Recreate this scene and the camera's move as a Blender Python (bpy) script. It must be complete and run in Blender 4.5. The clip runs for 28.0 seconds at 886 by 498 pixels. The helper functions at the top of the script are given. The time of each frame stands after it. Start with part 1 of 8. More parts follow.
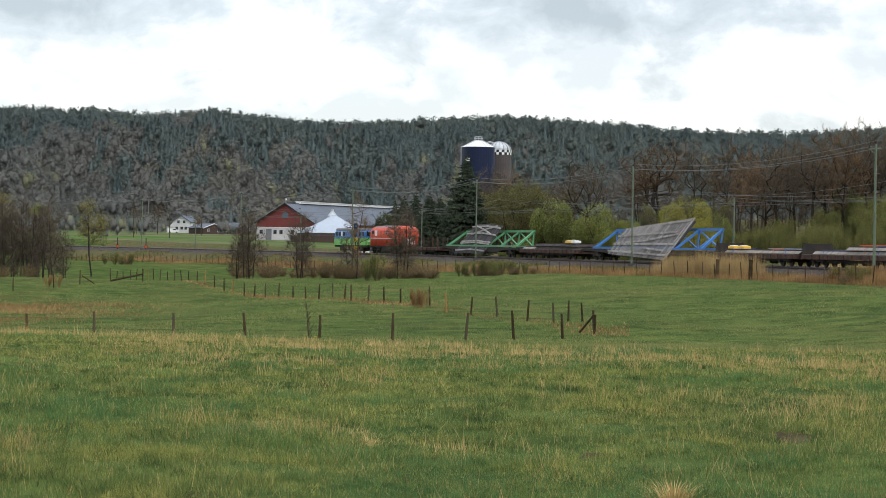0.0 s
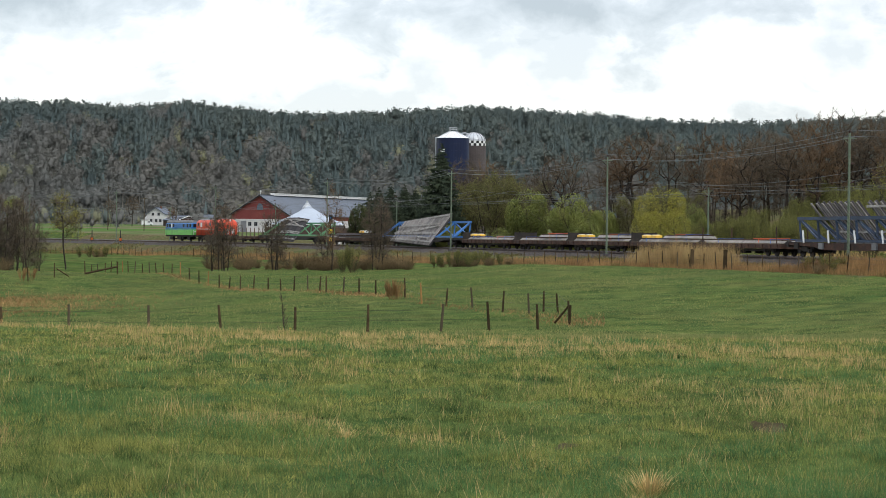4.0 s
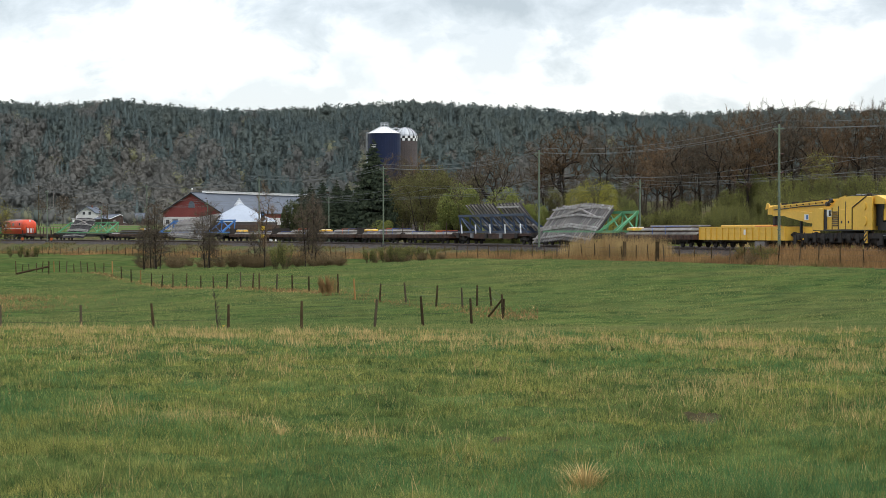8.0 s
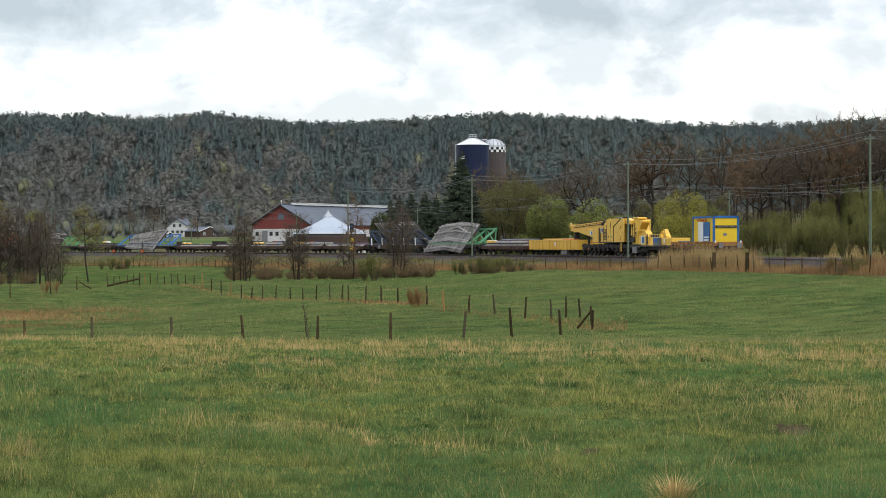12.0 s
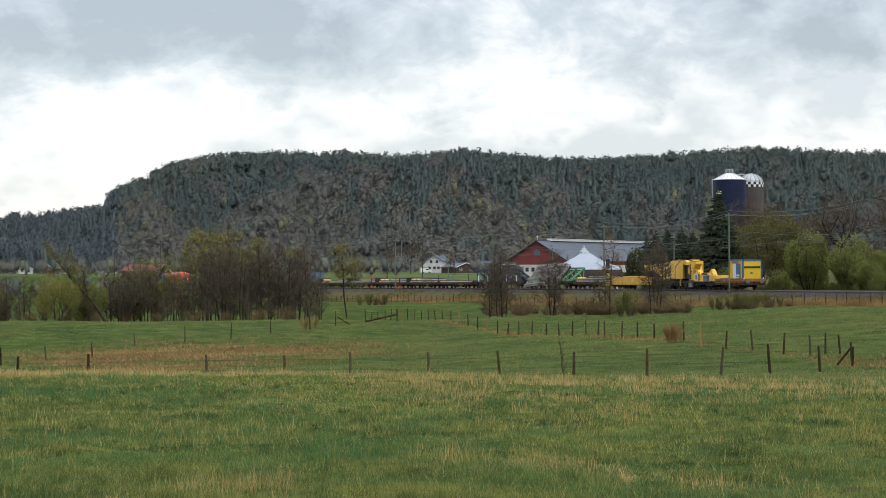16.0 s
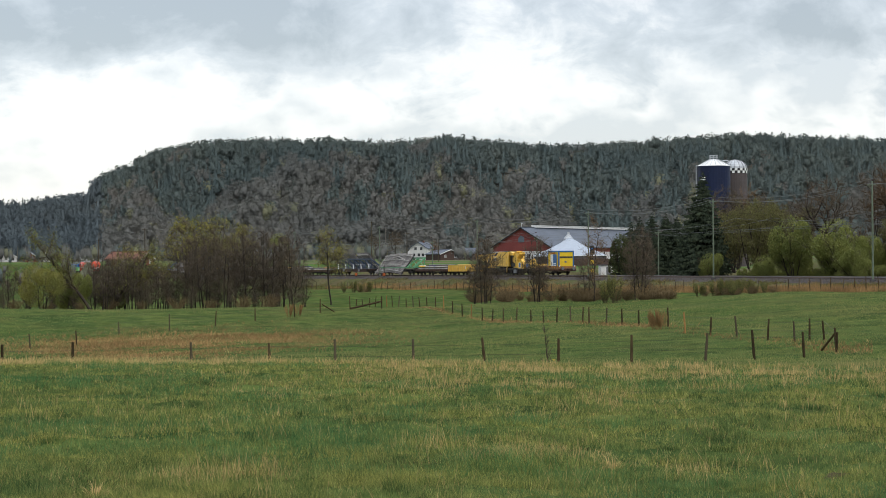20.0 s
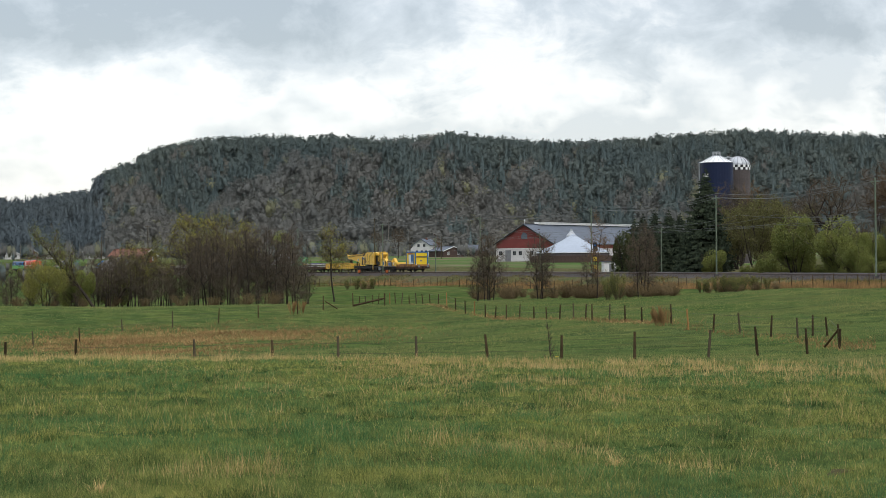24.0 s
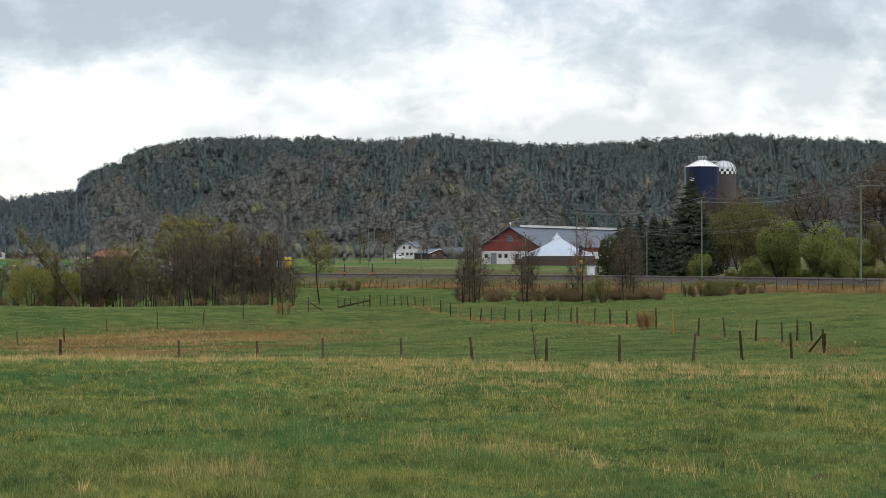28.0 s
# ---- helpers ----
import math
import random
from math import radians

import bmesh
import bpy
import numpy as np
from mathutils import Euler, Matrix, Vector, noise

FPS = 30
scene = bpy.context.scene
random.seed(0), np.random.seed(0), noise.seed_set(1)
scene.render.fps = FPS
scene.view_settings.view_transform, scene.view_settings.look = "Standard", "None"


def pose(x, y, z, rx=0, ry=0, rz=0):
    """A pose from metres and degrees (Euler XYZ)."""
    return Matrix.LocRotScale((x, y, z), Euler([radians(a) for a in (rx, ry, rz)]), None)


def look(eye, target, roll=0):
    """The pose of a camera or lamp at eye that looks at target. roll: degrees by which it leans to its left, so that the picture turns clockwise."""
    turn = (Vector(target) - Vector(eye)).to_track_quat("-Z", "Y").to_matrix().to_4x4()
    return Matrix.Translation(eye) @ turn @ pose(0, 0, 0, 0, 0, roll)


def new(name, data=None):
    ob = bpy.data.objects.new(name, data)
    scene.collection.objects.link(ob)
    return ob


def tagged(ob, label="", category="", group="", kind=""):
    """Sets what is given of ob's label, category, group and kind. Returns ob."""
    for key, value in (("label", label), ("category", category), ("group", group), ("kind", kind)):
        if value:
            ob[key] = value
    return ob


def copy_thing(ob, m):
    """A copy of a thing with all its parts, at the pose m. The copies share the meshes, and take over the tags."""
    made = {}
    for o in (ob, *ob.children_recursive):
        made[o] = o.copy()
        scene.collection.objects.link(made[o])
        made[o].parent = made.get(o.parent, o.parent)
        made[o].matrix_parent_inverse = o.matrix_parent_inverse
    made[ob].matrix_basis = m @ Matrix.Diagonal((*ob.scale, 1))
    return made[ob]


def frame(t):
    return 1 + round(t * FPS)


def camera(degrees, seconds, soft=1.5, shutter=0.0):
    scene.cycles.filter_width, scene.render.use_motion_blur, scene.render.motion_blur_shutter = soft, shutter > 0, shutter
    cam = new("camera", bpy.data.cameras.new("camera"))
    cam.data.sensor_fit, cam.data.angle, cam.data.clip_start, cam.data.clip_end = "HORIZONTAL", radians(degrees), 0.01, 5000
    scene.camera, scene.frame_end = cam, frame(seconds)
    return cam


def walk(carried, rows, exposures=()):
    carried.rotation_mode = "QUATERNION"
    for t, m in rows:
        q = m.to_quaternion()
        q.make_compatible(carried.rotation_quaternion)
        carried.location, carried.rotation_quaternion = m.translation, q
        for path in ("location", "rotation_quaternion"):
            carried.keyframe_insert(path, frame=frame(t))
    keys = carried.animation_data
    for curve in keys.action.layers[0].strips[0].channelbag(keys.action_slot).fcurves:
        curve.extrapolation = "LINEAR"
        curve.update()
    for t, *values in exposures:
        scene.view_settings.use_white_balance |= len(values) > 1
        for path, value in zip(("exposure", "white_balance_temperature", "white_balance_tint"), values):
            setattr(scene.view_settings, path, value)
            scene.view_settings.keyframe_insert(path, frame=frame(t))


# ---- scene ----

# ---- camera: a tripod on the meadow, panning with the train ----
EYE = 1.6


def aim(yaw, pitch, roll):
    """Pose of the tripod head: degrees to the right, upwards, and lean."""
    return pose(0, 0, EYE, 90 + pitch, 0, -yaw) @ pose(0, 0, 0, 0, 0, roll)


cam = camera(22.18, 28.0, soft=0.85)
walk(cam, [(t, aim(y, p, r)) for t, y, p, r in (
    (0, -2.546, -0.073, 0.97), (0.5, -3.028, -0.065, 1.08), (1, -3.402, -0.061, 1.02), (1.5, -3.842, -0.088, 0.86),
    (2, -4.204, -0.137, 0.88), (2.5, -4.341, -0.209, 0.78), (3, -3.922, -0.297, 0.68), (3.5, -3.089, -0.322, 0.72),
    (4, -1.909, -0.288, 0.71), (4.5, -1.315, -0.286, 0.64), (6.5, -0.550, -0.278, 0.38), (7, -0.482, -0.294, 0.28),
    (7.5, -0.383, -0.342, 0.19), (8, -0.205, -0.405, -0.04), (8.5, -0.096, -0.436, -0.06), (9, -0.040, -0.434, -0.09),
    (9.5, -0.044, -0.398, -0.04), (10, -0.039, -0.353, 0.01), (10.5, -0.039, -0.304, 0.01), (11, -0.000, -0.260, -0.00),
    (11.5, -0.009, -0.217, -0.06), (12, -2.453, -0.111, -0.17), (12.5, -5.860, 0.044, -0.22), (13, -7.342, 0.254, -0.37),
    (13.5, -7.852, 0.503, -0.41), (15.5, -8.905, 0.856, -0.25), (16, -8.931, 0.819, -0.24), (16.5, -8.870, 0.798, -0.22),
    (17, -8.827, 0.773, -0.24), (17.5, -8.788, 0.773, -0.35), (18, -8.709, 0.710, -0.46), (18.5, -8.611, 0.617, -0.40),
    (19, -8.564, 0.527, -0.41), (19.5, -8.537, 0.484, -0.42), (20, -8.537, 0.486, -0.40), (20.5, -8.522, 0.490, -0.32),
    (21, -8.524, 0.498, -0.31), (21.5, -8.526, 0.468, -0.31), (23.5, -8.603, 0.404, -0.42), (24, -8.613, 0.408, -0.46),
    (24.5, -8.624, 0.394, -0.54), (25, -8.560, 0.370, -0.55), (25.5, -8.495, 0.348, -0.55), (26, -8.430, 0.334, -0.39),
    (26.5, -8.389, 0.383, -0.20), (27, -8.334, 0.425, -0.11), (27.5, -8.291, 0.448, -0.10), (28, -8.247, 0.465, -0.09))],
     exposures=((0, 0.0), (11.5, 0.0), (13.5, -0.2), (28, -0.2)))

# ---- sky and light: bright overcast, white band low, grey cloud above ----
world = bpy.data.worlds.new("overcast_sky")
scene.world = world
world.use_nodes = True
wn, wl = world.node_tree.nodes, world.node_tree.links
wn.clear()


def wnode(kind, **values):
    n = wn.new(kind)
    for key, value in values.items():
        n.inputs[key].default_value = value
    return n


def wmath(op, a, b=0.0, c=0.0):
    n = wn.new("ShaderNodeMath")
    n.operation = op
    for i, v in enumerate((a, b, c)):
        if isinstance(v, (int, float)):
            n.inputs[i].default_value = v
        else:
            wl.new(v, n.inputs[i])
    return n.outputs[0]


sky = wn.new("ShaderNodeTexSky")
sky.sky_type, sky.sun_disc, sky.sun_elevation, sky.sun_rotation = "NISHITA", False, radians(48), radians(140)
coord = wn.new("ShaderNodeTexCoord")
split = wn.new("ShaderNodeSeparateXYZ")
wl.new(coord.outputs["Generated"], split.inputs[0])
az = wmath("ARCTAN2", split.outputs[0], split.outputs[1])
el = wmath("ARCSINE", split.outputs[2])
joined = wn.new("ShaderNodeCombineXYZ")
wl.new(wmath("MULTIPLY", az, 9.0), joined.inputs[0])
wl.new(wmath("MULTIPLY", el, 14.0), joined.inputs[1])
big = wnode("ShaderNodeTexNoise", Scale=1.0, Detail=7.0, Roughness=0.55)
wl.new(joined.outputs[0], big.inputs["Vector"])
fine = wnode("ShaderNodeTexNoise", Scale=3.2, Detail=6.0, Roughness=0.6)
fine.inputs["Distortion"].default_value = 0.4
wl.new(joined.outputs[0], fine.inputs["Vector"])
# grey amount: grows above the white band, broken by the two noises
lift = wmath("MULTIPLY", wmath("SUBTRACT", el, 0.079), 28.0)
lift = wmath("MAXIMUM", wmath("MINIMUM", lift, 0.60), -0.03)
amount = wmath("ADD", lift, wmath("MULTIPLY", wmath("SUBTRACT", big.outputs["Fac"], 0.51), 3.3))
amount = wmath("ADD", amount, wmath("MULTIPLY", wmath("SUBTRACT", fine.outputs["Fac"], 0.5), 1.7))
# soft grey puffs inside the white band
puffs = wnode("ShaderNodeTexNoise", Scale=1.9, Detail=6.0, Roughness=0.5)
shift = wn.new("ShaderNodeVectorMath")
shift.inputs[1].default_value = (3.1, 7.7, 1.3)
wl.new(joined.outputs[0], shift.inputs[0])
wl.new(shift.outputs[0], puffs.inputs["Vector"])
puff = wmath("MINIMUM", wmath("MULTIPLY", wmath("SUBTRACT", puffs.outputs["Fac"], 0.50), 3.0), 0.32)
amount = wmath("MAXIMUM", amount, puff)
ramp = wn.new("ShaderNodeValToRGB")
ramp.color_ramp.elements[0].position, ramp.color_ramp.elements[0].color = 0.0, (0.92, 0.905, 0.90, 1)
ramp.color_ramp.elements[1].position, ramp.color_ramp.elements[1].color = 0.85, (0.375, 0.40, 0.435, 1)
mid = ramp.color_ramp.elements.new(0.35)
mid.color = (0.60, 0.625, 0.665, 1)
wl.new(amount, ramp.inputs[0])
# overcast skies grow brighter towards the zenith
zen = wmath("ADD", 1.0, wmath("MULTIPLY", wmath("MAXIMUM", wmath("SUBTRACT", el, 0.2), 0.0), 2.3))
bright = wn.new("ShaderNodeMixRGB")
bright.blend_type = "MULTIPLY"
bright.inputs[0].default_value = 1.0
wl.new(ramp.outputs[0], bright.inputs[1])
wl.new(zen, bright.inputs[2])
cloud_bg = wnode("ShaderNodeBackground", Strength=1.0)
wl.new(bright.outputs[0], cloud_bg.inputs["Color"])
sky_bg = wnode("ShaderNodeBackground", Strength=0.05)
wl.new(sky.outputs[0], sky_bg.inputs["Color"])
both = wn.new("ShaderNodeAddShader")
wl.new(cloud_bg.outputs[0], both.inputs[0])
wl.new(sky_bg.outputs[0], both.inputs[1])
wout = wn.new("ShaderNodeOutputWorld")
wl.new(both.outputs[0], wout.inputs["Surface"])

sun = new("sun", bpy.data.lights.new("sun", "SUN"))
sun.data.energy, sun.data.angle, sun.data.color = 1.3, radians(25), (1.0, 0.97, 0.92)
sun.matrix_world = look((0, 0, 400), (0 - 400 * math.sin(radians(140)) * 0.9, -400 * math.cos(radians(140)) * 0.9, 0))
scene.view_settings.exposure = 0.0

# ---- materials ----
def surface(name, col, col2=None, scale=1.0, rough=0.8, metal=0.0, bump=0.0, island=0.0, rand=0.0, fine=0.25, dirt=None, stretch=None, spread=(0.35, 0.65), spec=0.25, clear=0.0, broad=None):
    """A procedural surface: two colours mixed by a coarse noise, a fine grain in its value, and dirt, in metres."""
    m = bpy.data.materials.new(name)
    m.use_nodes = True
    n, l = m.node_tree.nodes, m.node_tree.links
    b = n["Principled BSDF"]
    b.inputs["Roughness"].default_value, b.inputs["Metallic"].default_value = rough, metal
    b.inputs["Specular IOR Level"].default_value = spec
    c = n.new("ShaderNodeTexCoord")
    vec = c.outputs["Object"]
    if stretch:
        mp = n.new("ShaderNodeMapping")
        mp.inputs["Scale"].default_value = stretch
        l.new(vec, mp.inputs[0])
        vec = mp.outputs[0]

    def noise_at(s, detail=5.0):
        t = n.new("ShaderNodeTexNoise")
        t.inputs["Scale"].default_value, t.inputs["Detail"].default_value = s, detail
        l.new(vec, t.inputs["Vector"])
        return t.outputs["Fac"]

    def mix(kind, fac, a, bb):
        x = n.new("ShaderNodeMixRGB")
        x.blend_type = kind
        for i, v in enumerate((fac, a, bb)):
            if isinstance(v, (int, float)):
                x.inputs[i].default_value = v
            elif isinstance(v, tuple):
                x.inputs[i].default_value = (*v, 1)
            else:
                l.new(v, x.inputs[i])
        return x.outputs[0]

    def span(fac, lo, hi, a=0.0, bb=1.0):
        r = n.new("ShaderNodeMapRange")
        r.inputs[1].default_value, r.inputs[2].default_value, r.inputs[3].default_value, r.inputs[4].default_value = lo, hi, a, bb
        l.new(fac, r.inputs[0])
        return r.outputs[0]

    colour = mix("MIX", span(noise_at(scale), *spread), col, col2 or tuple(v * 0.75 for v in col))
    if dirt:
        colour = mix("MIX", span(noise_at(scale * 2.7, 8.0), 0.5, 0.75, 0.0, 0.8), colour, dirt)
    if fine:
        colour = mix("MULTIPLY", 1.0, colour, mix("MIX", span(noise_at(scale * 14), 0.3, 0.7), (1 - fine,) * 3, (1 + fine,) * 3))
    if island:
        g = n.new("ShaderNodeNewGeometry")
        colour = mix("MULTIPLY", 1.0, colour, mix("MIX", g.outputs["Random Per Island"], (1 - island, 1 - island * 0.9, 1 - island), (1 + island, 1 + island * 0.8, 1 + island * 0.5)))
    if rand:
        o = n.new("ShaderNodeObjectInfo")
        colour = mix("MULTIPLY", 1.0, colour, mix("MIX", o.outputs["Random"], (1 - rand, 1 - rand, 1 - rand), (1 + rand, 1 + rand * 0.9, 1 + rand * 0.7)))
    if broad:
        colour = mix("MULTIPLY", 1.0, colour, mix("MIX", span(noise_at(broad[0], 3.0), 0.36, 0.64), broad[1], broad[2]))
    l.new(colour, b.inputs["Base Color"])
    if bump:
        bp = n.new("ShaderNodeBump")
        bp.inputs["Strength"].default_value, bp.inputs["Distance"].default_value = bump, 0.05
        l.new(noise_at(scale * 9), bp.inputs["Height"])
        l.new(bp.outputs[0], b.inputs["Normal"])
    if clear:
        b.inputs["Coat Weight"].default_value = clear
    return m


def thin(m, amount=0.35):
    """Lets light through leaves and blades."""
    n, l = m.node_tree.nodes, m.node_tree.links
    b = n["Principled BSDF"]
    t = n.new("ShaderNodeBsdfTranslucent")
    l.new(b.inputs["Base Color"].links[0].from_socket, t.inputs["Color"])
    x = n.new("ShaderNodeMixShader")
    x.inputs[0].default_value = amount
    l.new(b.outputs[0], x.inputs[1])
    l.new(t.outputs[0], x.inputs[2])
    l.new(x.outputs[0], n["Material Output"].inputs["Surface"])
    return m


BLADE = thin(surface("grass_blade", (0.074, 0.128, 0.043), (0.330, 0.352, 0.132), 6.0, 1.0, island=0.5, spread=(0.33, 0.67), fine=0.0, spec=0.0, broad=(0.55, (0.60, 0.78, 0.80), (1.38, 1.22, 1.05))))
STRAW = thin(surface("dry_grass_blade", (0.60, 0.44, 0.21), (0.46, 0.33, 0.15), 0.6, 0.8, island=0.3, fine=0.0, spec=0.0), 0.25)
REED = thin(surface("dry_reed", (0.37, 0.235, 0.112), (0.225, 0.135, 0.07), 0.12, 0.85, island=0.35, fine=0.0, spec=0.0), 0.2)
REED_PALE = thin(surface("pale_reed", (0.43, 0.32, 0.16), (0.33, 0.23, 0.115), 0.3, 0.85, island=0.3, fine=0.0, spec=0.0), 0.2)
TWIG_RUST = surface("rust_brown_twig", (0.129, 0.084, 0.051), (0.105, 0.074, 0.048), 0.6, 0.95, island=0.4, rand=0.2, fine=0.0, spec=0.1)
BARK_OLIVE = surface("olive_willow_stem", (0.105, 0.10, 0.055), (0.075, 0.07, 0.04), 1.0, 0.95, island=0.4, fine=0.0, spec=0.1)
BARK = surface("dark_bark", (0.026, 0.021, 0.018), (0.050, 0.040, 0.033), 3.0, 0.95, island=0.3, fine=0.3, spec=0.2)
TWIG = surface("brown_twig", (0.086, 0.067, 0.050), (0.105, 0.082, 0.058), 0.6, 0.95, island=0.4, rand=0.15, fine=0.0, spec=0.2)
TWIG_RED = surface("reddish_twig", (0.078, 0.064, 0.050), (0.098, 0.078, 0.057), 0.6, 0.95, island=0.4, rand=0.2, fine=0.0, spec=0.2)
TWIG_PALE = surface("pale_brown_twig", (0.19, 0.145, 0.088), (0.145, 0.108, 0.066), 0.6, 0.95, island=0.4, rand=0.2, fine=0.0, spec=0.0)
LEAF_FRESH = thin(surface("fresh_leaf", (0.178, 0.212, 0.060), (0.225, 0.245, 0.070), 0.5, 0.7, island=0.35, rand=0.12, fine=0.0, spec=0.3))
LEAF_YELLOW = thin(surface("yellow_bud", (0.31, 0.285, 0.05), (0.24, 0.24, 0.055), 0.5, 0.7, island=0.35, fine=0.0, spec=0.3))
LEAF_SALLOW = thin(surface("catkin_yellow_leaf", (0.25, 0.24, 0.06), (0.20, 0.20, 0.06), 0.5, 0.75, island=0.35, fine=0.0, spec=0.2))
LEAF_OLIVE = thin(surface("olive_leaf", (0.225, 0.24, 0.062), (0.16, 0.165, 0.052), 0.4, 0.75, island=0.4, rand=0.15, fine=0.0, spec=0.3))
LEAF_DULL = thin(surface("dull_olive_bud", (0.150, 0.148, 0.060), (0.118, 0.115, 0.052), 0.5, 0.8, island=0.35, rand=0.1, fine=0.0, spec=0.1))
HEDGE = surface("dark_olive_hedge", (0.060, 0.075, 0.034), (0.078, 0.088, 0.036), 0.7, 0.85, island=0.4, fine=0.0, spec=0.2)
NEEDLE = surface("spruce_needle", (0.030, 0.046, 0.030), (0.046, 0.062, 0.036), 0.5, 0.85, island=0.4, rand=0.1, fine=0.0, spec=0.3)
RUST = surface("brown_rusted_steel", (0.085, 0.045, 0.032), (0.045, 0.032, 0.028), 0.9, 0.8, 0.2, 0.2, fine=0.3, dirt=(0.15, 0.08, 0.045))
UNDER = surface("oily_dark_running_gear", (0.028, 0.025, 0.023), (0.045, 0.038, 0.032), 1.5, 0.75, 0.2, fine=0.3)
WHEEL = surface("worn_wheel_steel", (0.06, 0.05, 0.045), (0.03, 0.027, 0.025), 2.0, 0.6, 0.5)
GALV = surface("green_weathered_mast_paint", (0.17, 0.215, 0.15), (0.13, 0.165, 0.115), 0.8, 0.7, 0.2, fine=0.25, dirt=(0.16, 0.14, 0.1))
ISOL = surface("brown_porcelain", (0.055, 0.028, 0.022), None, 4.0, 0.25)
WIRE = surface("weathered_copper_wire", (0.16, 0.17, 0.16), (0.11, 0.12, 0.115), 0.2, 0.7, 0.2, fine=0.0)
POSTWOOD = surface("weathered_post_wood", (0.046, 0.033, 0.020), (0.085, 0.062, 0.036), 2.5, 1.0, 0, 0.3, rand=0.35, fine=0.35, spec=0.0)
POSTNEW = surface("fresh_orange_post_wood", (0.30, 0.16, 0.055), (0.22, 0.11, 0.04), 2.5, 0.9, 0, 0.3, rand=0.2, fine=0.3)
POSTGREY = surface("grey_post_wood", (0.098, 0.080, 0.054), (0.070, 0.056, 0.038), 2.5, 1.0, 0, 0.3, rand=0.2, fine=0.35, spec=0.0)
FWIRE = surface("fence_wire", (0.12, 0.11, 0.10), None, 1.0, 0.6, 0.6, fine=0.0)
BALLAST = surface("crushed_stone_ballast", (0.048, 0.040, 0.036), (0.034, 0.028, 0.025), 0.35, 0.95, 0, 0.8, fine=0.6, dirt=(0.045, 0.034, 0.028))
STONE = surface("ballast_stone", (0.062, 0.048, 0.041), (0.040, 0.032, 0.028), 0.6, 0.95, island=0.5, fine=0.2)
RAIL = surface("rail_steel", (0.11, 0.075, 0.055), (0.08, 0.055, 0.045), 1.0, 0.6, 0.5)
RAILTOP = surface("polished_rail_head", (0.24, 0.22, 0.21), (0.18, 0.165, 0.155), 0.5, 0.4, 0.8, fine=0.1)
SLEEPER = surface("concrete_sleeper", (0.36, 0.345, 0.325), (0.25, 0.235, 0.22), 1.5, 0.9, 0, 0.2, rand=0.2, fine=0.3)
SLEEPER_DARK = surface("dark_creosote_sleeper", (0.085, 0.08, 0.082), (0.055, 0.05, 0.052), 1.5, 0.8, 0, 0.2, rand=0.25, fine=0.3)

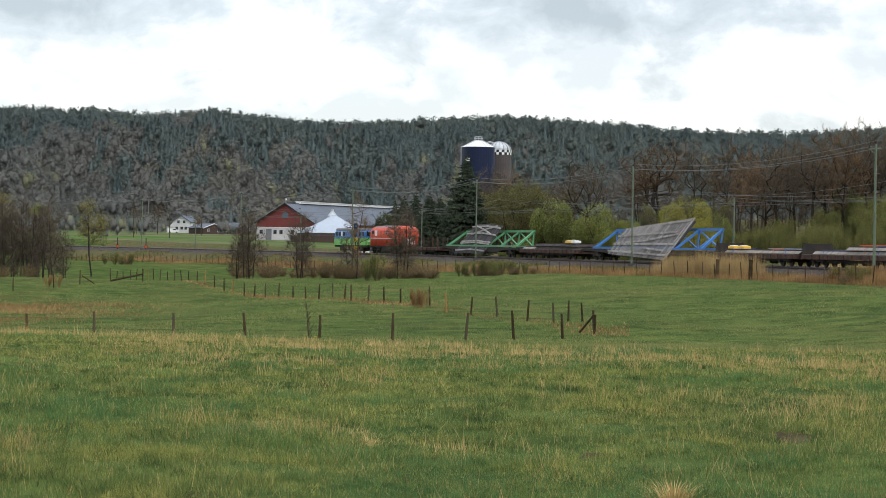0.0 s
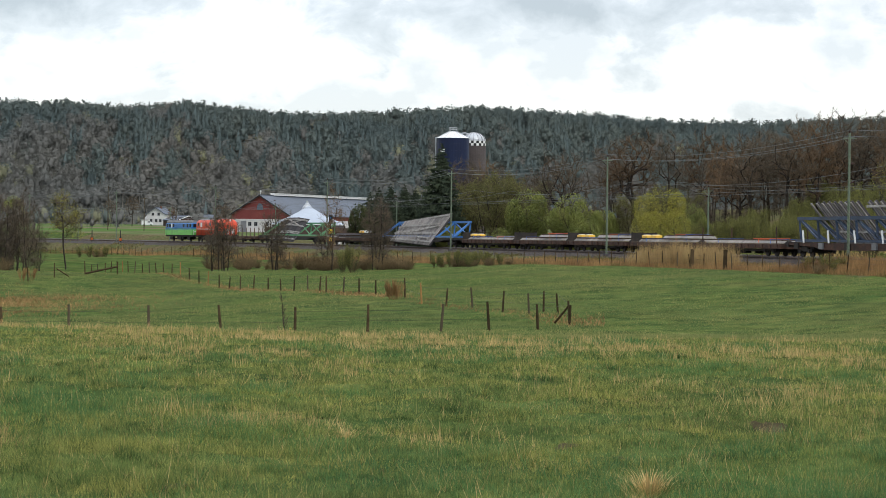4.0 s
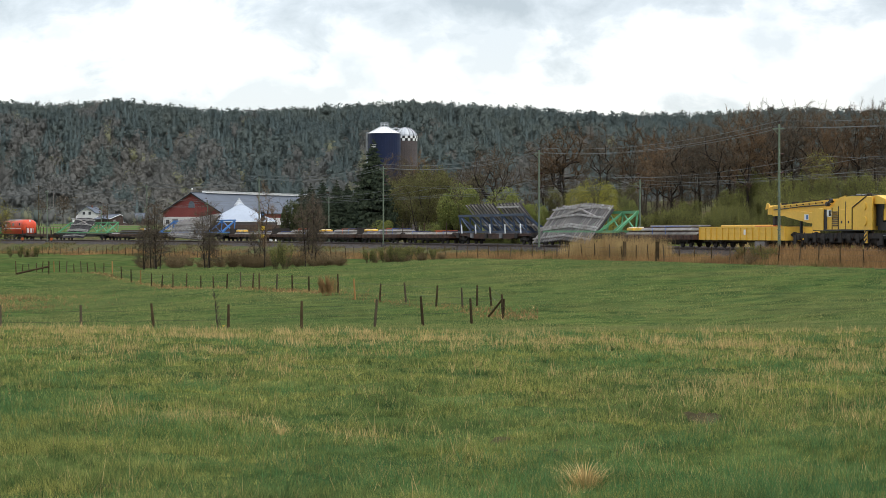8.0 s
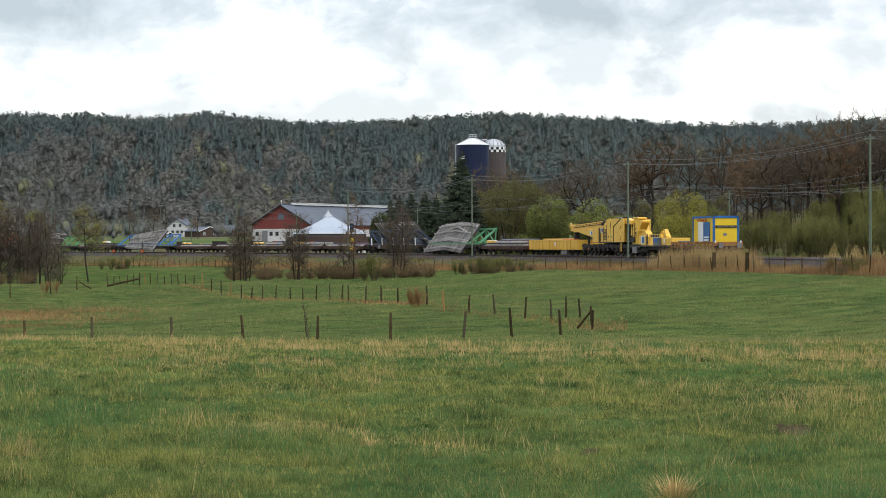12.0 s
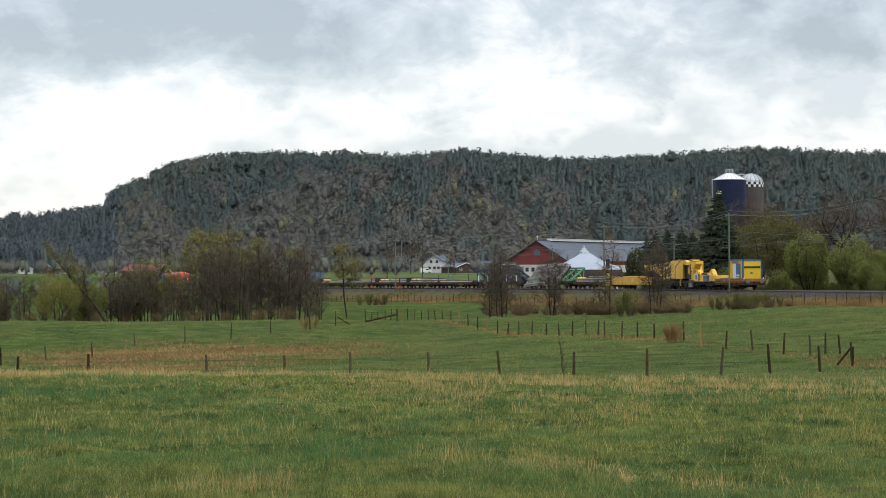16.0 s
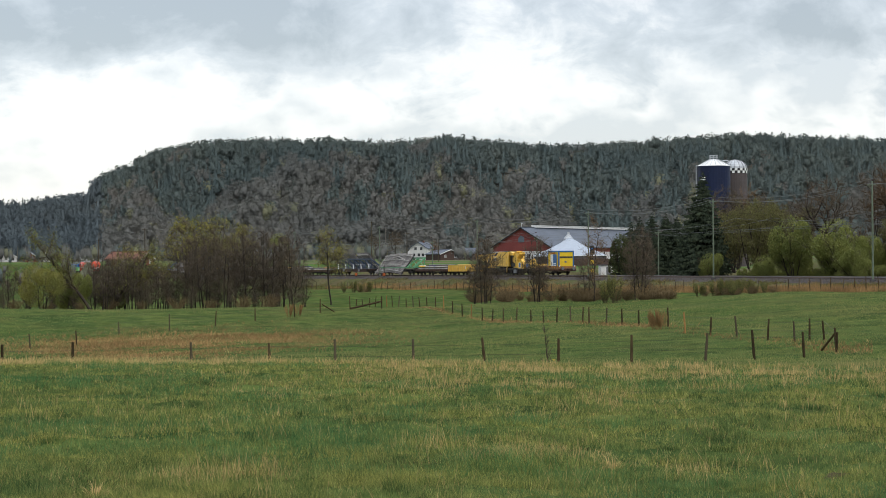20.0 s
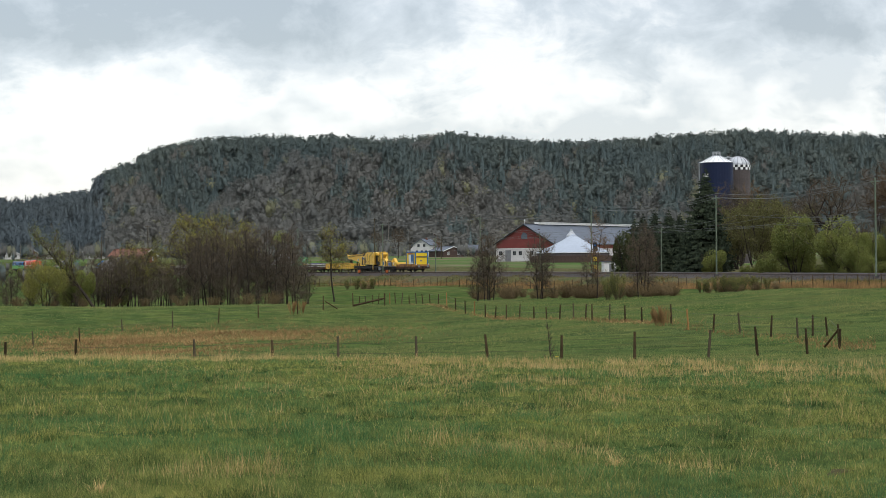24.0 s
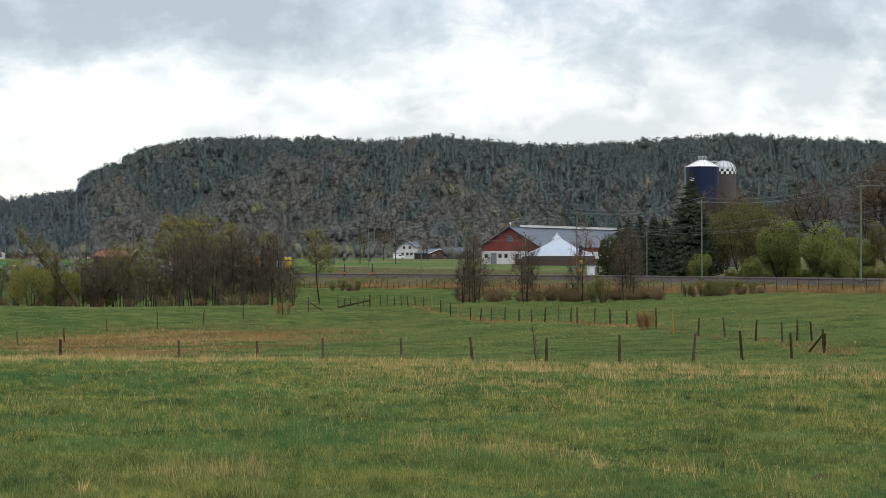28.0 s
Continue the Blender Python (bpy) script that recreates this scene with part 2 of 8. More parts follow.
# ---- helpers for meshes ----
class Build:
    """Collects vertices and faces for one mesh."""

    def __init__(self):
        self.v, self.f, self.m = [], [], []

    def add(self, verts, faces, mat=0):
        o = len(self.v)
        self.v.extend(verts)
        self.f.extend([tuple(i + o for i in f) for f in faces])
        self.m.extend([mat] * len(faces))
        return self

    def box(self, c, s, rot=None, mat=0, taper=1.0):
        """A box round c of size s; its top is scaled by taper."""
        x, y, z = s[0] / 2, s[1] / 2, s[2] / 2
        p = [Vector((sx * x * (taper if sz > 0 else 1), sy * y * (taper if sz > 0 else 1), sz * z)) for sz in (-1, 1) for sx, sy in ((-1, -1), (1, -1), (1, 1), (-1, 1))]
        if rot:
            p = [rot @ q for q in p]
        return self.add([tuple(q + Vector(c)) for q in p], [(3, 2, 1, 0), (4, 5, 6, 7), (0, 1, 5, 4), (1, 2, 6, 5), (2, 3, 7, 6), (3, 0, 4, 7)], mat)

    def bevel_box(self, c, s, e, mat=0):
        """A box with all upright and top edges cut by e."""
        x, y, z = s[0] / 2, s[1] / 2, s[2] / 2
        ring = [(-x + e, -y), (x - e, -y), (x, -y + e), (x, y - e), (x - e, y), (-x + e, y), (-x, y - e), (-x, -y + e)]
        inner = [(a * (x - e) / x, b * (y - e) / y) for a, b in ring]
        v = [(c[0] + a, c[1] + b, c[2] - z) for a, b in ring] + [(c[0] + a, c[1] + b, c[2] + z - e) for a, b in ring] + [(c[0] + a, c[1] + b, c[2] + z) for a, b in inner]
        f = [tuple(range(7, -1, -1)), tuple(range(16, 24))]
        for k in (0, 8):
            f += [(k + i, k + (i + 1) % 8, k + 8 + (i + 1) % 8, k + 8 + i) for i in range(8)]
        return self.add(v, f, mat)

    def rod(self, a, b, r0, r1=None, n=6, mat=0, cap=True):
        a, b = Vector(a), Vector(b)
        r1 = r0 if r1 is None else r1
        d = b - a
        q = d.to_track_quat("Z", "Y").to_matrix() if d.length > 1e-6 else Matrix.Identity(3)
        ring = [q @ Vector((math.cos(6.2832 * i / n + 0.4), math.sin(6.2832 * i / n + 0.4), 0)) for i in range(n)]
        v = [tuple(a + w * r0) for w in ring] + [tuple(b + w * r1) for w in ring]
        f = [(i, (i + 1) % n, n + (i + 1) % n, n + i) for i in range(n)]
        if cap:
            f += [tuple(range(n - 1, -1, -1)), tuple(range(n, 2 * n))]
        return self.add(v, f, mat)

    def beam(self, a, b, w, h, mat=0):
        """A square bar from a to b."""
        a, b = Vector(a), Vector(b)
        d = b - a
        x = d.normalized()
        side = x.cross(Vector((0, 0, 1)))
        side = side.normalized() if side.length > 1e-4 else Vector((0, 1, 0))
        up = side.cross(x)
        v = [tuple(p + side * sy * w / 2 + up * sz * h / 2) for p in (a, b) for sy, sz in ((-1, -1), (1, -1), (1, 1), (-1, 1))]
        return self.add(v, [(3, 2, 1, 0), (4, 5, 6, 7), (0, 1, 5, 4), (1, 2, 6, 5), (2, 3, 7, 6), (3, 0, 4, 7)], mat)

    def extrude(self, profile, y0, y1, axis="y", mat=0):
        """A closed profile of two coordinates, drawn out along the third."""
        n = len(profile)
        place = {"y": lambda p, t: (p[0], t, p[1]), "x": lambda p, t: (t, p[0], p[1]), "z": lambda p, t: (p[0], p[1], t)}[axis]
        v = [place(p, y0) for p in profile] + [place(p, y1) for p in profile]
        f = [(i, (i + 1) % n, n + (i + 1) % n, n + i) for i in range(n)] + [tuple(range(n - 1, -1, -1)), tuple(range(n, 2 * n))]
        return self.add(v, f, mat)

    def mesh(self, name, *mats):
        me = bpy.data.meshes.new(name)
        me.from_pydata(self.v, [], self.f)
        for m in mats:
            me.materials.append(m)
        if len(mats) > 1:
            me.polygons.foreach_set("material_index", self.m)
        me.update()
        return me


def big_mesh(name, verts, faces, *mats):
    """A mesh from arrays: verts (n, 3), faces (m, 3 or 4)."""
    me = bpy.data.meshes.new(name)
    verts, faces = np.asarray(verts, np.float32), np.asarray(faces, np.int32)
    k = faces.shape[1]
    me.vertices.add(len(verts))
    me.vertices.foreach_set("co", verts.ravel())
    me.loops.add(faces.size)
    me.loops.foreach_set("vertex_index", faces.ravel())
    me.polygons.add(len(faces))
    me.polygons.foreach_set("loop_start", np.arange(0, faces.size, k, dtype=np.int32))
    me.update(calc_edges=True)
    for m in mats:
        me.materials.append(m)
    return me


def smooth(me):
    me.polygons.foreach_set("use_smooth", [True] * len(me.polygons))
    return me


def part(name, build, material, parent, label="", at=None):
    """Links a build (or a mesh) as one mesh object under a thing or a part."""
    me = build if isinstance(build, bpy.types.Mesh) else build.mesh(name, *(material if isinstance(material, (list, tuple)) else [material]))
    ob = new(name, me)
    ob.parent = parent
    if at is not None:
        ob.matrix_basis = at
    return tagged(ob, label)


def thing(name, label, category, group="", kind="", at=None):
    ob = new(name)
    ob.empty_display_size = 0.5
    if at is not None:
        ob.matrix_basis = at
    return tagged(ob, label, category, group, kind)


# ---- plan: the double track, a long left-hand curve ----
RAIL_Z = 0.40
TRACK_S = np.arange(-260, 760, 0.5)
TRACK_H = np.radians(np.interp(TRACK_S, (-55, 0, 55, 110, 165, 220, 275, 420), (-15.5, -16, -17.2, -19, -23, -26.7, -28.5, -32)))
MAST_X = np.cumsum(np.sin(TRACK_H) * 0.5)
MAST_Y = np.cumsum(np.cos(TRACK_H) * 0.5)
MAST_X += 24.1 - np.interp(0, TRACK_S, MAST_X)
MAST_Y += 167.0 - np.interp(0, TRACK_S, MAST_Y)


def along(s, off=0.0):
    """A place at s metres along the line, off metres to the far side of the near track's centre."""
    h = np.interp(s, TRACK_S, TRACK_H)
    o = off + 2.9
    return np.interp(s, TRACK_S, MAST_X) + np.cos(h) * o, np.interp(s, TRACK_S, MAST_Y) - np.sin(h) * o, h


LINE_X, LINE_Y, LINE_H = along(TRACK_S)


def off_track(x, y):
    """Signed distance to the near track's centre line; positive on the far side."""
    x, y = np.atleast_1d(np.asarray(x, float)), np.atleast_1d(np.asarray(y, float))
    out = np.empty(len(x))
    sx, sy, sh = LINE_X[::6], LINE_Y[::6], LINE_H[::6]
    for i in range(0, len(x), 4000):
        dx, dy = x[i:i + 4000, None] - sx, y[i:i + 4000, None] - sy
        k = np.argmin(dx * dx + dy * dy, 1)
        r = np.arange(len(k))
        out[i:i + 4000] = dx[r, k] * np.cos(sh[k]) - dy[r, k] * np.sin(sh[k])
    return out


def verge(s):
    """How far from the near track the meadow ends."""
    return np.interp(s, (-60, 40, 90, 150, 260), (-8.0, -9.0, -11.0, -17.0, -21.0))


def ease(v, a, b):
    t = np.clip((v - a) / (b - a), 0, 1)
    return t * t * (3 - 2 * t)


GROUND_AZ = np.array((-18, -10, -5, 0, 6, 12))
GROUND_R = np.array((0, 15, 35, 60, 82, 105, 150, 195, 230, 260, 330))
GROUND_Z = np.array((
    (0, -.1, -.3, -.70, -1.9, -3.1, -4.4, -4.0, -2.1, -3.2, -2.5),
    (0, -.1, -.3, -.84, -1.95, -3.12, -3.55, -3.4, -2.3, -2.9, -1.8),
    (0, -.1, -.3, -.95, -2.0, -3.0, -2.35, -2.5, -2.1, -1.9, -1.2),
    (0, -.1, -.34, -1.05, -2.0, -2.92, -1.7, -1.05, -.9, -.8, -.6),
    (0, -.1, -.35, -1.0, -1.9, -2.75, -.9, -.2, -.2, -.2, 0),
    (0, -.1, -.4, -1.0, -1.7, -1.75, -.1, -.1, -.1, 0, 0)))
RIDGE_AZ = (-60, -30, -19.3, -18.0, -17.5, -17.25, -16.5, -15.8, -15.1, -13.3, -10.3, -8.6, -5.4, -3.3, -0.7, 1.1, 4.7, 8.7, 14, 40, 70)
RIDGE_EL = (0, .020, .0311, .0330, .0345, .041, .0469, .0526, .0552, .0583, .0567, .0584, .0537, .0563, .0584, .0560, .0523, .0540, .052, .03, 0)
RIDGE_R = 1470.0


def ground_z(x, y):
    x, y = np.atleast_1d(np.asarray(x, float)), np.atleast_1d(np.asarray(y, float))
    r, a = np.hypot(x, y), np.degrees(np.arctan2(x, y))
    # meadow: smooth between the bearings
    rows = np.array([np.interp(r, GROUND_R, row) for row in GROUND_Z])
    rows = sum(np.array([np.interp(r + d, GROUND_R, row) for row in GROUND_Z]) for d in (-9, -4.5, 0, 4.5, 9)) / 5
    k = np.clip(np.searchsorted(GROUND_AZ, a) - 1, 0, len(GROUND_AZ) - 2)
    w = np.clip((a - GROUND_AZ[k]) / (GROUND_AZ[k + 1] - GROUND_AZ[k]), 0, 1)
    i = np.arange(len(r))
    z = rows[k, i] * (1 - w) + rows[k + 1, i] * w
    front = ease(np.cos(np.radians(a)), 0.2, 0.7)
    z = z * front
    # far side: land that rises slowly to the wooded hill
    far = 0.0072 * np.maximum(r - 250, 0) * front
    q = off_track(x, y)
    knoll = 5.5 * ease(q, 9, 40) * ease(a, -2.5, 5) * (1 - ease(r, 320, 520))
    far = far - 0.1 + knoll
    z = np.where(q > 0, far, z + 0)
    # formation of the line
    bed = RAIL_Z - 0.62
    k1 = ease(q, -8.5, -3.4)
    k2 = 1 - ease(q, 8.0, 13)
    z = np.where(q < 2, z * (1 - k1) + bed * k1, z * (1 - k2) + bed * k2)
    # the wooded hill and the lower one beyond the cliff
    top = np.interp(a, RIDGE_AZ, RIDGE_EL) * RIDGE_R + EYE - 13
    top = np.maximum(top, 8)
    rise = np.clip((r - 1130) / (RIDGE_R - 1130), 0, 1)
    hill = (0.35 * rise + 0.65 * ease(rise, 0, 1)) * top
    spurs = np.sin(a * 1.9 + 1.6 * np.sin(r * 0.012)) + 0.7 * np.sin(a * 4.3 + r * 0.021 + 1.0) + 0.5 * np.sin(a * 0.8 - r * 0.03)
    hill = hill + 4.5 * spurs * rise * (1 - rise) * 4 * ease(top, 15, 60)
    z = np.maximum(z, np.where(r > 1130, 6.3 * front + hill * (1 - 6.3 / np.maximum(top, 7)), -99))
    z = np.where(r > RIDGE_R, z - (r - RIDGE_R) * 0.03, z)
    lumps = 0.035 * np.sin(x * 1.3 + 2 * np.sin(y * .7)) * np.sin(y * 0.9 + np.sin(x * .5)) * (1 - ease(r, 70, 130))
    swell = 0.10 * np.sin(x * 0.21 + np.sin(y * 0.11)) * np.sin(y * 0.17 + 1.3 * np.sin(x * 0.07)) * ease(r, 60, 90) * (q < -9)
    hummock = (0.030 * np.sin(2.9 * x + 1.7 * np.sin(1.9 * y)) * np.sin(3.3 * y + 1.3 * np.sin(2.3 * x)) + 0.035 * np.sin(1.1 * x - 1.9 * y + 2 * np.sin(0.7 * x)) * np.sin(1.7 * x + 0.9 * y)) * (1 - ease(r, 34, 58))
    return z + lumps + swell + hummock


def spot(a, d, lift=0.0):
    """A place on the ground: degrees right of north, metres from the tripod."""
    x, y = d * math.sin(radians(a)), d * math.cos(radians(a))
    return Vector((x, y, float(ground_z(x, y)[0]) + lift))


GROUND = surface("meadow_soil_and_turf", (0.056, 0.088, 0.028), (0.072, 0.096, 0.034), 0.05, 1.0, 0, 0.2, fine=0.3, dirt=(0.085, 0.088, 0.036), spec=0.0, broad=(0.5, (0.62, 0.72, 0.7), (1.25, 1.15, 1.0)))


def meadow_colours(m):
    """Dry straw-coloured patches and brown hollows over the turf, by distance bands of the field itself."""
    n, l = m.node_tree.nodes, m.node_tree.links
    b = n["Principled BSDF"]
    old = b.inputs["Base Color"].links[0].from_socket
    c = n.new("ShaderNodeTexCoord")
    mp = n.new("ShaderNodeMapping")
    mp.inputs["Scale"].default_value = (0.05, 0.035, 0.05)
    l.new(c.outputs["Object"], mp.inputs[0])
    t = n.new("ShaderNodeTexNoise")
    t.inputs["Scale"].default_value, t.inputs["Detail"].default_value, t.inputs["Roughness"].default_value = 1.0, 9.0, 0.65
    l.new(mp.outputs[0], t.inputs["Vector"])
    r = n.new("ShaderNodeMapRange")
    r.inputs[1].default_value, r.inputs[2].default_value, r.inputs[4].default_value = 0.57, 0.75, 0.4
    l.new(t.outputs["Fac"], r.inputs[0])
    x = n.new("ShaderNodeMixRGB")
    x.inputs[2].default_value = (0.15, 0.13, 0.06, 1)
    l.new(r.outputs[0], x.inputs[0])
    l.new(old, x.inputs[1])
    l.new(x.outputs[0], b.inputs["Base Color"])


meadow_colours(GROUND)
# floor colour lifted so gaps between far trees look hazed, not dark
FOREST_FLOOR = surface("hazed_forest_floor", (0.070, 0.076, 0.066), (0.095, 0.085, 0.068), 0.012, 1.0, 0, 0, fine=0.35, spec=0.0)
VERGE = surface("rough_railway_verge", (0.105, 0.085, 0.048), (0.075, 0.085, 0.035), 0.14, 1.0, 0, 0.5, fine=0.4, spec=0.0)
FIELD_FAR = surface("far_fields", (0.070, 0.120, 0.035), (0.135, 0.115, 0.075), 0.011, 1.0, 0, 0, fine=0.3, spread=(0.45, 0.6), spec=0.0)


def build_ground():
    az = np.concatenate((np.arange(-180, -26, 6.0), np.arange(-26, 18, 0.3), np.arange(18, 180, 6.0)))
    r = np.concatenate((np.linspace(0.004, 9, 8), np.linspace(9.2, 40, 160), np.linspace(40.4, 66, 48), np.linspace(68, 470, 190), np.geomspace(476, 1130, 40), np.linspace(1140, RIDGE_R + 10, 44), (1500, 1560, 1700, 2100, 2800, 4500)))
    A, R = np.meshgrid(np.radians(az), r)
    hub = 0.4 * np.clip(1 - R / 8, 0, 1)
    x, y = (R * np.sin(A) + hub).ravel(), (R * np.cos(A) - hub).ravel()
    z = ground_z(x, y)
    n, k = len(az), len(r)
    i, j = np.meshgrid(np.arange(k - 1), np.arange(n))
    i, j = i.ravel(), j.ravel()
    j2 = (j + 1) % n
    f = np.stack((i * n + j, i * n + j2, (i + 1) * n + j2, (i + 1) * n + j), 1)[:, ::-1]
    v = np.stack((x, y, z), 1)
    me = big_mesh("ground", v, f, GROUND, FIELD_FAR, FOREST_FLOOR, VERGE)
    rf = r[i]
    side = off_track(*(np.stack((x, y))[:, i * n + j]))
    me.polygons.foreach_set("material_index", np.where(rf > 1128, 2, np.where((side > 14) & (rf > 330), 1, np.where((side > -9.5) & (side < 60) & (rf < 480), 3, 0))).astype(np.int32))
    tagged(new("ground", smooth(me)), "spring meadow of short green grass with straw patches, rising to wooded hills", "ground", kind="structure")


build_ground()

# ---- the railway: ballast, sleepers, rails, masts and wires ----
def build_track():
    s = np.arange(-150, 560, 2.0)
    shape = ((-4.0, RAIL_Z - 0.75), (-2.4, RAIL_Z - 0.22), (6.9, RAIL_Z - 0.22), (8.6, RAIL_Z - 0.75))
    v = []
    for o, z in shape:
        x, y, h = along(s, o)
        v.append(np.stack((x, y, np.full(len(s), z)), 1))
    v = np.stack(v, 1).reshape(-1, 3)
    i, j = np.meshgrid(np.arange(len(s) - 1), np.arange(3))
    i, j = i.ravel(), j.ravel()
    bed = tagged(new("ballast_bed", big_mesh("ballast_bed", v, np.stack((i * 4 + j, i * 4 + j + 1, i * 4 + 4 + j + 1, i * 4 + 4 + j), 1), BALLAST)),
                 "grey-brown crushed stone bed under two tracks", "railway", kind="structure")
    # loose stones on the near shoulder
    rng = np.random.default_rng(4)
    k = 16000
    ss, oo = rng.uniform(-60, 330, k), rng.choice((-2.9, -2.3, -1.6, 2.2, 3.0), k) + rng.normal(0, 0.35, k)
    x, y, h = along(ss, oo)
    z = np.interp(oo, [a for a, b in shape], [b for a, b in shape]) + 0.02
    size = rng.uniform(0.03, 0.075, k)
    tet = np.array(((1, 0, -0.5), (-0.5, 0.87, -0.5), (-0.5, -0.87, -0.5), (0, 0, 0.9)))
    tv = (np.stack((x, y, z), 1)[:, None] + tet[None] * size[:, None, None] * rng.uniform(0.7, 1.3, (k, 4, 1))).reshape(-1, 3)
    o = (np.arange(k) * 4)[:, None, None]
    tf = (np.array(((0, 1, 3), (1, 2, 3), (2, 0, 3)))[None] + o).reshape(-1, 3)
    part("loose_stones", big_mesh("loose_stones", tv, tf, STONE), None, bed)["kind"] = "stuff"
    # rails
    for name, centre in (("near", 0.0), ("far", 4.5)):
        track = thing("railway_track", "rusty steel rails on dark sleepers in ballast", "track", group="railway tracks", kind="structure")
        for side in (-0.75, 0.75):
            for nm, w, z0, z1, m in (("rail", 0.072, -0.17, -0.02, RAIL), ("rail_head", 0.07, -0.02, 0.0, RAILTOP)):
                vv = []
                for o, z in ((-w / 2, z0), (w / 2, z0), (w / 2, z1), (-w / 2, z1)):
                    x, y, h = along(s, centre + side + o)
                    vv.append(np.stack((x, y, np.full(len(s), RAIL_Z + z)), 1))
                vv = np.stack(vv, 1).reshape(-1, 3)
                ii, jj = np.meshgrid(np.arange(len(s) - 1), np.arange(4))
                ii, jj = ii.ravel(), jj.ravel()
                part(nm, big_mesh(nm, vv, np.stack((ii * 4 + jj, ii * 4 + (jj + 1) % 4, ii * 4 + 4 + (jj + 1) % 4, ii * 4 + 4 + jj), 1), m), None, track)
        one = Build().box((0, 0, 0), (0.24, 2.5, 0.14), taper=0.9).mesh("sleeper", SLEEPER_DARK)
        for k in range(300):
            sk = -25 + k * 0.65
            x, y, h = along(sk, centre)
            part("sleeper", one, None, track, at=pose(x, y, RAIL_Z - 0.215, 0, 0, 90 - math.degrees(h)))


build_track()
MAST_S = (-110.0, -55.0, -0.3, 54.5, 108.1, 161.9, 216.0, 270.0, 325.0, 380.0)


def mast_s(i):
    """Where along the line the mast (or the share of a span) i stands."""
    return float(np.interp(i, range(-2, 8), MAST_S))


def lattice_mast(height, s, off, label, arm_to, z_arm):
    """A slim lattice mast of two channels and flat lacing, with a bracket for the contact wire."""
    x, y, h = along(s, off)
    m = thing("catenary_mast", label, "mast", group="catenary masts", at=pose(x, y, RAIL_Z - 0.5, 0, 0, 90 - math.degrees(h)))
    H = height
    part("foundation", Build().box((0, 0, 0.1), (0.55, 0.55, 0.5), taper=0.85), SLEEPER_DARK, m, "grey concrete foundation block")
    for sx in (-1, 1):
        part("channel", Build().beam((sx * 0.15, 0, 0.2), (sx * 0.075, 0, H), 0.075, 0.08), GALV, m)
    lace = Build()
    n = int(H / 0.45)
    for i in range(n):
        z0, z1 = 0.3 + (H - 0.4) * i / n, 0.3 + (H - 0.4) * (i + 1) / n
        w = 0.15 - 0.075 * z0 / H
        sgn = 1 if i % 2 else -1
        lace.beam((sgn * w, 0.02, z0), (-sgn * w, 0.02, z1), 0.02, 0.05)
    part("lacing", lace, GALV, m)
    for u, w in ((0.45, 0.26), (0.2, 0.3)):
        part("batten_plate", Build().box((0, 0, H * u), (w, 0.16, 0.1)), GALV, m)
    part("top_arm", Build().beam((0, -0.55, H - 0.35), (0, 0.55, H - 0.35), 0.06, 0.06).beam((0, 0, H - 0.8), (0, 0.5, H - 0.37), 0.04, 0.04), GALV, m)
    for sy in (-0.5, 0.5):
        ins = Build()
        for k in range(3):
            ins.rod((0, sy, H - 0.33 + k * 0.08), (0, sy, H - 0.29 + k * 0.08), 0.07, 0.05, 8)
        part("insulator", ins, ISOL, m)
    part("top_insulator", Build().rod((0, 0, H), (0, 0, H + 0.12), 0.06, 0.05, 8).rod((0, 0, H + 0.12), (0, 0, H + 0.22), 0.08, 0.03, 8), ISOL, m)
    # bracket over the track
    sgn = -1 if arm_to > off else 1
    reach = abs(arm_to - off)
    arm = Build().rod((0, sgn * 0.35, z_arm), (0, sgn * reach, z_arm + 1.0), 0.026, None, 6).rod((0, sgn * 0.35, z_arm + 1.35), (0, sgn * reach * 0.75, z_arm + 0.75), 0.018, None, 5)
    arm.rod((0, sgn * reach * 0.25, z_arm + 0.2), (0, sgn * (reach + 0.2), z_arm - 0.1), 0.016, None, 5)
    part("bracket_arm", arm, UNDER, m)
    for zz, e in ((z_arm - 0.05, 0.12), (z_arm + 1.4, 0.0)):
        part("insulator", Build().rod((0, sgn * 0.06, zz), (0, sgn * 0.36, zz + e), 0.075, 0.06, 8), ISOL, m)
    return m


def build_catenary():
    for i in range(-2, 8):
        lattice_mast(9.72, mast_s(i), -2.9, "tall slim green lattice mast with wires beside the near track", 0.0, 6.1)
    for i in range(-2, 8):
        lattice_mast(6.95, mast_s(i), 7.6, "green lattice mast behind the far track carrying a contact wire bracket", 4.5, 6.1)
    wires = thing("overhead_wires", "thin dark contact and feeder wires strung between the masts", "wires")

    def string(name, off, z, sag, r):
        for i in range(-2, 7):
            b = Build()
            pts = []
            for k in range(9):
                u = k / 8
                x, y, h = along(mast_s(i + u), off)
                pts.append((x, y, RAIL_Z + z - 4 * sag * u * (1 - u)))
            ring = ((0, r), (-0.87 * r, -0.5 * r), (0.87 * r, -0.5 * r))
            b.add([(p[0] + math.cos(h) * e, p[1] - math.sin(h) * e, p[2] + g) for p in pts for e, g in ring], [(j * 3 + k, j * 3 + (k + 1) % 3, j * 3 + 3 + (k + 1) % 3, j * 3 + 3 + k) for j in range(8) for k in range(3)])
            part(name, b, WIRE, wires)

    for off in (0.0, 4.5):
        string("contact_wire", off, 5.5, 0.06, 0.013)
        string("catenary_wire", off, 6.9, 0.85, 0.014)
    string("feeder_wire", -2.9, 9.45, 0.8, 0.017)
    string("feeder_wire", -3.4, 9.0, 0.8, 0.017)
    string("feeder_wire", -2.4, 9.0, 0.8, 0.017)
    string("feeder_wire", 7.6, 6.4, 0.7, 0.014)


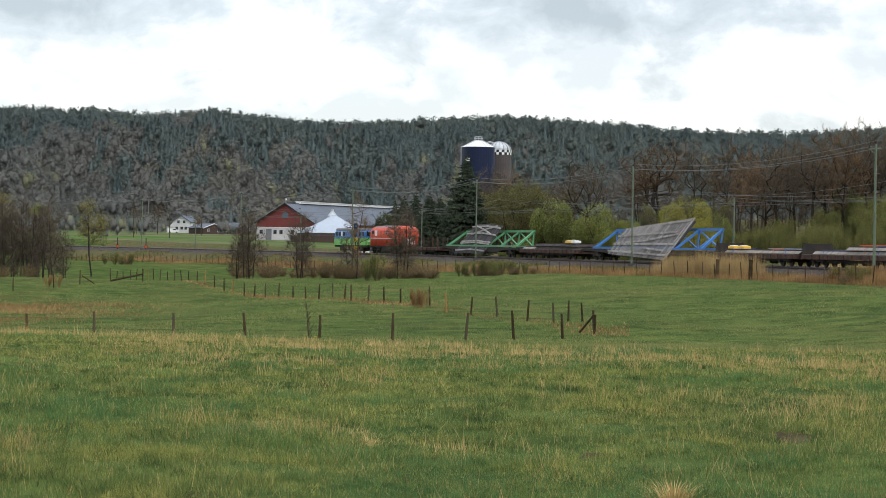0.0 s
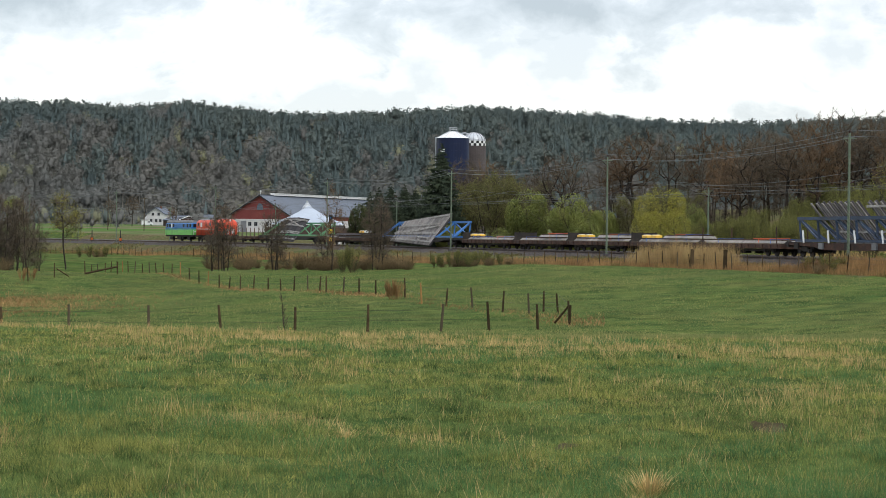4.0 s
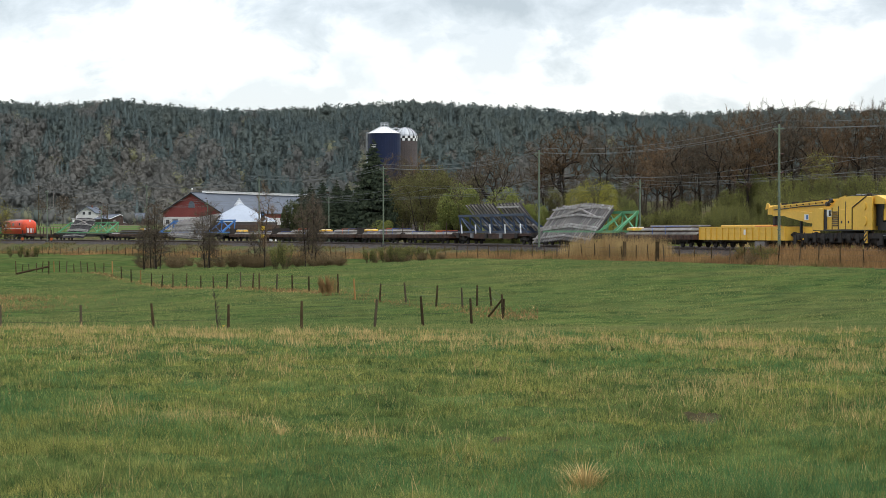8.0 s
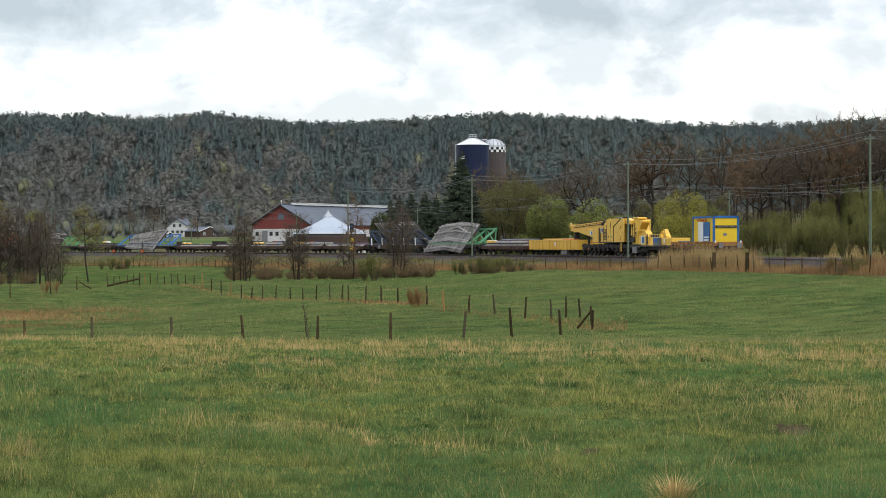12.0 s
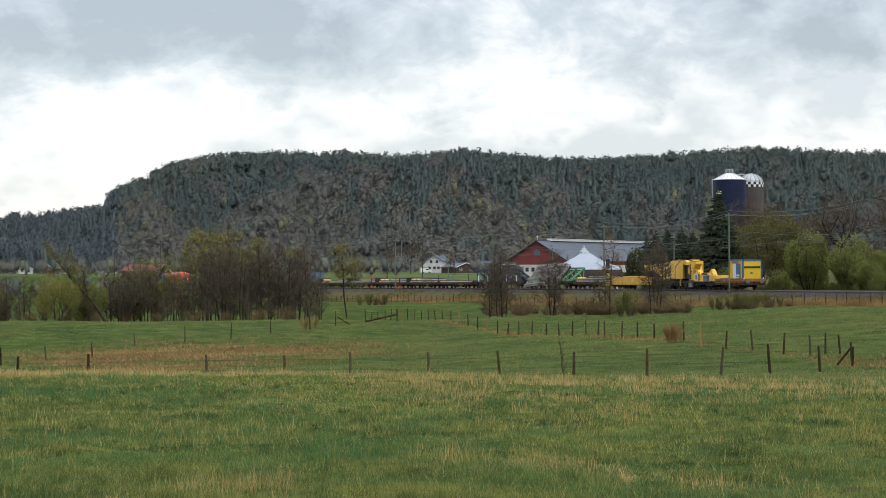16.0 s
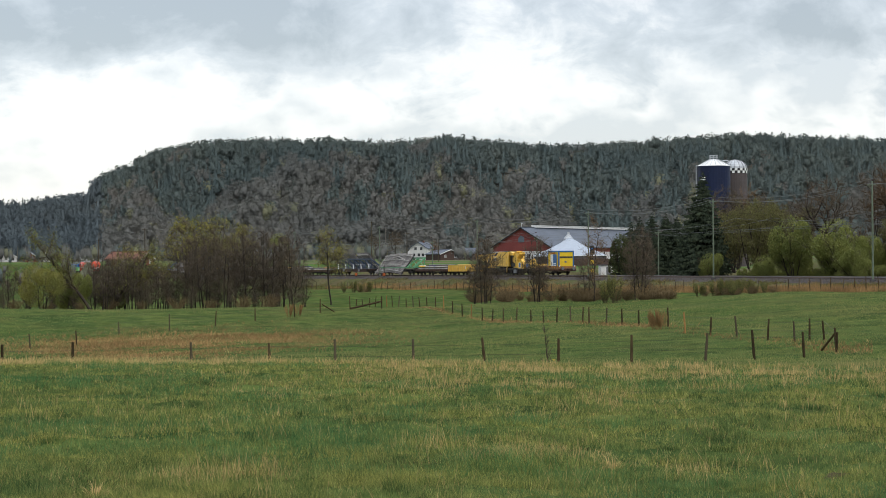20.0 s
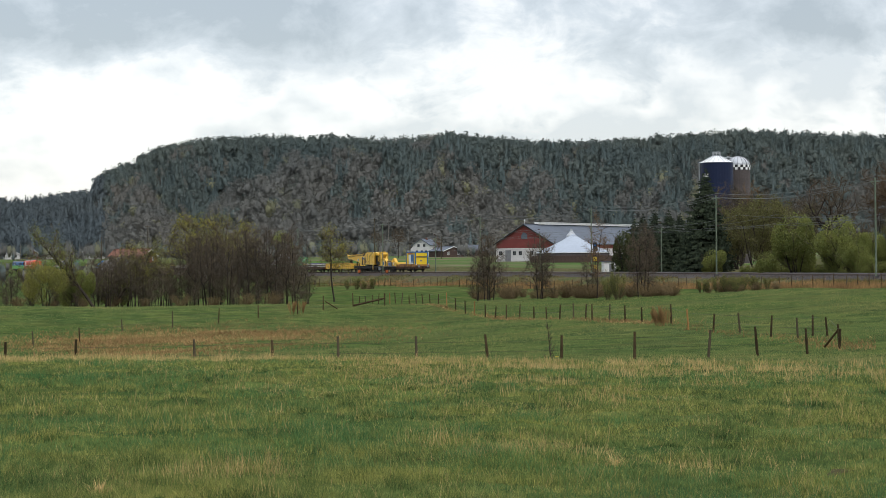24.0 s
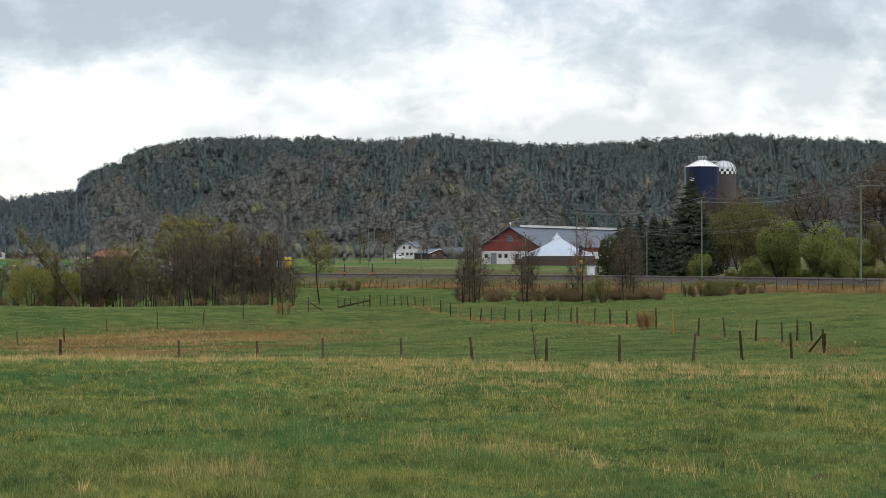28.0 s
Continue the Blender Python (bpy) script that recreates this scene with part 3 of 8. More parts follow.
build_catenary()

# ---- the works train ----
GREENP = surface("fresh_green_paint", (0.17, 0.52, 0.10), (0.15, 0.46, 0.09), 0.6, 0.4, dirt=(0.12, 0.25, 0.08), fine=0.1)
BLUEP = surface("mid_blue_paint", (0.03, 0.16, 0.42), (0.03, 0.13, 0.35), 0.6, 0.4, fine=0.1)
REDP = surface("orange_red_paint", (0.68, 0.085, 0.035), (0.60, 0.07, 0.03), 0.6, 0.42, fine=0.1, dirt=(0.35, 0.06, 0.035))
ROOFG = surface("grey_loco_roof", (0.22, 0.22, 0.22), (0.15, 0.15, 0.15), 0.8, 0.6)
GLASS = surface("dark_window_glass", (0.012, 0.015, 0.018), None, 1.0, 0.08, fine=0.0)
WHITEP = surface("white_paint", (0.78, 0.78, 0.76), (0.70, 0.70, 0.68), 1.0, 0.5, fine=0.06)
YELLOWP = surface("chrome_yellow_paint", (0.80, 0.49, 0.075), (0.72, 0.43, 0.062), 0.35, 0.42, fine=0.06)
YELLOWC = surface("container_yellow_paint", (0.78, 0.54, 0.03), (0.72, 0.49, 0.03), 0.5, 0.45, fine=0.08)
BLUEC = surface("container_blue_paint", (0.035, 0.14, 0.36), None, 0.8, 0.45, fine=0.1)
GREENF = surface("green_frame_paint", (0.105, 0.31, 0.145), (0.08, 0.25, 0.12), 0.7, 0.5, fine=0.15, dirt=(0.10, 0.20, 0.10))
BLUEF = surface("blue_frame_paint", (0.055, 0.19, 0.46), (0.05, 0.15, 0.37), 0.7, 0.5, fine=0.15)
BLUED = surface("dark_blue_frame_paint", (0.045, 0.072, 0.125), (0.034, 0.050, 0.082), 0.7, 0.55, fine=0.2, dirt=(0.06, 0.05, 0.045))
PANELC = surface("pale_concrete_bearer", (0.30, 0.285, 0.28), (0.20, 0.188, 0.182), 0.8, 0.9, rand=0.3, fine=0.25, dirt=(0.16, 0.14, 0.125))
PANELRAIL = surface("grey_stored_rail", (0.50, 0.48, 0.46), (0.34, 0.31, 0.29), 0.8, 0.6, 0.3, fine=0.2, dirt=(0.14, 0.10, 0.08))
PANELD = surface("dark_bearer", (0.085, 0.08, 0.085), (0.05, 0.047, 0.05), 1.2, 0.8, rand=0.35, fine=0.2)
BLACKP = surface("black_paint", (0.02, 0.02, 0.022), (0.03, 0.03, 0.03), 1.0, 0.5, fine=0.2)
GREYP = surface("grey_machine_paint", (0.20, 0.205, 0.21), (0.15, 0.15, 0.155), 0.8, 0.5, fine=0.15)
ORANGEW = surface("orange_brown_wagon_paint", (0.36, 0.175, 0.055), (0.25, 0.11, 0.04), 0.9, 0.75, 0, 0.1, dirt=(0.09, 0.045, 0.03), fine=0.3)
STRAPB = surface("blue_strap", (0.04, 0.13, 0.45), None, 1.0, 0.6, fine=0.0)
STRAPR = surface("orange_strap", (0.62, 0.12, 0.04), None, 1.0, 0.6, fine=0.0)
PLANK = surface("weathered_deck_plank", (0.10, 0.07, 0.055), (0.16, 0.12, 0.09), 1.2, 0.9, island=0.2, fine=0.3)
TRAIN = []


def unit(name, label, category, front, back, pivot=0.32):
    """A vehicle of the train between two places, in metres ahead of the train's rear; x forward, y to the meadow's side, z from the rail."""
    ob = thing(name, label, category, group="works train")
    L = front - back
    TRAIN.append((ob, (front + back) / 2, L * pivot))
    return ob, L


WHEELSET = Build()
for sy in (-0.76, 0.76):
    WHEELSET.rod((0, sy - 0.07, 0.46), (0, sy + 0.07, 0.46), 0.46, None, 16)
WHEELSET.rod((0, -0.9, 0.46), (0, 0.9, 0.46), 0.085, None, 8)
WHEELSET = WHEELSET.mesh("wheelset", WHEEL)


def bogie(parent, x, wheelbase=1.8):
    b = Build()
    for sy in (-1, 1):
        b.box((0, sy * 1.0, 0.56), (wheelbase + 0.9, 0.12, 0.2))
        b.box((0, sy * 1.0, 0.74), (0.9, 0.14, 0.22))
        for sx in (-1, 1):
            b.box((sx * wheelbase / 2, sy * 1.03, 0.46), (0.32, 0.2, 0.3))
            b.rod((sx * wheelbase / 2 - sx * 0.35, sy * 1.03, 0.5), (sx * wheelbase / 2 - sx * 0.35, sy * 1.03, 0.8), 0.1, None, 8)
    b.box((0, 0, 0.66), (0.5, 2.0, 0.24))
    part("bogie_frame", b, UNDER, parent, at=pose(x, 0, 0))
    for sx in (-1, 1):
        part("wheelset", WHEELSET, None, parent, at=pose(x + sx * wheelbase / 2, 0, 0))


def buffers(parent, L, z=1.05, mat=None):
    for sx in (-1, 1):
        for sy in (-0.875, 0.875):
            b = Build().rod((sx * (L / 2 - 0.62), sy, z), (sx * (L / 2 - 0.12), sy, z), 0.11, None, 10).rod((sx * (L / 2 - 0.14), sy, z), (sx * (L / 2 - 0.06), sy, z), 0.23, 0.23, 12)
            part("buffer", b, mat or UNDER, parent)
        part("coupling", Build().rod((sx * (L / 2 - 0.6), 0, z - 0.05), (sx * (L / 2 - 0.02), 0, z - 0.12), 0.06, None, 6).box((sx * (L / 2 - 0.2), 0, z - 0.2), (0.12, 0.1, 0.3)), UNDER, parent)


def rounded(half, z0, z1, r, n=4, inset=0.0):
    """A body's cross section (y, z) with rounded shoulders."""
    p = [(-half, z0), (half, z0)]
    for i in range(n + 1):
        a = math.pi / 2 * i / n
        p.append((half - inset - r + r * math.cos(a), z1 - r + r * math.sin(a)))
    for i in range(n + 1):
        a = math.pi / 2 * (1 + i / n)
        p.append((-half + inset + r + r * math.cos(a), z1 - r + r * math.sin(a)))
    return p


def electric_loco(front, back):
    ob, L = unit("electric_locomotive", "old electric locomotive, green below and blue above", "locomotive", front, back)
    h = L / 2 - 0.65
    part("underframe", Build().box((0, 0, 1.0), (2 * h, 2.7, 0.35)).box((0, 0, 0.62), (3.2, 2.3, 0.5)), UNDER, ob)
    part("lower_body", Build().bevel_box((0, 0, 1.72), (2 * h, 3.0, 1.2), 0.18), GREENP, ob, "bright green lower body")
    upper = Build().bevel_box((0, 0, 2.75), (2 * h - 0.15, 2.94, 0.95), 0.22)
    part("upper_body", upper, BLUEP, ob, "blue upper body")
    for z in (2.02, 2.22):
        part("side_stripe", Build().box((0, 0, z), (2 * h + 0.01, 3.012, 0.05)), BLUEP, ob)
    part("roof", Build().extrude(rounded(1.35, 3.2, 3.62, 0.3), -h + 0.5, h - 0.5, "x"), ROOFG, ob)
    win = Build().box((0, 0, 0), (0.8, 0.03, 0.55)).mesh("side_window", GLASS)
    for x in (-h + 1.2, -h + 2.6, -h + 4.6, h - 4.6, h - 2.6, h - 1.2):
        for sy in (-1.475, 1.475):
            part("side_window", win, None, ob, at=pose(x, sy, 2.75))
    frame_w = Build().box((0, 0, 0), (0.7, 0.03, 0.7)).mesh("number_panel", WHITEP)
    for sy in (-1.477, 1.477):
        part("white_panel", frame_w, None, ob, "white panel with dark bars", at=pose(h - 3.6, sy, 2.72))
    endw = Build().box((0, 0, 0), (0.03, 0.8, 0.6)).mesh("end_window", GLASS)
    for sx in (-1, 1):
        for y in (-0.9, 0, 0.9):
            part("end_window", endw, None, ob, at=pose(sx * (h - 0.06), y, 2.75))
        for y in (-1.0, 1.0):
            part("headlight", Build().rod((sx * h, y, 1.7), (sx * (h + 0.1), y, 1.7), 0.14, None, 10), WHITEP, ob)
    for x in (-h + 2.5, h - 2.5):
        pan = Build()
        for sy in (-0.5, 0.5):
            pan.rod((x - 0.8, sy, 3.68), (x + 0.9, sy * 1.2, 4.05), 0.03).rod((x + 0.9, sy * 1.2, 4.05), (x - 0.5, sy, 4.2), 0.025)
        pan.rod((x - 0.5, -0.9, 4.2), (x - 0.5, 0.9, 4.2), 0.035).rod((x - 0.8, -0.6, 3.68), (x - 0.8, 0.6, 3.68), 0.05)
        part("pantograph", pan, UNDER, ob, "folded dark pantograph")
    gear = Build()
    for k in range(7):
        gear.rod((-h + 3 + k * (2 * h - 6) / 6, 0.5, 3.55), (-h + 3 + k * (2 * h - 6) / 6, 0.5, 3.95), 0.09, 0.05, 6)
    gear.rod((-h + 3, 0.5, 3.95), (h - 3, 0.5, 3.95), 0.03)
    part("roof_insulators", gear, ISOL, ob)
    for x in (-h * 0.62, 0, h * 0.62):
        part("wheelset", WHEELSET, None, ob, at=pose(x, 0, 0))
        part("axle_frame", Build().box((x, -1.15, 0.55), (1.5, 0.12, 0.5)).box((x, 1.15, 0.55), (1.5, 0.12, 0.5)), UNDER, ob)
    buffers(ob, L)
    rail = Build()
    for sx in (-1, 1):
        for y in (-1.3, -0.4, 0.4, 1.3):
            rail.rod((sx * (h + 0.12), y, 1.2), (sx * (h + 0.12), y, 2.0), 0.025, None, 5)
    part("handrails", rail, WHITEP, ob)


def diesel_loco(front, back):
    ob, L = unit("diesel_locomotive", "orange-red diesel locomotive with round nose, grey roof and white stripe", "locomotive", front, back)
    h = L / 2 - 0.6
    part("underframe", Build().box((0, 0, 1.02), (2 * h, 2.8, 0.3)).box((0, 0, 0.65), (3.6, 2.5, 0.6)), UNDER, ob)
    body = Build()
    sec = [(-1.5, 1.1), (1.5, 1.1), (1.5, 3.0), (1.42, 3.35), (1.1, 3.68), (0.5, 3.86), (-0.5, 3.86), (-1.1, 3.68), (-1.42, 3.35), (-1.5, 3.0)]
    prev = None
    n = len(sec)
    stations = ((-h, 0.60, 0.70), (-h + 0.12, 0.80, 0.84), (-h + 0.45, 0.93, 0.94), (-h + 1.0, 1.0, 1.0), (h - 1.0, 1.0, 1.0), (h - 0.45, 0.93, 0.94), (h - 0.12, 0.80, 0.84), (h, 0.60, 0.70))
    verts = [(x, y * a, 1.1 + (z - 1.1) * b) for x, a, b in stations for y, z in sec]
    faces = [(k * n + i, k * n + (i + 1) % n, (k + 1) * n + (i + 1) % n, (k + 1) * n + i) for k in range(len(stations) - 1) for i in range(n)]
    faces += [tuple(range(n - 1, -1, -1)), tuple(range((len(stations) - 1) * n, len(stations) * n))]
    body.add(verts, [f[::-1] for f in faces])
    me = body.mesh("body", REDP)
    part("body", smooth(me), None, ob)
    part("roof", Build().extrude([(-1.12, 3.69), (1.12, 3.69), (0.52, 3.89), (-0.52, 3.89)], -h + 3.4, h - 1.2, "x").box((1.0, 0, 3.93), (2.2, 1.2, 0.16)).box((-1.6, 0, 3.92), (1.6, 1.0, 0.14)), ROOFG, ob, "grey roof with vents")
    for sy in (-1, 1):
        part("side_stripe", Build().box((0, sy * 1.505, 2.15), (2 * h - 2, 0.02, 0.09)), WHITEP, ob, "thin white stripe")
        part("cab_window", Build().box((h - 1.9, sy * 1.505, 2.95), (0.8, 0.03, 0.5)), GLASS, ob)
        part("cab_window", Build().box((-h + 1.9, sy * 1.505, 2.95), (0.8, 0.03, 0.5)), GLASS, ob)
        part("side_panel", Build().box((h - 3.4, sy * 1.508, 2.85), (0.9, 0.02, 0.75)), WHITEP, ob, "white and red panel")
        for k in range(4):
            part("grille", Build().box((-2.4 + k * 1.3, sy * 1.506, 2.9), (0.85, 0.03, 0.6)), GREYP if k == 1 else REDP, ob)
    for sx in (-1, 1):
        for y in (-0.55, 0.55):
            part("windscreen", Build().box((sx * (h - 0.32), y, 3.1), (0.05, 0.75, 0.45), Matrix.Rotation(-sx * 0.3, 3, "Y")), GLASS, ob)
        stripes = Build()
        for k in range(5):
            stripes.box((sx * (h + 0.02), -0.6 + 0.3 * k, 1.75), (0.03, 0.14, 0.9))
        part("nose_stripes", stripes, WHITEP, ob)
        part("headlight", Build().rod((sx * (h - 0.2), 0, 3.62), (sx * (h - 0.05), 0, 3.6), 0.16, None, 10), WHITEP, ob)
    bogie(ob, -h * 0.58, 2.4)
    bogie(ob, h * 0.58, 2.4)
    buffers(ob, L)


def flat_wagon(front, back, label, mat=RUST, boards=True, head=False, stakes=0, axles=2, z=1.05):
    """A flat wagon with a planked deck, side sills with brackets, and stakes or a head board where it has them."""
    ob, L = unit("flat_wagon", label, "wagon", front, back)
    h = L / 2 - 0.62
    part("deck", Build().box((0, 0, z - 0.04), (2 * h, 2.7, 0.08)), PLANK, ob)
    for sy in (-1, 1):
        sill = Build().box((0, sy * 1.3, z - 0.24), (2 * h, 0.14, 0.34))
        part("side_sill", sill, mat, ob)
        n = max(6, int(h * 1.4))
        pocket = Build().box((0, 0, 0), (0.16, 0.1, 0.3)).mesh("stake_pocket", mat)
        for k in range(n):
            part("stake_pocket", pocket, None, ob, at=pose(-h + 0.5 + k * (2 * h - 1) / (n - 1), sy * 1.39, z - 0.2))
        truss = Build().beam((-h * 0.55, sy * 0.9, z - 0.55), (h * 0.55, sy * 0.9, z - 0.55), 0.12, 0.2)
        part("frame_girder", truss, UNDER, ob)
    part("brake_gear", Build().box((0.4, 0.5, z - 0.65), (1.2, 0.5, 0.35)).rod((-1.5, -0.2, z - 0.65), (-0.4, -0.2, z - 0.65), 0.2, None, 10), UNDER, ob)
    for sx in (-1, 1):
        part("end_beam", Build().box((sx * h, 0, z - 0.22), (0.14, 2.75, 0.42)), mat, ob)
    if head:
        part("head_board", Build().box((h - 0.05, 0, z + 0.42), (0.08, 2.6, 0.84)).box((h - 0.02, -1.2, z + 0.45), (0.12, 0.1, 0.9)).box((h - 0.02, 1.2, z + 0.45), (0.12, 0.1, 0.9)), UNDER, ob, "brown steel head board")
    for k in range(stakes):
        x = -h + 0.7 + k * (2 * h - 1.4) / max(1, stakes - 1)
        for sy in (-1, 1):
            part("stake", Build().beam((x, sy * 1.36, z - 0.2), (x, sy * 1.36, z + 1.35), 0.07, 0.09), mat, ob)
    if axles == 2:
        for x in (-h * 0.62, h * 0.62):
            part("wheelset", WHEELSET, None, ob, at=pose(x, 0, 0))
            w = Build()
            for sy in (-1, 1):
                w.box((x, sy * 1.0, 0.55), (0.5, 0.12, 0.55)).box((x, sy * 1.0, 0.78), (1.7, 0.1, 0.1))
            part("axle_guard", w, UNDER, ob)
    else:
        bogie(ob, -h * 0.68)
        bogie(ob, h * 0.68)
    buffers(ob, L)
    return ob, L, h


def sleeper_pack(parent, x0, x1, z, rows, mat, straps=()):
    """Packs of loose sleepers laid across the wagon, bundled with straps, which ride with it."""
    n = int((x1 - x0) / 0.46)
    one = Build().box((0, 0, 0), (0.23, 2.5, 0.22), taper=0.8).mesh("sleeper", mat)
    for r in range(rows):
        for k in range(n):
            part("sleeper", one, None, parent, at=pose(x0 + (k + 0.5) * (x1 - x0) / n, 0, z + 0.12 + r * 0.34))
        part("bearer", Build().beam((x0, 0.8, z + 0.27 + r * 0.34), (x1, 0.8, z + 0.27 + r * 0.34), 0.08, 0.1).beam((x0, -0.8, z + 0.27 + r * 0.34), (x1, -0.8, z + 0.27 + r * 0.34), 0.08, 0.1), RUST, parent)
    for x, m in straps:
        top = z + rows * 0.34
        part("strap", Build().beam((x, 1.2, z), (x + 0.15, 1.18, top), 0.03, 0.06).beam((x + 0.15, 1.18, top), (x + 0.15, -1.18, top + 0.02), 0.06, 0.03), m, parent)


def tool_box(parent, x, z, mat, size=(1.3, 0.7, 0.24), y=0.75):
    part("crate", Build().bevel_box((x, y, z + size[2] / 2), size, 0.05), mat, parent)
    part("crate_lid", Build().box((x + 0.1, y, z + size[2] + 0.03), (size[0] * 0.4, size[1] * 0.8, 0.06)), WHITEP, parent)


def turnout_panel(parent, x0, x1, low, high, w0, w1, mat, pitch=0.62, bend=0.0, rails=3, crossing=False, face=-1, gap=None, slant=0.0):
    """A track panel that leans on the frame: bearers of growing length up the slope, with rails across them.
    low and high are (y, z) of its lower and upper edge."""
    low, high = Vector((0, *low)), Vector((0, *high))
    up = (high - low).normalized()
    nrm = Vector((1, 0, 0)).cross(up) * face
    full = (high - low).length
    n = int((x1 - x0) / pitch)
    rot = Matrix((Vector((1, 0, 0)), up, nrm)).transposed()
    for k in range(n + 1):
        u = k / n
        if gap and gap[0] < u < gap[1]:
            continue
        w = w0 + (w1 - w0) * u
        a0 = bend * abs(u - 0.5) * 2 + slant * (1 - u)
        c = low + up * (w / 2 + a0) + Vector((x0 + (x1 - x0) * u, 0, 0))
        part("bearer", Build().box(c, (0.26, w, 0.1), rot), mat, parent)
        # assumed second panel, coloured dark so gaps between the bearers look shaded
        if k < n and mat is not PANELD:
            part("lower_bearer", Build().box(c - nrm * 0.34 + Vector(((x1 - x0) / n * 0.5, 0, 0)), (0.24, w * 0.94, 0.13), rot), PANELD, parent)

    def rail(points, m=PANELRAIL):
        b = Build()
        for (u0, v0), (u1, v1) in zip(points, points[1:]):
            p = [low + up * v + Vector((x0 + (x1 - x0) * u, 0, 0)) + nrm * 0.14 for u, v in ((u0, v0), (u1, v1))]
            b.beam(p[0], p[1], 0.11, 0.17)
        part("rail", b, m, parent)

    def wide(u):
        return w0 + (w1 - w0) * u

    def foot(u):
        return bend * abs(u - 0.5) * 2 + slant * (1 - u)

    if crossing:
        for v in (0.10, 0.34, 0.40, 0.66, 0.90):
            rail([(u, v * wide(u) + foot(u)) for u in (-0.02, 0.25, 0.5, 0.75, 1.02)])
        rail([(0.14, 0.66 * w0 + foot(0.14)), (0.5, 0.80 * w0 + foot(0.5)), (0.86, 0.97 * w0 + foot(0.86))])
        rail([(0.86, 0.66 * w0 + foot(0.86)), (0.5, 0.80 * w0 + foot(0.5)), (0.14, 0.97 * w0 + foot(0.14))])
    else:
        for v, ua, ub in ((0.09, -0.02, 1.02), (0.36, -0.02, 1.02), (0.66, 0.1, 1.02), (0.93, 0.0, 0.4)):
            rail([(u, v * wide(u) + foot(u)) for u in (ua, (ua + ub) / 2, ub)])
        if rails > 2:
            rail([(0.05, 0.60 * wide(0.05) + foot(0.05)), (0.5, 0.46 * wide(0.5) + foot(0.5)), (0.98, 0.40 * wide(1) + foot(1))])
            rail([(0.1, 0.20 * wide(0.1) + foot(0.1)), (0.42, 0.24 * wide(0.42) + foot(0.42))])


def tilt_wagon(front, back, label, fmat, frame_x, top_z, panel, truss=5, low_side=1, white_struts=False):
    """A long wagon whose steel frame carries a turnout panel on edge."""
    ob, L = unit("turnout_wagon", label, "wagon", front, back)
    h = L / 2 - 0.62
    gm = RUST if fmat is BLUED else fmat
    for sy in (-1, 1):
        part("main_girder", Build().extrude([(-h, 1.15), (-h, 0.95), (-h * 0.62, 0.85), (-h * 0.5, 0.6), (h * 0.5, 0.6), (h * 0.62, 0.85), (h, 0.95), (h, 1.15)], sy * 1.15 - 0.07, sy * 1.15 + 0.07, "y"), UNDER if fmat is not BLUED else RUST, ob)
    part("deck_frame", Build().box((0, 0, 1.1), (2 * h, 2.2, 0.1)), UNDER, ob)
    for sx in (-1, 1):
        part("end_beam", Build().box((sx * h, 0, 1.0), (0.14, 2.6, 0.4)), UNDER, ob)
    for x in (-h * 0.78, h * 0.78):
        bogie(ob, x)
    buffers(ob, L)
    xa, xb = frame_x
    y_top = -1.25 * low_side
    y_low = 1.2 * low_side
    part("top_beam", Build().beam((xa + 0.6, y_top, top_z), (xb - 0.6, y_top, top_z), 0.2, 0.26), fmat, ob)
    part("lower_beam", Build().beam((xa, y_low * 0.95, 1.32), (xb, y_low * 0.95, 1.32), 0.2, 0.2).beam((xa, -y_low * 0.95, 1.32), (xb, -y_low * 0.95, 1.32), 0.2, 0.2), fmat, ob)
    n = truss
    for k in range(n + 1):
        x = xa + 0.8 + (xb - xa - 1.6) * k / n
        part("upright", Build().beam((x, -y_low * 0.9, 1.3), (x, y_top, top_z), 0.14, 0.14), fmat, ob)
        part("raker", Build().beam((x, y_low * 0.92, 1.3), (x, y_top, top_z - 0.05), 0.14, 0.2), fmat, ob)
        if k < n:
            xn = xa + 0.8 + (xb - xa - 1.6) * (k + 1) / n
            part("diagonal", Build().beam((x, -y_low * 0.9, 1.35), (xn, y_top, top_z - 0.05), 0.12, 0.12), fmat, ob)
    part("end_raker", Build().beam((xa, y_low * 0.9, 1.3), (xa + 0.8, y_top, top_z), 0.16, 0.2), fmat, ob)
    part("end_raker", Build().beam((xb, y_low * 0.9, 1.3), (xb - 0.8, y_top, top_z), 0.16, 0.2), fmat, ob)
    if white_struts:
        for k in range(5):
            x = xa + 1.8 + (xb - xa - 3.6) * k / 4
            part("hydraulic_strut", Build().rod((x - 0.2, 1.38, 1.15), (x + 0.2, 1.3, 2.1), 0.075, None, 8), WHITEP, ob, "white strut")
            part("strut_box", Build().box((x + 1.4, 1.3, 0.92), (0.8, 0.14, 0.5)), GREYP if k % 2 else UNDER, ob)
    turnout_panel(ob, **panel)
    return ob


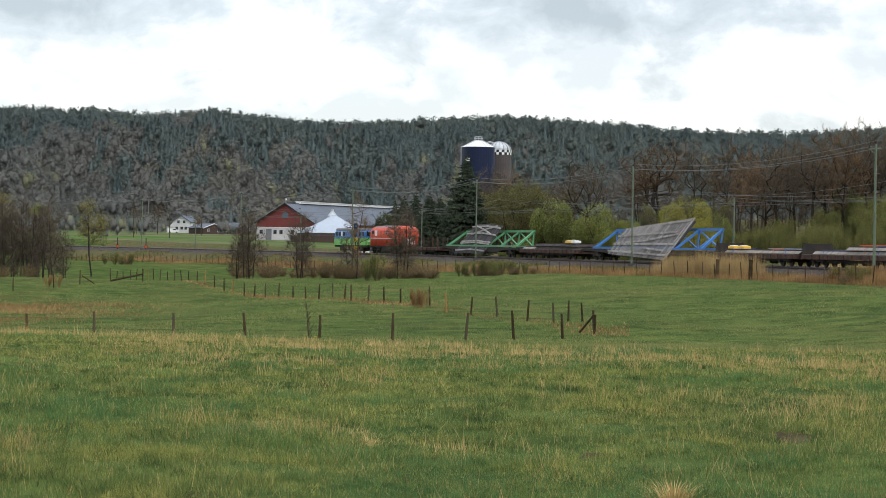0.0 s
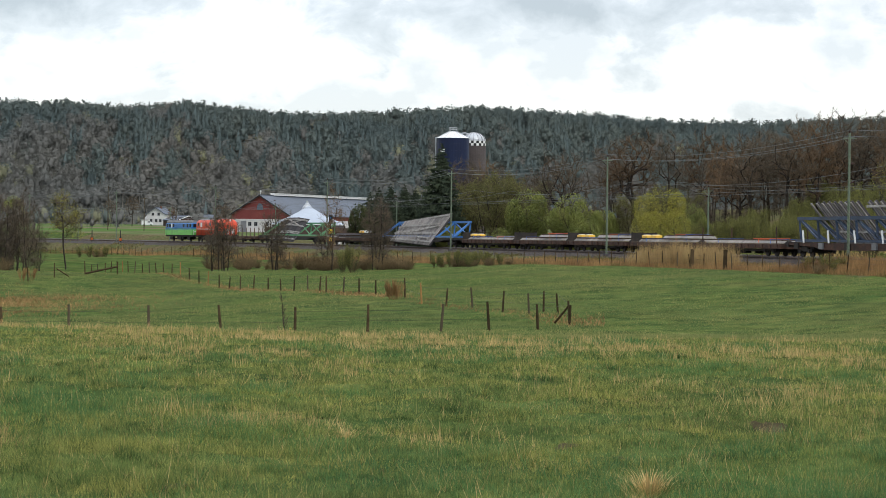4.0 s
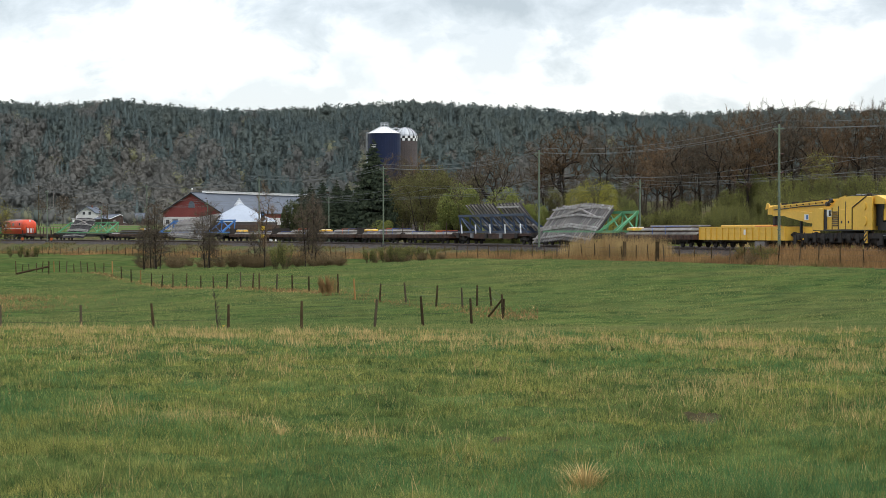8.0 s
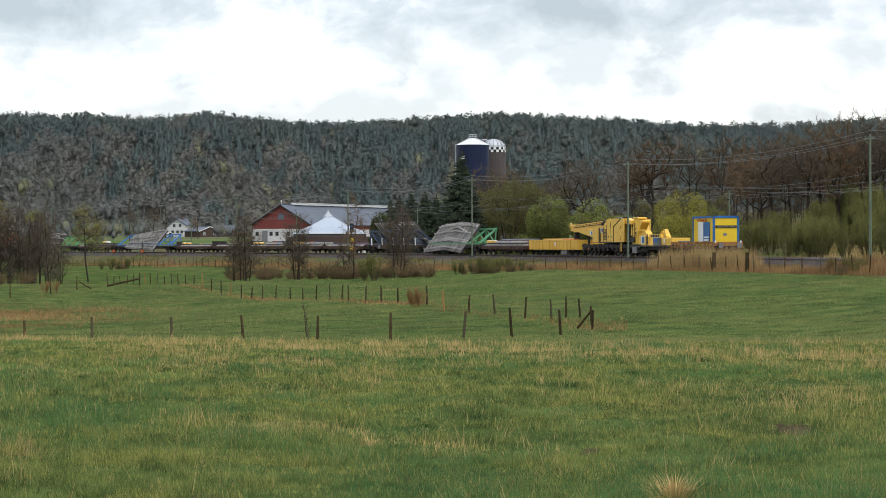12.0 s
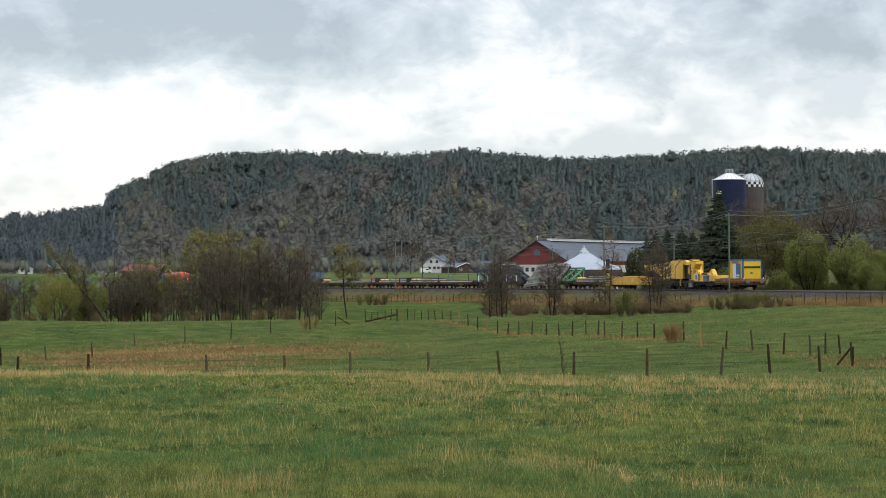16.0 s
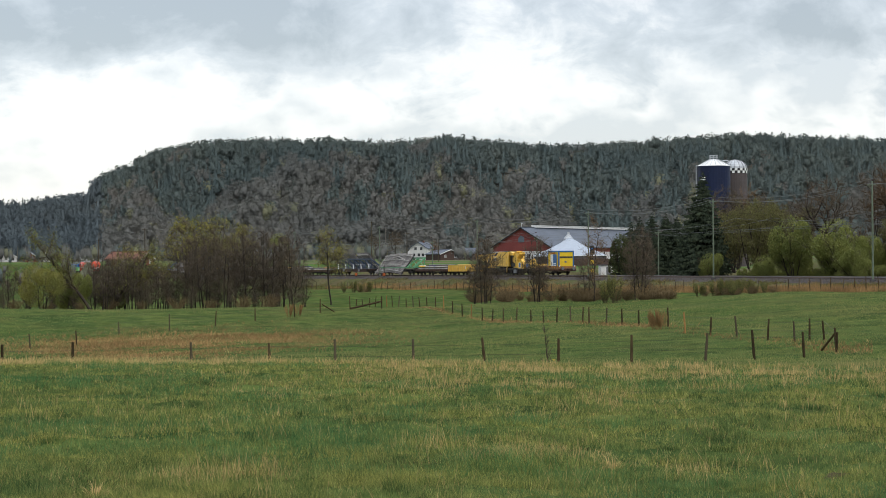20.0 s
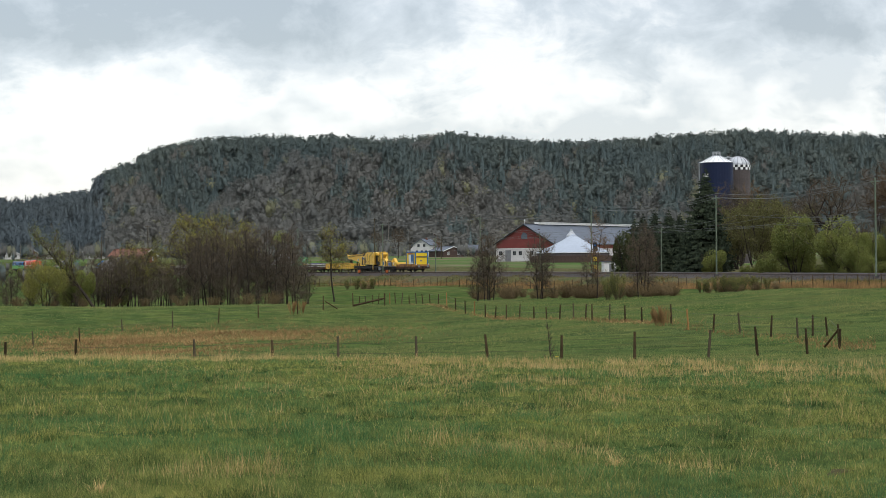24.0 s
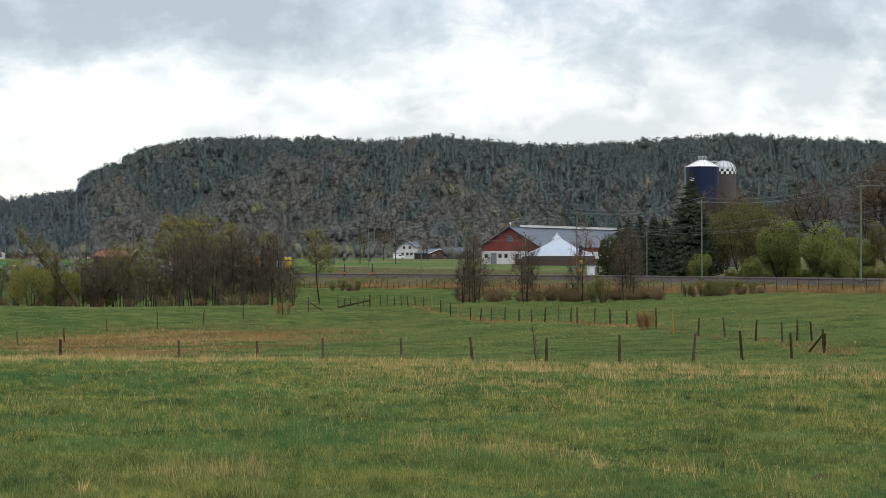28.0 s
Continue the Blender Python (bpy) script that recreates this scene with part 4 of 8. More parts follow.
def build_train():
    electric_loco(354.6, 338.7)
    diesel_loco(338.6, 323.6)
    ob, L, h = flat_wagon(323.5, 307.0, "low brown flat wagon with upright stakes behind the locomotives", stakes=8)
    tilt_wagon(306.8, 276.2, "long green lattice-frame wagon with a dark turnout panel", GREENF, (-14.2, 13.6), 3.1,
               dict(x0=-3.2, x1=8.0, low=(1.7, 0.45), high=(-0.8, 3.8), w0=4.3, w1=4.6, mat=PANELD, pitch=0.62, bend=-0.2, rails=3, crossing=True))
    ob, L, h = flat_wagon(276.0, 254.6, "brown flat wagon stacked with concrete sleepers and a yellow crate", axles=4)
    sleeper_pack(ob, -h + 0.8, h - 5, 1.06, 2, SLEEPER_DARK)
    tool_box(ob, -h + 2.2, 1.76, WHITEP)
    tool_box(ob, -h + 4.2, 1.76, YELLOWP)
    sleeper_pack(ob, h - 4.6, h - 0.6, 1.06, 1, SLEEPER)
    tilt_wagon(254.4, 216.6, "long wagon with a blue lattice frame carrying a pale turnout panel", BLUEF, (-15.5, 15.2), 3.15,
               dict(x0=-8.3, x1=8.6, low=(1.75, 0.7), high=(-0.8, 4.0), w0=5.1, w1=3.3, mat=PANELC, pitch=0.66, rails=4, slant=-0.6))
    packs = (
        (216.4, 197.2, 1, True, ("y", "b")), (197.0, 179.2, 2, True, ("b", "r")), (179.0, 160.2, 2, True, ("b", "y")),
        (160.0, 142.2, 2, True, ("y", "b")), (142.0, 123.0, 1, False, ("r", "b")))
    for front, back, rows, head, extra in packs:
        ob, L, h = flat_wagon(front, back, "brown flat wagon loaded with bundled concrete sleepers and yellow crates", head=head, stakes=2 if not head else 0, axles=4)
        a = -h + 0.8
        sleeper_pack(ob, a, a + h * 0.9, 1.06, rows, SLEEPER, ((a + 1.5, STRAPB), (a + 4.0, STRAPR)))
        sleeper_pack(ob, a + h * 0.95, h - 1.8, 1.06, max(1, rows - 1), SLEEPER, ((h - 4, STRAPB),))
        top = 1.06 + rows * 0.34
        if "y" in extra:
            tool_box(ob, h - 3.0, 1.06 + max(1, rows - 1) * 0.34 + 0.02, YELLOWP)
            tool_box(ob, h - 5.4, 1.06 + max(1, rows - 1) * 0.34 + 0.02, YELLOWP)
        part("long_rail", Build().beam((a + 0.5, 0.3, top + 0.05), (a + h * 0.8, 0.35, top + 0.05), 0.08, 0.08).beam((a + 1.5, -0.5, top + 0.05), (a + h * 0.7, -0.45, top + 0.05), 0.08, 0.08), STRAPR if "r" in extra else (PANELRAIL if rows == 1 else RAIL), ob, "long rail lying on the load")
    tilt_wagon(122.8, 96.0, "dark blue frame wagon with concrete bearers leaning over it", BLUED, (-11.4, 11.4), 3.05,
               dict(x0=-8.4, x1=8.4, low=(-1.5, 0.95), high=(1.3, 4.3), w0=4.25, w1=4.25, mat=PANELC, pitch=1.02, rails=2, gap=(0.40, 0.5)), truss=6, low_side=-1, white_struts=True)
    tilt_wagon(95.8, 73.0, "wagon with a green frame carrying a wide pale crossing panel", GREENF, (-10.6, 9.0), 3.1,
               dict(x0=-5.4, x1=9.8, low=(1.75, 0.55), high=(-0.85, 4.1), w0=4.4, w1=4.4, mat=PANELC, pitch=0.68, bend=-0.45, crossing=True), truss=5)
    ob, L, h = flat_wagon(72.8, 54.8, "brown flat wagon stacked with sleepers and yellow crates", axles=4)
    sleeper_pack(ob, -h + 0.5, h - 4.5, 1.06, 2, SLEEPER, ((-2.0, STRAPB), (1.0, STRAPB)))
    sleeper_pack(ob, h - 6.5, h - 0.8, 1.06, 1, SLEEPER)
    tool_box(ob, h - 1.6, 1.42, YELLOWP)
    tool_box(ob, h - 3.6, 1.42, YELLOWP)
    part("long_rail", Build().beam((-h + 1, 0.4, 1.80), (h - 5, 0.4, 1.80), 0.09, 0.1).beam((-h + 1, -0.6, 1.80), (h - 6, -0.6, 1.80), 0.09, 0.1), PANELRAIL, ob)


def yellow_wagon(front, back):
    ob, L = unit("dropside_wagon", "yellow drop-side wagon with ribbed sides", "wagon", front, back)
    h = L / 2 - 0.62
    part("floor", Build().box((0, 0, 0.68), (2 * h, 2.6, 0.1)), UNDER, ob)
    part("underframe", Build().box((0, 0.85, 0.6), (2 * h, 0.14, 0.3)).box((0, -0.85, 0.6), (2 * h, 0.14, 0.3)), UNDER, ob)
    for sy in (-1, 1):
        part("side_wall", Build().box((0, sy * 1.36, 1.12), (2 * h, 0.06, 1.0)), YELLOWP, ob)
        rib = Build().box((0, 0, 0), (0.09, 0.09, 1.0), taper=0.9).mesh("rib", YELLOWP)
        n = 15
        for k in range(n):
            part("rib", rib, None, ob, at=pose(-h + 0.1 + k * (2 * h - 0.2) / (n - 1), sy * 1.42, 1.12))
        part("top_rail", Build().box((0, sy * 1.38, 1.63), (2 * h, 0.12, 0.1)).box((0, sy * 1.4, 1.2), (2 * h, 0.06, 0.06)), YELLOWP, ob)
    for sx in (-1, 1):
        part("end_wall", Build().box((sx * h, 0, 1.12), (0.07, 2.7, 1.0)), YELLOWP, ob)
    part("label_plate", Build().box((-1.0, 1.478, 1.25), (0.35, 0.02, 0.4)), WHITEP, ob)
    part("tool_locker", Build().bevel_box((-h * 0.42, 1.1, 0.34), (1.9, 0.5, 0.4), 0.04), PANELC, ob, "pale wooden locker below the frame")
    part("lying_jib_part", Build().bevel_box((2.0, 0, 1.72), (h * 0.9, 1.2, 0.2), 0.04), YELLOWP, ob)
    part("red_slings", Build().bevel_box((-2.6, 0.2, 1.68), (3.0, 1.0, 0.16), 0.05), STRAPR, ob)
    bogie(ob, -h * 0.66)
    bogie(ob, h * 0.66)
    buffers(ob, L)


def crane(front, back):
    ob, L = unit("railway_crane", "yellow railway crane with its boom folded forward, on a dark chassis", "crane", front, back)
    Y = YELLOWP

    def X(u):
        return u - (front + back) / 2

    def slab(name, points, y0, y1, mat=Y, label=""):
        return part(name, Build().extrude([(X(u), z) for u, z in points], y0, y1, "y"), mat, ob, label)

    part("chassis", Build().box((X(27.2), 0, 0.98), (17.2, 2.5, 0.36)).box((X(29), 0, 0.7), (9, 2.0, 0.4)), UNDER, ob, "dark oily chassis")
    part("chassis_locker", Build().bevel_box((X(20.2), 1.1, 0.62), (1.3, 0.35, 0.6), 0.05), GREYP, ob)
    part("slewing_ring", Build().rod((X(28), 0, 1.12), (X(28), 0, 1.4), 1.15, None, 24), UNDER, ob)
    for u in (34.2, 31.8, 25.6, 23.2):
        bogie(ob, X(u), 1.3)
    for k in range(9):
        part("chassis_valve", Build().bevel_box((X(35.2 - k * 1.4), 1.2, 0.86), (0.55, 0.22, 0.4 + 0.14 * (k % 3)), 0.04), UNDER, ob)
        part("hydraulic_hose", Build().rod((X(34.8 - k * 1.4), 1.22, 0.7), (X(34.2 - k * 1.4), 1.24, 1.2), 0.04, None, 6), BLACKP if k % 2 else RUST, ob)
    # machinery house
    slab("house", [(32.3, 1.4), (23.4, 1.4), (23.4, 3.72), (26.0, 3.78), (28.2, 3.72), (29.6, 3.0), (32.3, 2.9)], -1.3, 1.3)
    slab("front_cabin", [(32.55, 1.38), (30.75, 1.38), (30.75, 2.92), (31.6, 2.96), (32.55, 2.9)], 0.5, 1.4)
    part("cabin_window", Build().box((X(29.9), 1.31, 2.6), (0.7, 0.04, 0.5)), WHITEP, ob)
    part("cabin_pane", Build().box((X(29.75), 1.33, 2.6), (0.35, 0.03, 0.4)), GLASS, ob)
    # black plate paints the shade in the gap behind the cabin
    part("door_gap", Build().box((X(30.55), 1.305, 2.15), (0.42, 0.04, 1.45)), BLACKP, ob)
    for k in range(8):
        part("louvre", Build().box((X(28.9), 1.32, 1.7 + k * 0.14), (0.8, 0.05, 0.06), Matrix.Rotation(0.5, 3, "X")), BLACKP if k % 2 else RUST, ob)
    for u in (27.8, 26.7):
        part("side_hatch", Build().bevel_box((X(u), 1.31, 2.15), (0.95, 0.05, 1.4), 0.02), Y, ob)
        part("hatch_latch", Build().box((X(u), 1.35, 1.95), (0.16, 0.03, 0.18)), BLACKP, ob)
    slab("side_plate", [(25.9, 1.4), (22.9, 1.4), (22.9, 3.66), (23.7, 3.72), (25.9, 2.95)], 1.31, 1.42)
    slab("side_plate", [(25.9, 1.4), (22.9, 1.4), (22.9, 3.66), (23.7, 3.72), (25.9, 2.95)], -1.42, -1.31)
    for z, r in ((2.0, 0.36), (3.05, 0.3)):
        part("pivot_cover", Build().rod((X(24.0), 1.42, z), (X(24.0), 1.5, z), r, r * 0.92, 18), Y, ob)
    slab("roof_hood", [(29.4, 3.0), (27.8, 3.0), (26.2, 3.74), (27.9, 3.76)], 0.2, 1.25)
    slab("hood_rib", [(28.6, 3.3), (28.3, 3.3), (27.2, 3.82), (27.5, 3.82)], 1.25, 1.31)
    # solid black block stands for the shaded recess round the winches
    part("winch_well", Build().box((X(26.0), 0.3, 3.62), (1.6, 1.7, 0.4)), BLACKP, ob)
    for k in range(3):
        part("winch_drum", Build().rod((X(26.5 - k * 0.5), -0.6, 3.68), (X(26.5 - k * 0.5), 0.7, 3.68), 0.2, None, 12), UNDER, ob)
    for u, z0, z1 in ((30.72, 1.45, 2.9), (29.42, 1.45, 3.0), (28.38, 1.45, 3.1), (27.22, 1.45, 3.4), (26.12, 1.45, 3.0)):
        part("panel_seam", Build().box((X(u), 1.315, (z0 + z1) / 2), (0.07, 0.03, z1 - z0)), BLACKP, ob)
    # black strip paints the shadow under the house's lower edge
    part("floor_edge", Build().box((X(27.9), 1.33, 1.38), (9.2, 0.08, 0.12)), BLACKP, ob)
    part("plate_edge", Build().beam((X(25.95), 1.43, 2.95), (X(23.7), 1.43, 3.74), 0.06, 0.07), UNDER, ob)
    part("plate_edge", Build().beam((X(25.95), 1.43, 1.42), (X(25.95), 1.43, 2.95), 0.06, 0.07), UNDER, ob)
    part("step_rail", Build().rod((X(32.4), 1.36, 1.5), (X(32.4), 1.36, 2.7), 0.03).rod((X(30.2), 1.36, 1.5), (X(30.2), 1.36, 2.4), 0.03), BLACKP, ob)
    for k in range(6):
        part("roof_fitting", Build().bevel_box((X(27.3 - k * 0.42), 0.7 - 0.25 * (k % 2), 3.78 + 0.04 * (k % 3)), (0.26, 0.3, 0.14 + 0.07 * (k % 2)), 0.04), UNDER if k % 2 else GREYP, ob)
    # boom over the wagon ahead
    slab("boom", [(41.6, 2.5), (41.6, 3.22), (29.4, 3.62), (27.0, 3.65), (27.0, 2.9), (33.0, 2.35), (38.4, 2.45)], -0.5, 0.5, label="yellow telescopic boom")
    # black plate on the solid boom box, painted in place of a shadowed gap
    part("boom_shadow_gap", Build().box((X(33.1), 0.76, 2.2), (0.35, 0.05, 0.7)), BLACKP, ob)
    part("boom_hose", Build().rod((X(41.2), 0.58, 2.95), (X(36.0), 0.58, 3.16), 0.04, None, 6).rod((X(36.0), 0.58, 3.16), (X(31.2), 0.58, 3.25), 0.04, None, 6), BLACKP, ob)
    for k in range(5):
        part("boom_bracket", Build().box((X(40.0 - k * 1.9), 0.2, 3.36 + k * 0.06), (0.18, 0.5, 0.16)), UNDER, ob)
    slab("boom_edge", [(41.4, 3.12), (41.4, 3.24), (30.0, 3.66), (30.0, 3.54)], 0.5, 0.56)
    slab("boom_side_box", [(38.6, 2.4), (34.4, 1.9), (32.6, 1.9), (32.6, 2.6), (36.0, 2.78), (39.2, 2.75)], 0.35, 0.75)
    part("boom_panel", Build().box((X(34.9), 0.77, 2.35), (0.7, 0.03, 0.42)), WHITEP, ob)
    part("boom_panel_bar", Build().box((X(34.75), 0.79, 2.35), (0.28, 0.02, 0.32)), BLUEC, ob)
    for k in range(9):
        part("boom_bolt", Build().rod((X(40.4 - k * 1.1), 0.5, 3.16 + k * 0.036), (X(40.4 - k * 1.1), 0.58, 3.16 + k * 0.036), 0.06, None, 8), UNDER, ob)
    part("boom_head", Build().bevel_box((X(42.1), 0, 2.95), (1.1, 1.0, 0.7), 0.12), Y, ob)
    for k in (-0.3, 0.3):
        part("sheave", Build().rod((X(42.5), k - 0.08, 3.0), (X(42.5), k + 0.08, 3.0), 0.34, None, 16), UNDER, ob)
    part("head_lug", Build().extrude([(X(42.9), 3.0), (X(42.1), 3.1), (X(42.2), 3.42), (X(42.6), 3.5)], -0.55, -0.45, "y").extrude([(X(42.9), 3.0), (X(42.1), 3.1), (X(42.2), 3.42), (X(42.6), 3.5)], 0.45, 0.55, "y"), Y, ob)
    part("hook_block", Build().bevel_box((X(41.9), 0, 2.15), (0.55, 0.55, 0.7), 0.12), BLACKP, ob, "black hook block")
    for sy in (-0.22, 0.22):
        part("hook", Build().rod((X(41.9), sy, 1.6), (X(41.9), sy, 1.85), 0.09, 0.1, 8).rod((X(41.9), sy, 1.62), (X(41.6), sy, 1.52), 0.08, 0.08, 8), BLACKP, ob)
    part("hoist_rope", Build().rod((X(41.9), 0.15, 2.45), (X(42.3), 0.15, 2.8), 0.03).rod((X(41.9), -0.15, 2.45), (X(42.3), -0.15, 2.8), 0.03), UNDER, ob)
    for u, z in ((31.6, 3.28), (31.0, 3.5)):
        part("hydraulic_fitting", Build().rod((X(u), 0.5, z), (X(u), 0.75, z), 0.17, None, 10), BLACKP, ob)
    part("boom_leg", Build().beam((X(36.4), 0.5, 0.95), (X(36.4), 0.5, 2.2), 0.18, 0.18), BLACKP, ob)
    # rear tower with its flanged cap
    # black block and plates paint the shade between house and tower
    part("tower_recess", Build().box((X(22.6), 0.2, 2.6), (1.0, 1.6, 1.9)), BLACKP, ob)
    part("tower_slot", Build().box((X(22.35), 0.98, 3.05), (0.75, 0.08, 0.42)), BLACKP, ob)
    part("tower_slot", Build().box((X(21.9), 0.98, 1.65), (1.9, 0.08, 0.55)), BLACKP, ob)
    part("tower_seam", Build().box((X(20.9), 0.97, 2.6), (0.08, 0.06, 1.3)).box((X(21.5), 0.97, 2.6), (0.06, 0.06, 1.1)), UNDER, ob)
    slab("tower_arm", [(22.9, 2.05), (20.2, 2.05), (19.9, 2.5), (20.2, 3.3), (22.9, 3.4)], 0.25, 0.95)
    slab("tower_arm", [(22.9, 2.05), (21.2, 2.05), (20.9, 2.5), (21.2, 3.1), (22.9, 3.2)], -0.6, 0.0)
    slab("tower", [(21.9, 1.2), (20.3, 1.2), (20.0, 2.6), (19.3, 3.2), (19.1, 3.5), (21.6, 3.62), (21.9, 3.0)], 0.05, 0.85)
    part("tower_cap", Build().bevel_box((X(21.0), 0.42, 3.76), (1.6, 0.95, 0.16), 0.05).bevel_box((X(21.0), 0.42, 3.58), (1.2, 0.75, 0.22), 0.04).bevel_box((X(20.0), 0.42, 3.42), (1.9, 0.85, 0.22), 0.05), Y, ob)
    slab("top_link", [(24.0, 3.2), (24.0, 3.7), (22.6, 3.78), (21.4, 3.5), (21.4, 3.15)], 0.55, 1.2)
    for k in range(4):
        part("cap_bolt", Build().rod((X(21.6 - k * 0.4), 0.91, 3.76), (X(21.6 - k * 0.4), 0.97, 3.76), 0.05, None, 8), UNDER, ob)
    for u, z in ((22.3, 3.1), (21.6, 2.95), (20.8, 2.7), (22.3, 2.35), (20.6, 2.3)):
        part("tower_bolt", Build().rod((X(u), 0.93, z), (X(u), 1.0, z), 0.1, None, 8), UNDER, ob)
    # tail platform with striped post, lettered beam and lockers
    part("platform", Build().box((X(16.2), 0, 1.0), (11.2, 2.5, 0.12)), UNDER, ob)
    part("platform_edge", Build().box((X(16.2), 1.26, 1.0), (11.2, 0.03, 0.05)), GREYP, ob)
    part("platform_frame", Build().box((X(16.2), 0, 0.8), (11.0, 2.1, 0.3)), UNDER, ob)
    slab("tail_post", [(19.0, 1.06), (16.3, 1.06), (16.6, 1.9), (17.3, 2.5), (17.7, 2.5), (18.2, 2.1), (19.0, 2.02)], 0.6, 1.2)
    slab("tail_post", [(19.0, 1.06), (16.3, 1.06), (16.6, 1.9), (17.3, 2.5), (17.7, 2.5), (18.2, 2.1), (19.0, 2.02)], -1.2, -0.6)
    part("tail_window", Build().box((X(18.0), 1.21, 1.6), (1.0, 0.03, 0.75)), WHITEP, ob)
    part("tail_window_pane", Build().box((X(17.85), 1.23, 1.6), (0.6, 0.02, 0.62)), BLUEC, ob)
    for k in range(5):
        part("hazard_stripe", Build().box((X(16.75), 1.215, 1.2 + 0.2 * k), (0.62, 0.03, 0.09), Matrix.Rotation(0.6, 3, "Y")), BLACKP, ob)
    part("name_beam", Build().box((X(14.9), 0.95, 1.97), (3.1, 0.25, 0.34)), Y, ob)
    for k in range(5):
        part("maker_bar", Build().box((X(15.75 - k * 0.43), 1.085, 1.97), (0.30, 0.02, 0.22)), BLACKP, ob)
    slab("hook_stand", [(15.3, 1.06), (14.0, 1.06), (14.1, 1.95), (14.35, 2.15), (14.6, 2.6), (14.95, 2.62), (14.9, 2.2), (15.2, 2.0)], -0.15, 0.2)
    part("dark_cabinet", Build().bevel_box((X(14.6), 0.7, 1.45), (1.5, 0.9, 0.75), 0.05), GREYP, ob)
    part("cabinet_window", Build().box((X(14.6), 1.16, 1.55), (1.1, 0.03, 0.4)), BLUEC, ob)
    part("yellow_locker", Build().bevel_box((X(12.2), 0.0, 1.45), (2.7, 1.9, 0.66), 0.05), Y, ob)
    part("locker_plate", Build().box((X(12.6), 1.015, 1.5), (0.25, 0.03, 0.35)), WHITEP, ob)
    for u in (18.4, 13.0):
        bogie(ob, X(u), 1.8)
    part("steps", Build().box((X(21.8), 1.25, 0.7), (0.5, 0.1, 0.7)).box((X(35.8), 1.25, 0.7), (0.5, 0.1, 0.7)), UNDER, ob)
    part("striped_leg", Build().box((X(24.0), 1.32, 0.95), (0.45, 0.1, 0.95)), Y, ob)
    for k in range(3):
        part("leg_stripe", Build().box((X(24.0), 1.385, 0.65 + 0.3 * k), (0.45, 0.02, 0.12), Matrix.Rotation(0.6, 3, "Y")), BLACKP, ob)
    buffers(ob, L, 0.98)


def last_wagon(front, back):
    ob, L, h = flat_wagon(front, back, "orange-brown low-sided flat wagon at the train's end", mat=RUST, axles=2, z=1.02)
    for sy in (-1, 1):
        part("side_board", Build().box((0, sy * 1.36, 1.27), (2 * h, 0.05, 0.24)), ORANGEW, ob)
        part("lower_rail", Build().box((0, sy * 1.39, 0.92), (2 * h, 0.06, 0.09)), ORANGEW, ob)
        b = Build().box((0, 0, 0), (0.12, 0.12, 0.56), taper=0.8).mesh("stanchion", ORANGEW)
        for k in range(11):
            part("stanchion", b, None, ob, at=pose(-h + 0.2 + k * (2 * h - 0.4) / 10, sy * 1.44, 1.12))
    part("end_board", Build().box((-h, 0, 1.2), (0.06, 2.7, 0.34)), ORANGEW, ob)
    for sy in (-1.2, 1.2):
        part("tail_marker", Build().box((-h - 0.09, sy, 1.4), (0.03, 0.13, 0.18)), WHITEP, ob, "white tail board with red edge")
        part("buffer_face", Build().rod((-L / 2 + 0.05, sy * 0.73, 1.05), (-L / 2 - 0.02, sy * 0.73, 1.05), 0.24, None, 14), GREYP, ob)
    part("steel_plates", Build().bevel_box((h - 2.6, 0.2, 1.26), (3.2, 1.8, 0.45), 0.04), GREYP, ob)
    rail = Build()
    for x in (h - 0.3, h - 1.8, h - 3.4):
        rail.rod((x, -1.0, 1.0), (x, -1.0, 2.3), 0.03)
    rail.rod((h - 0.3, -1.0, 2.3), (h - 3.4, -1.0, 2.3), 0.03)
    part("guard_rail", rail, UNDER, ob)


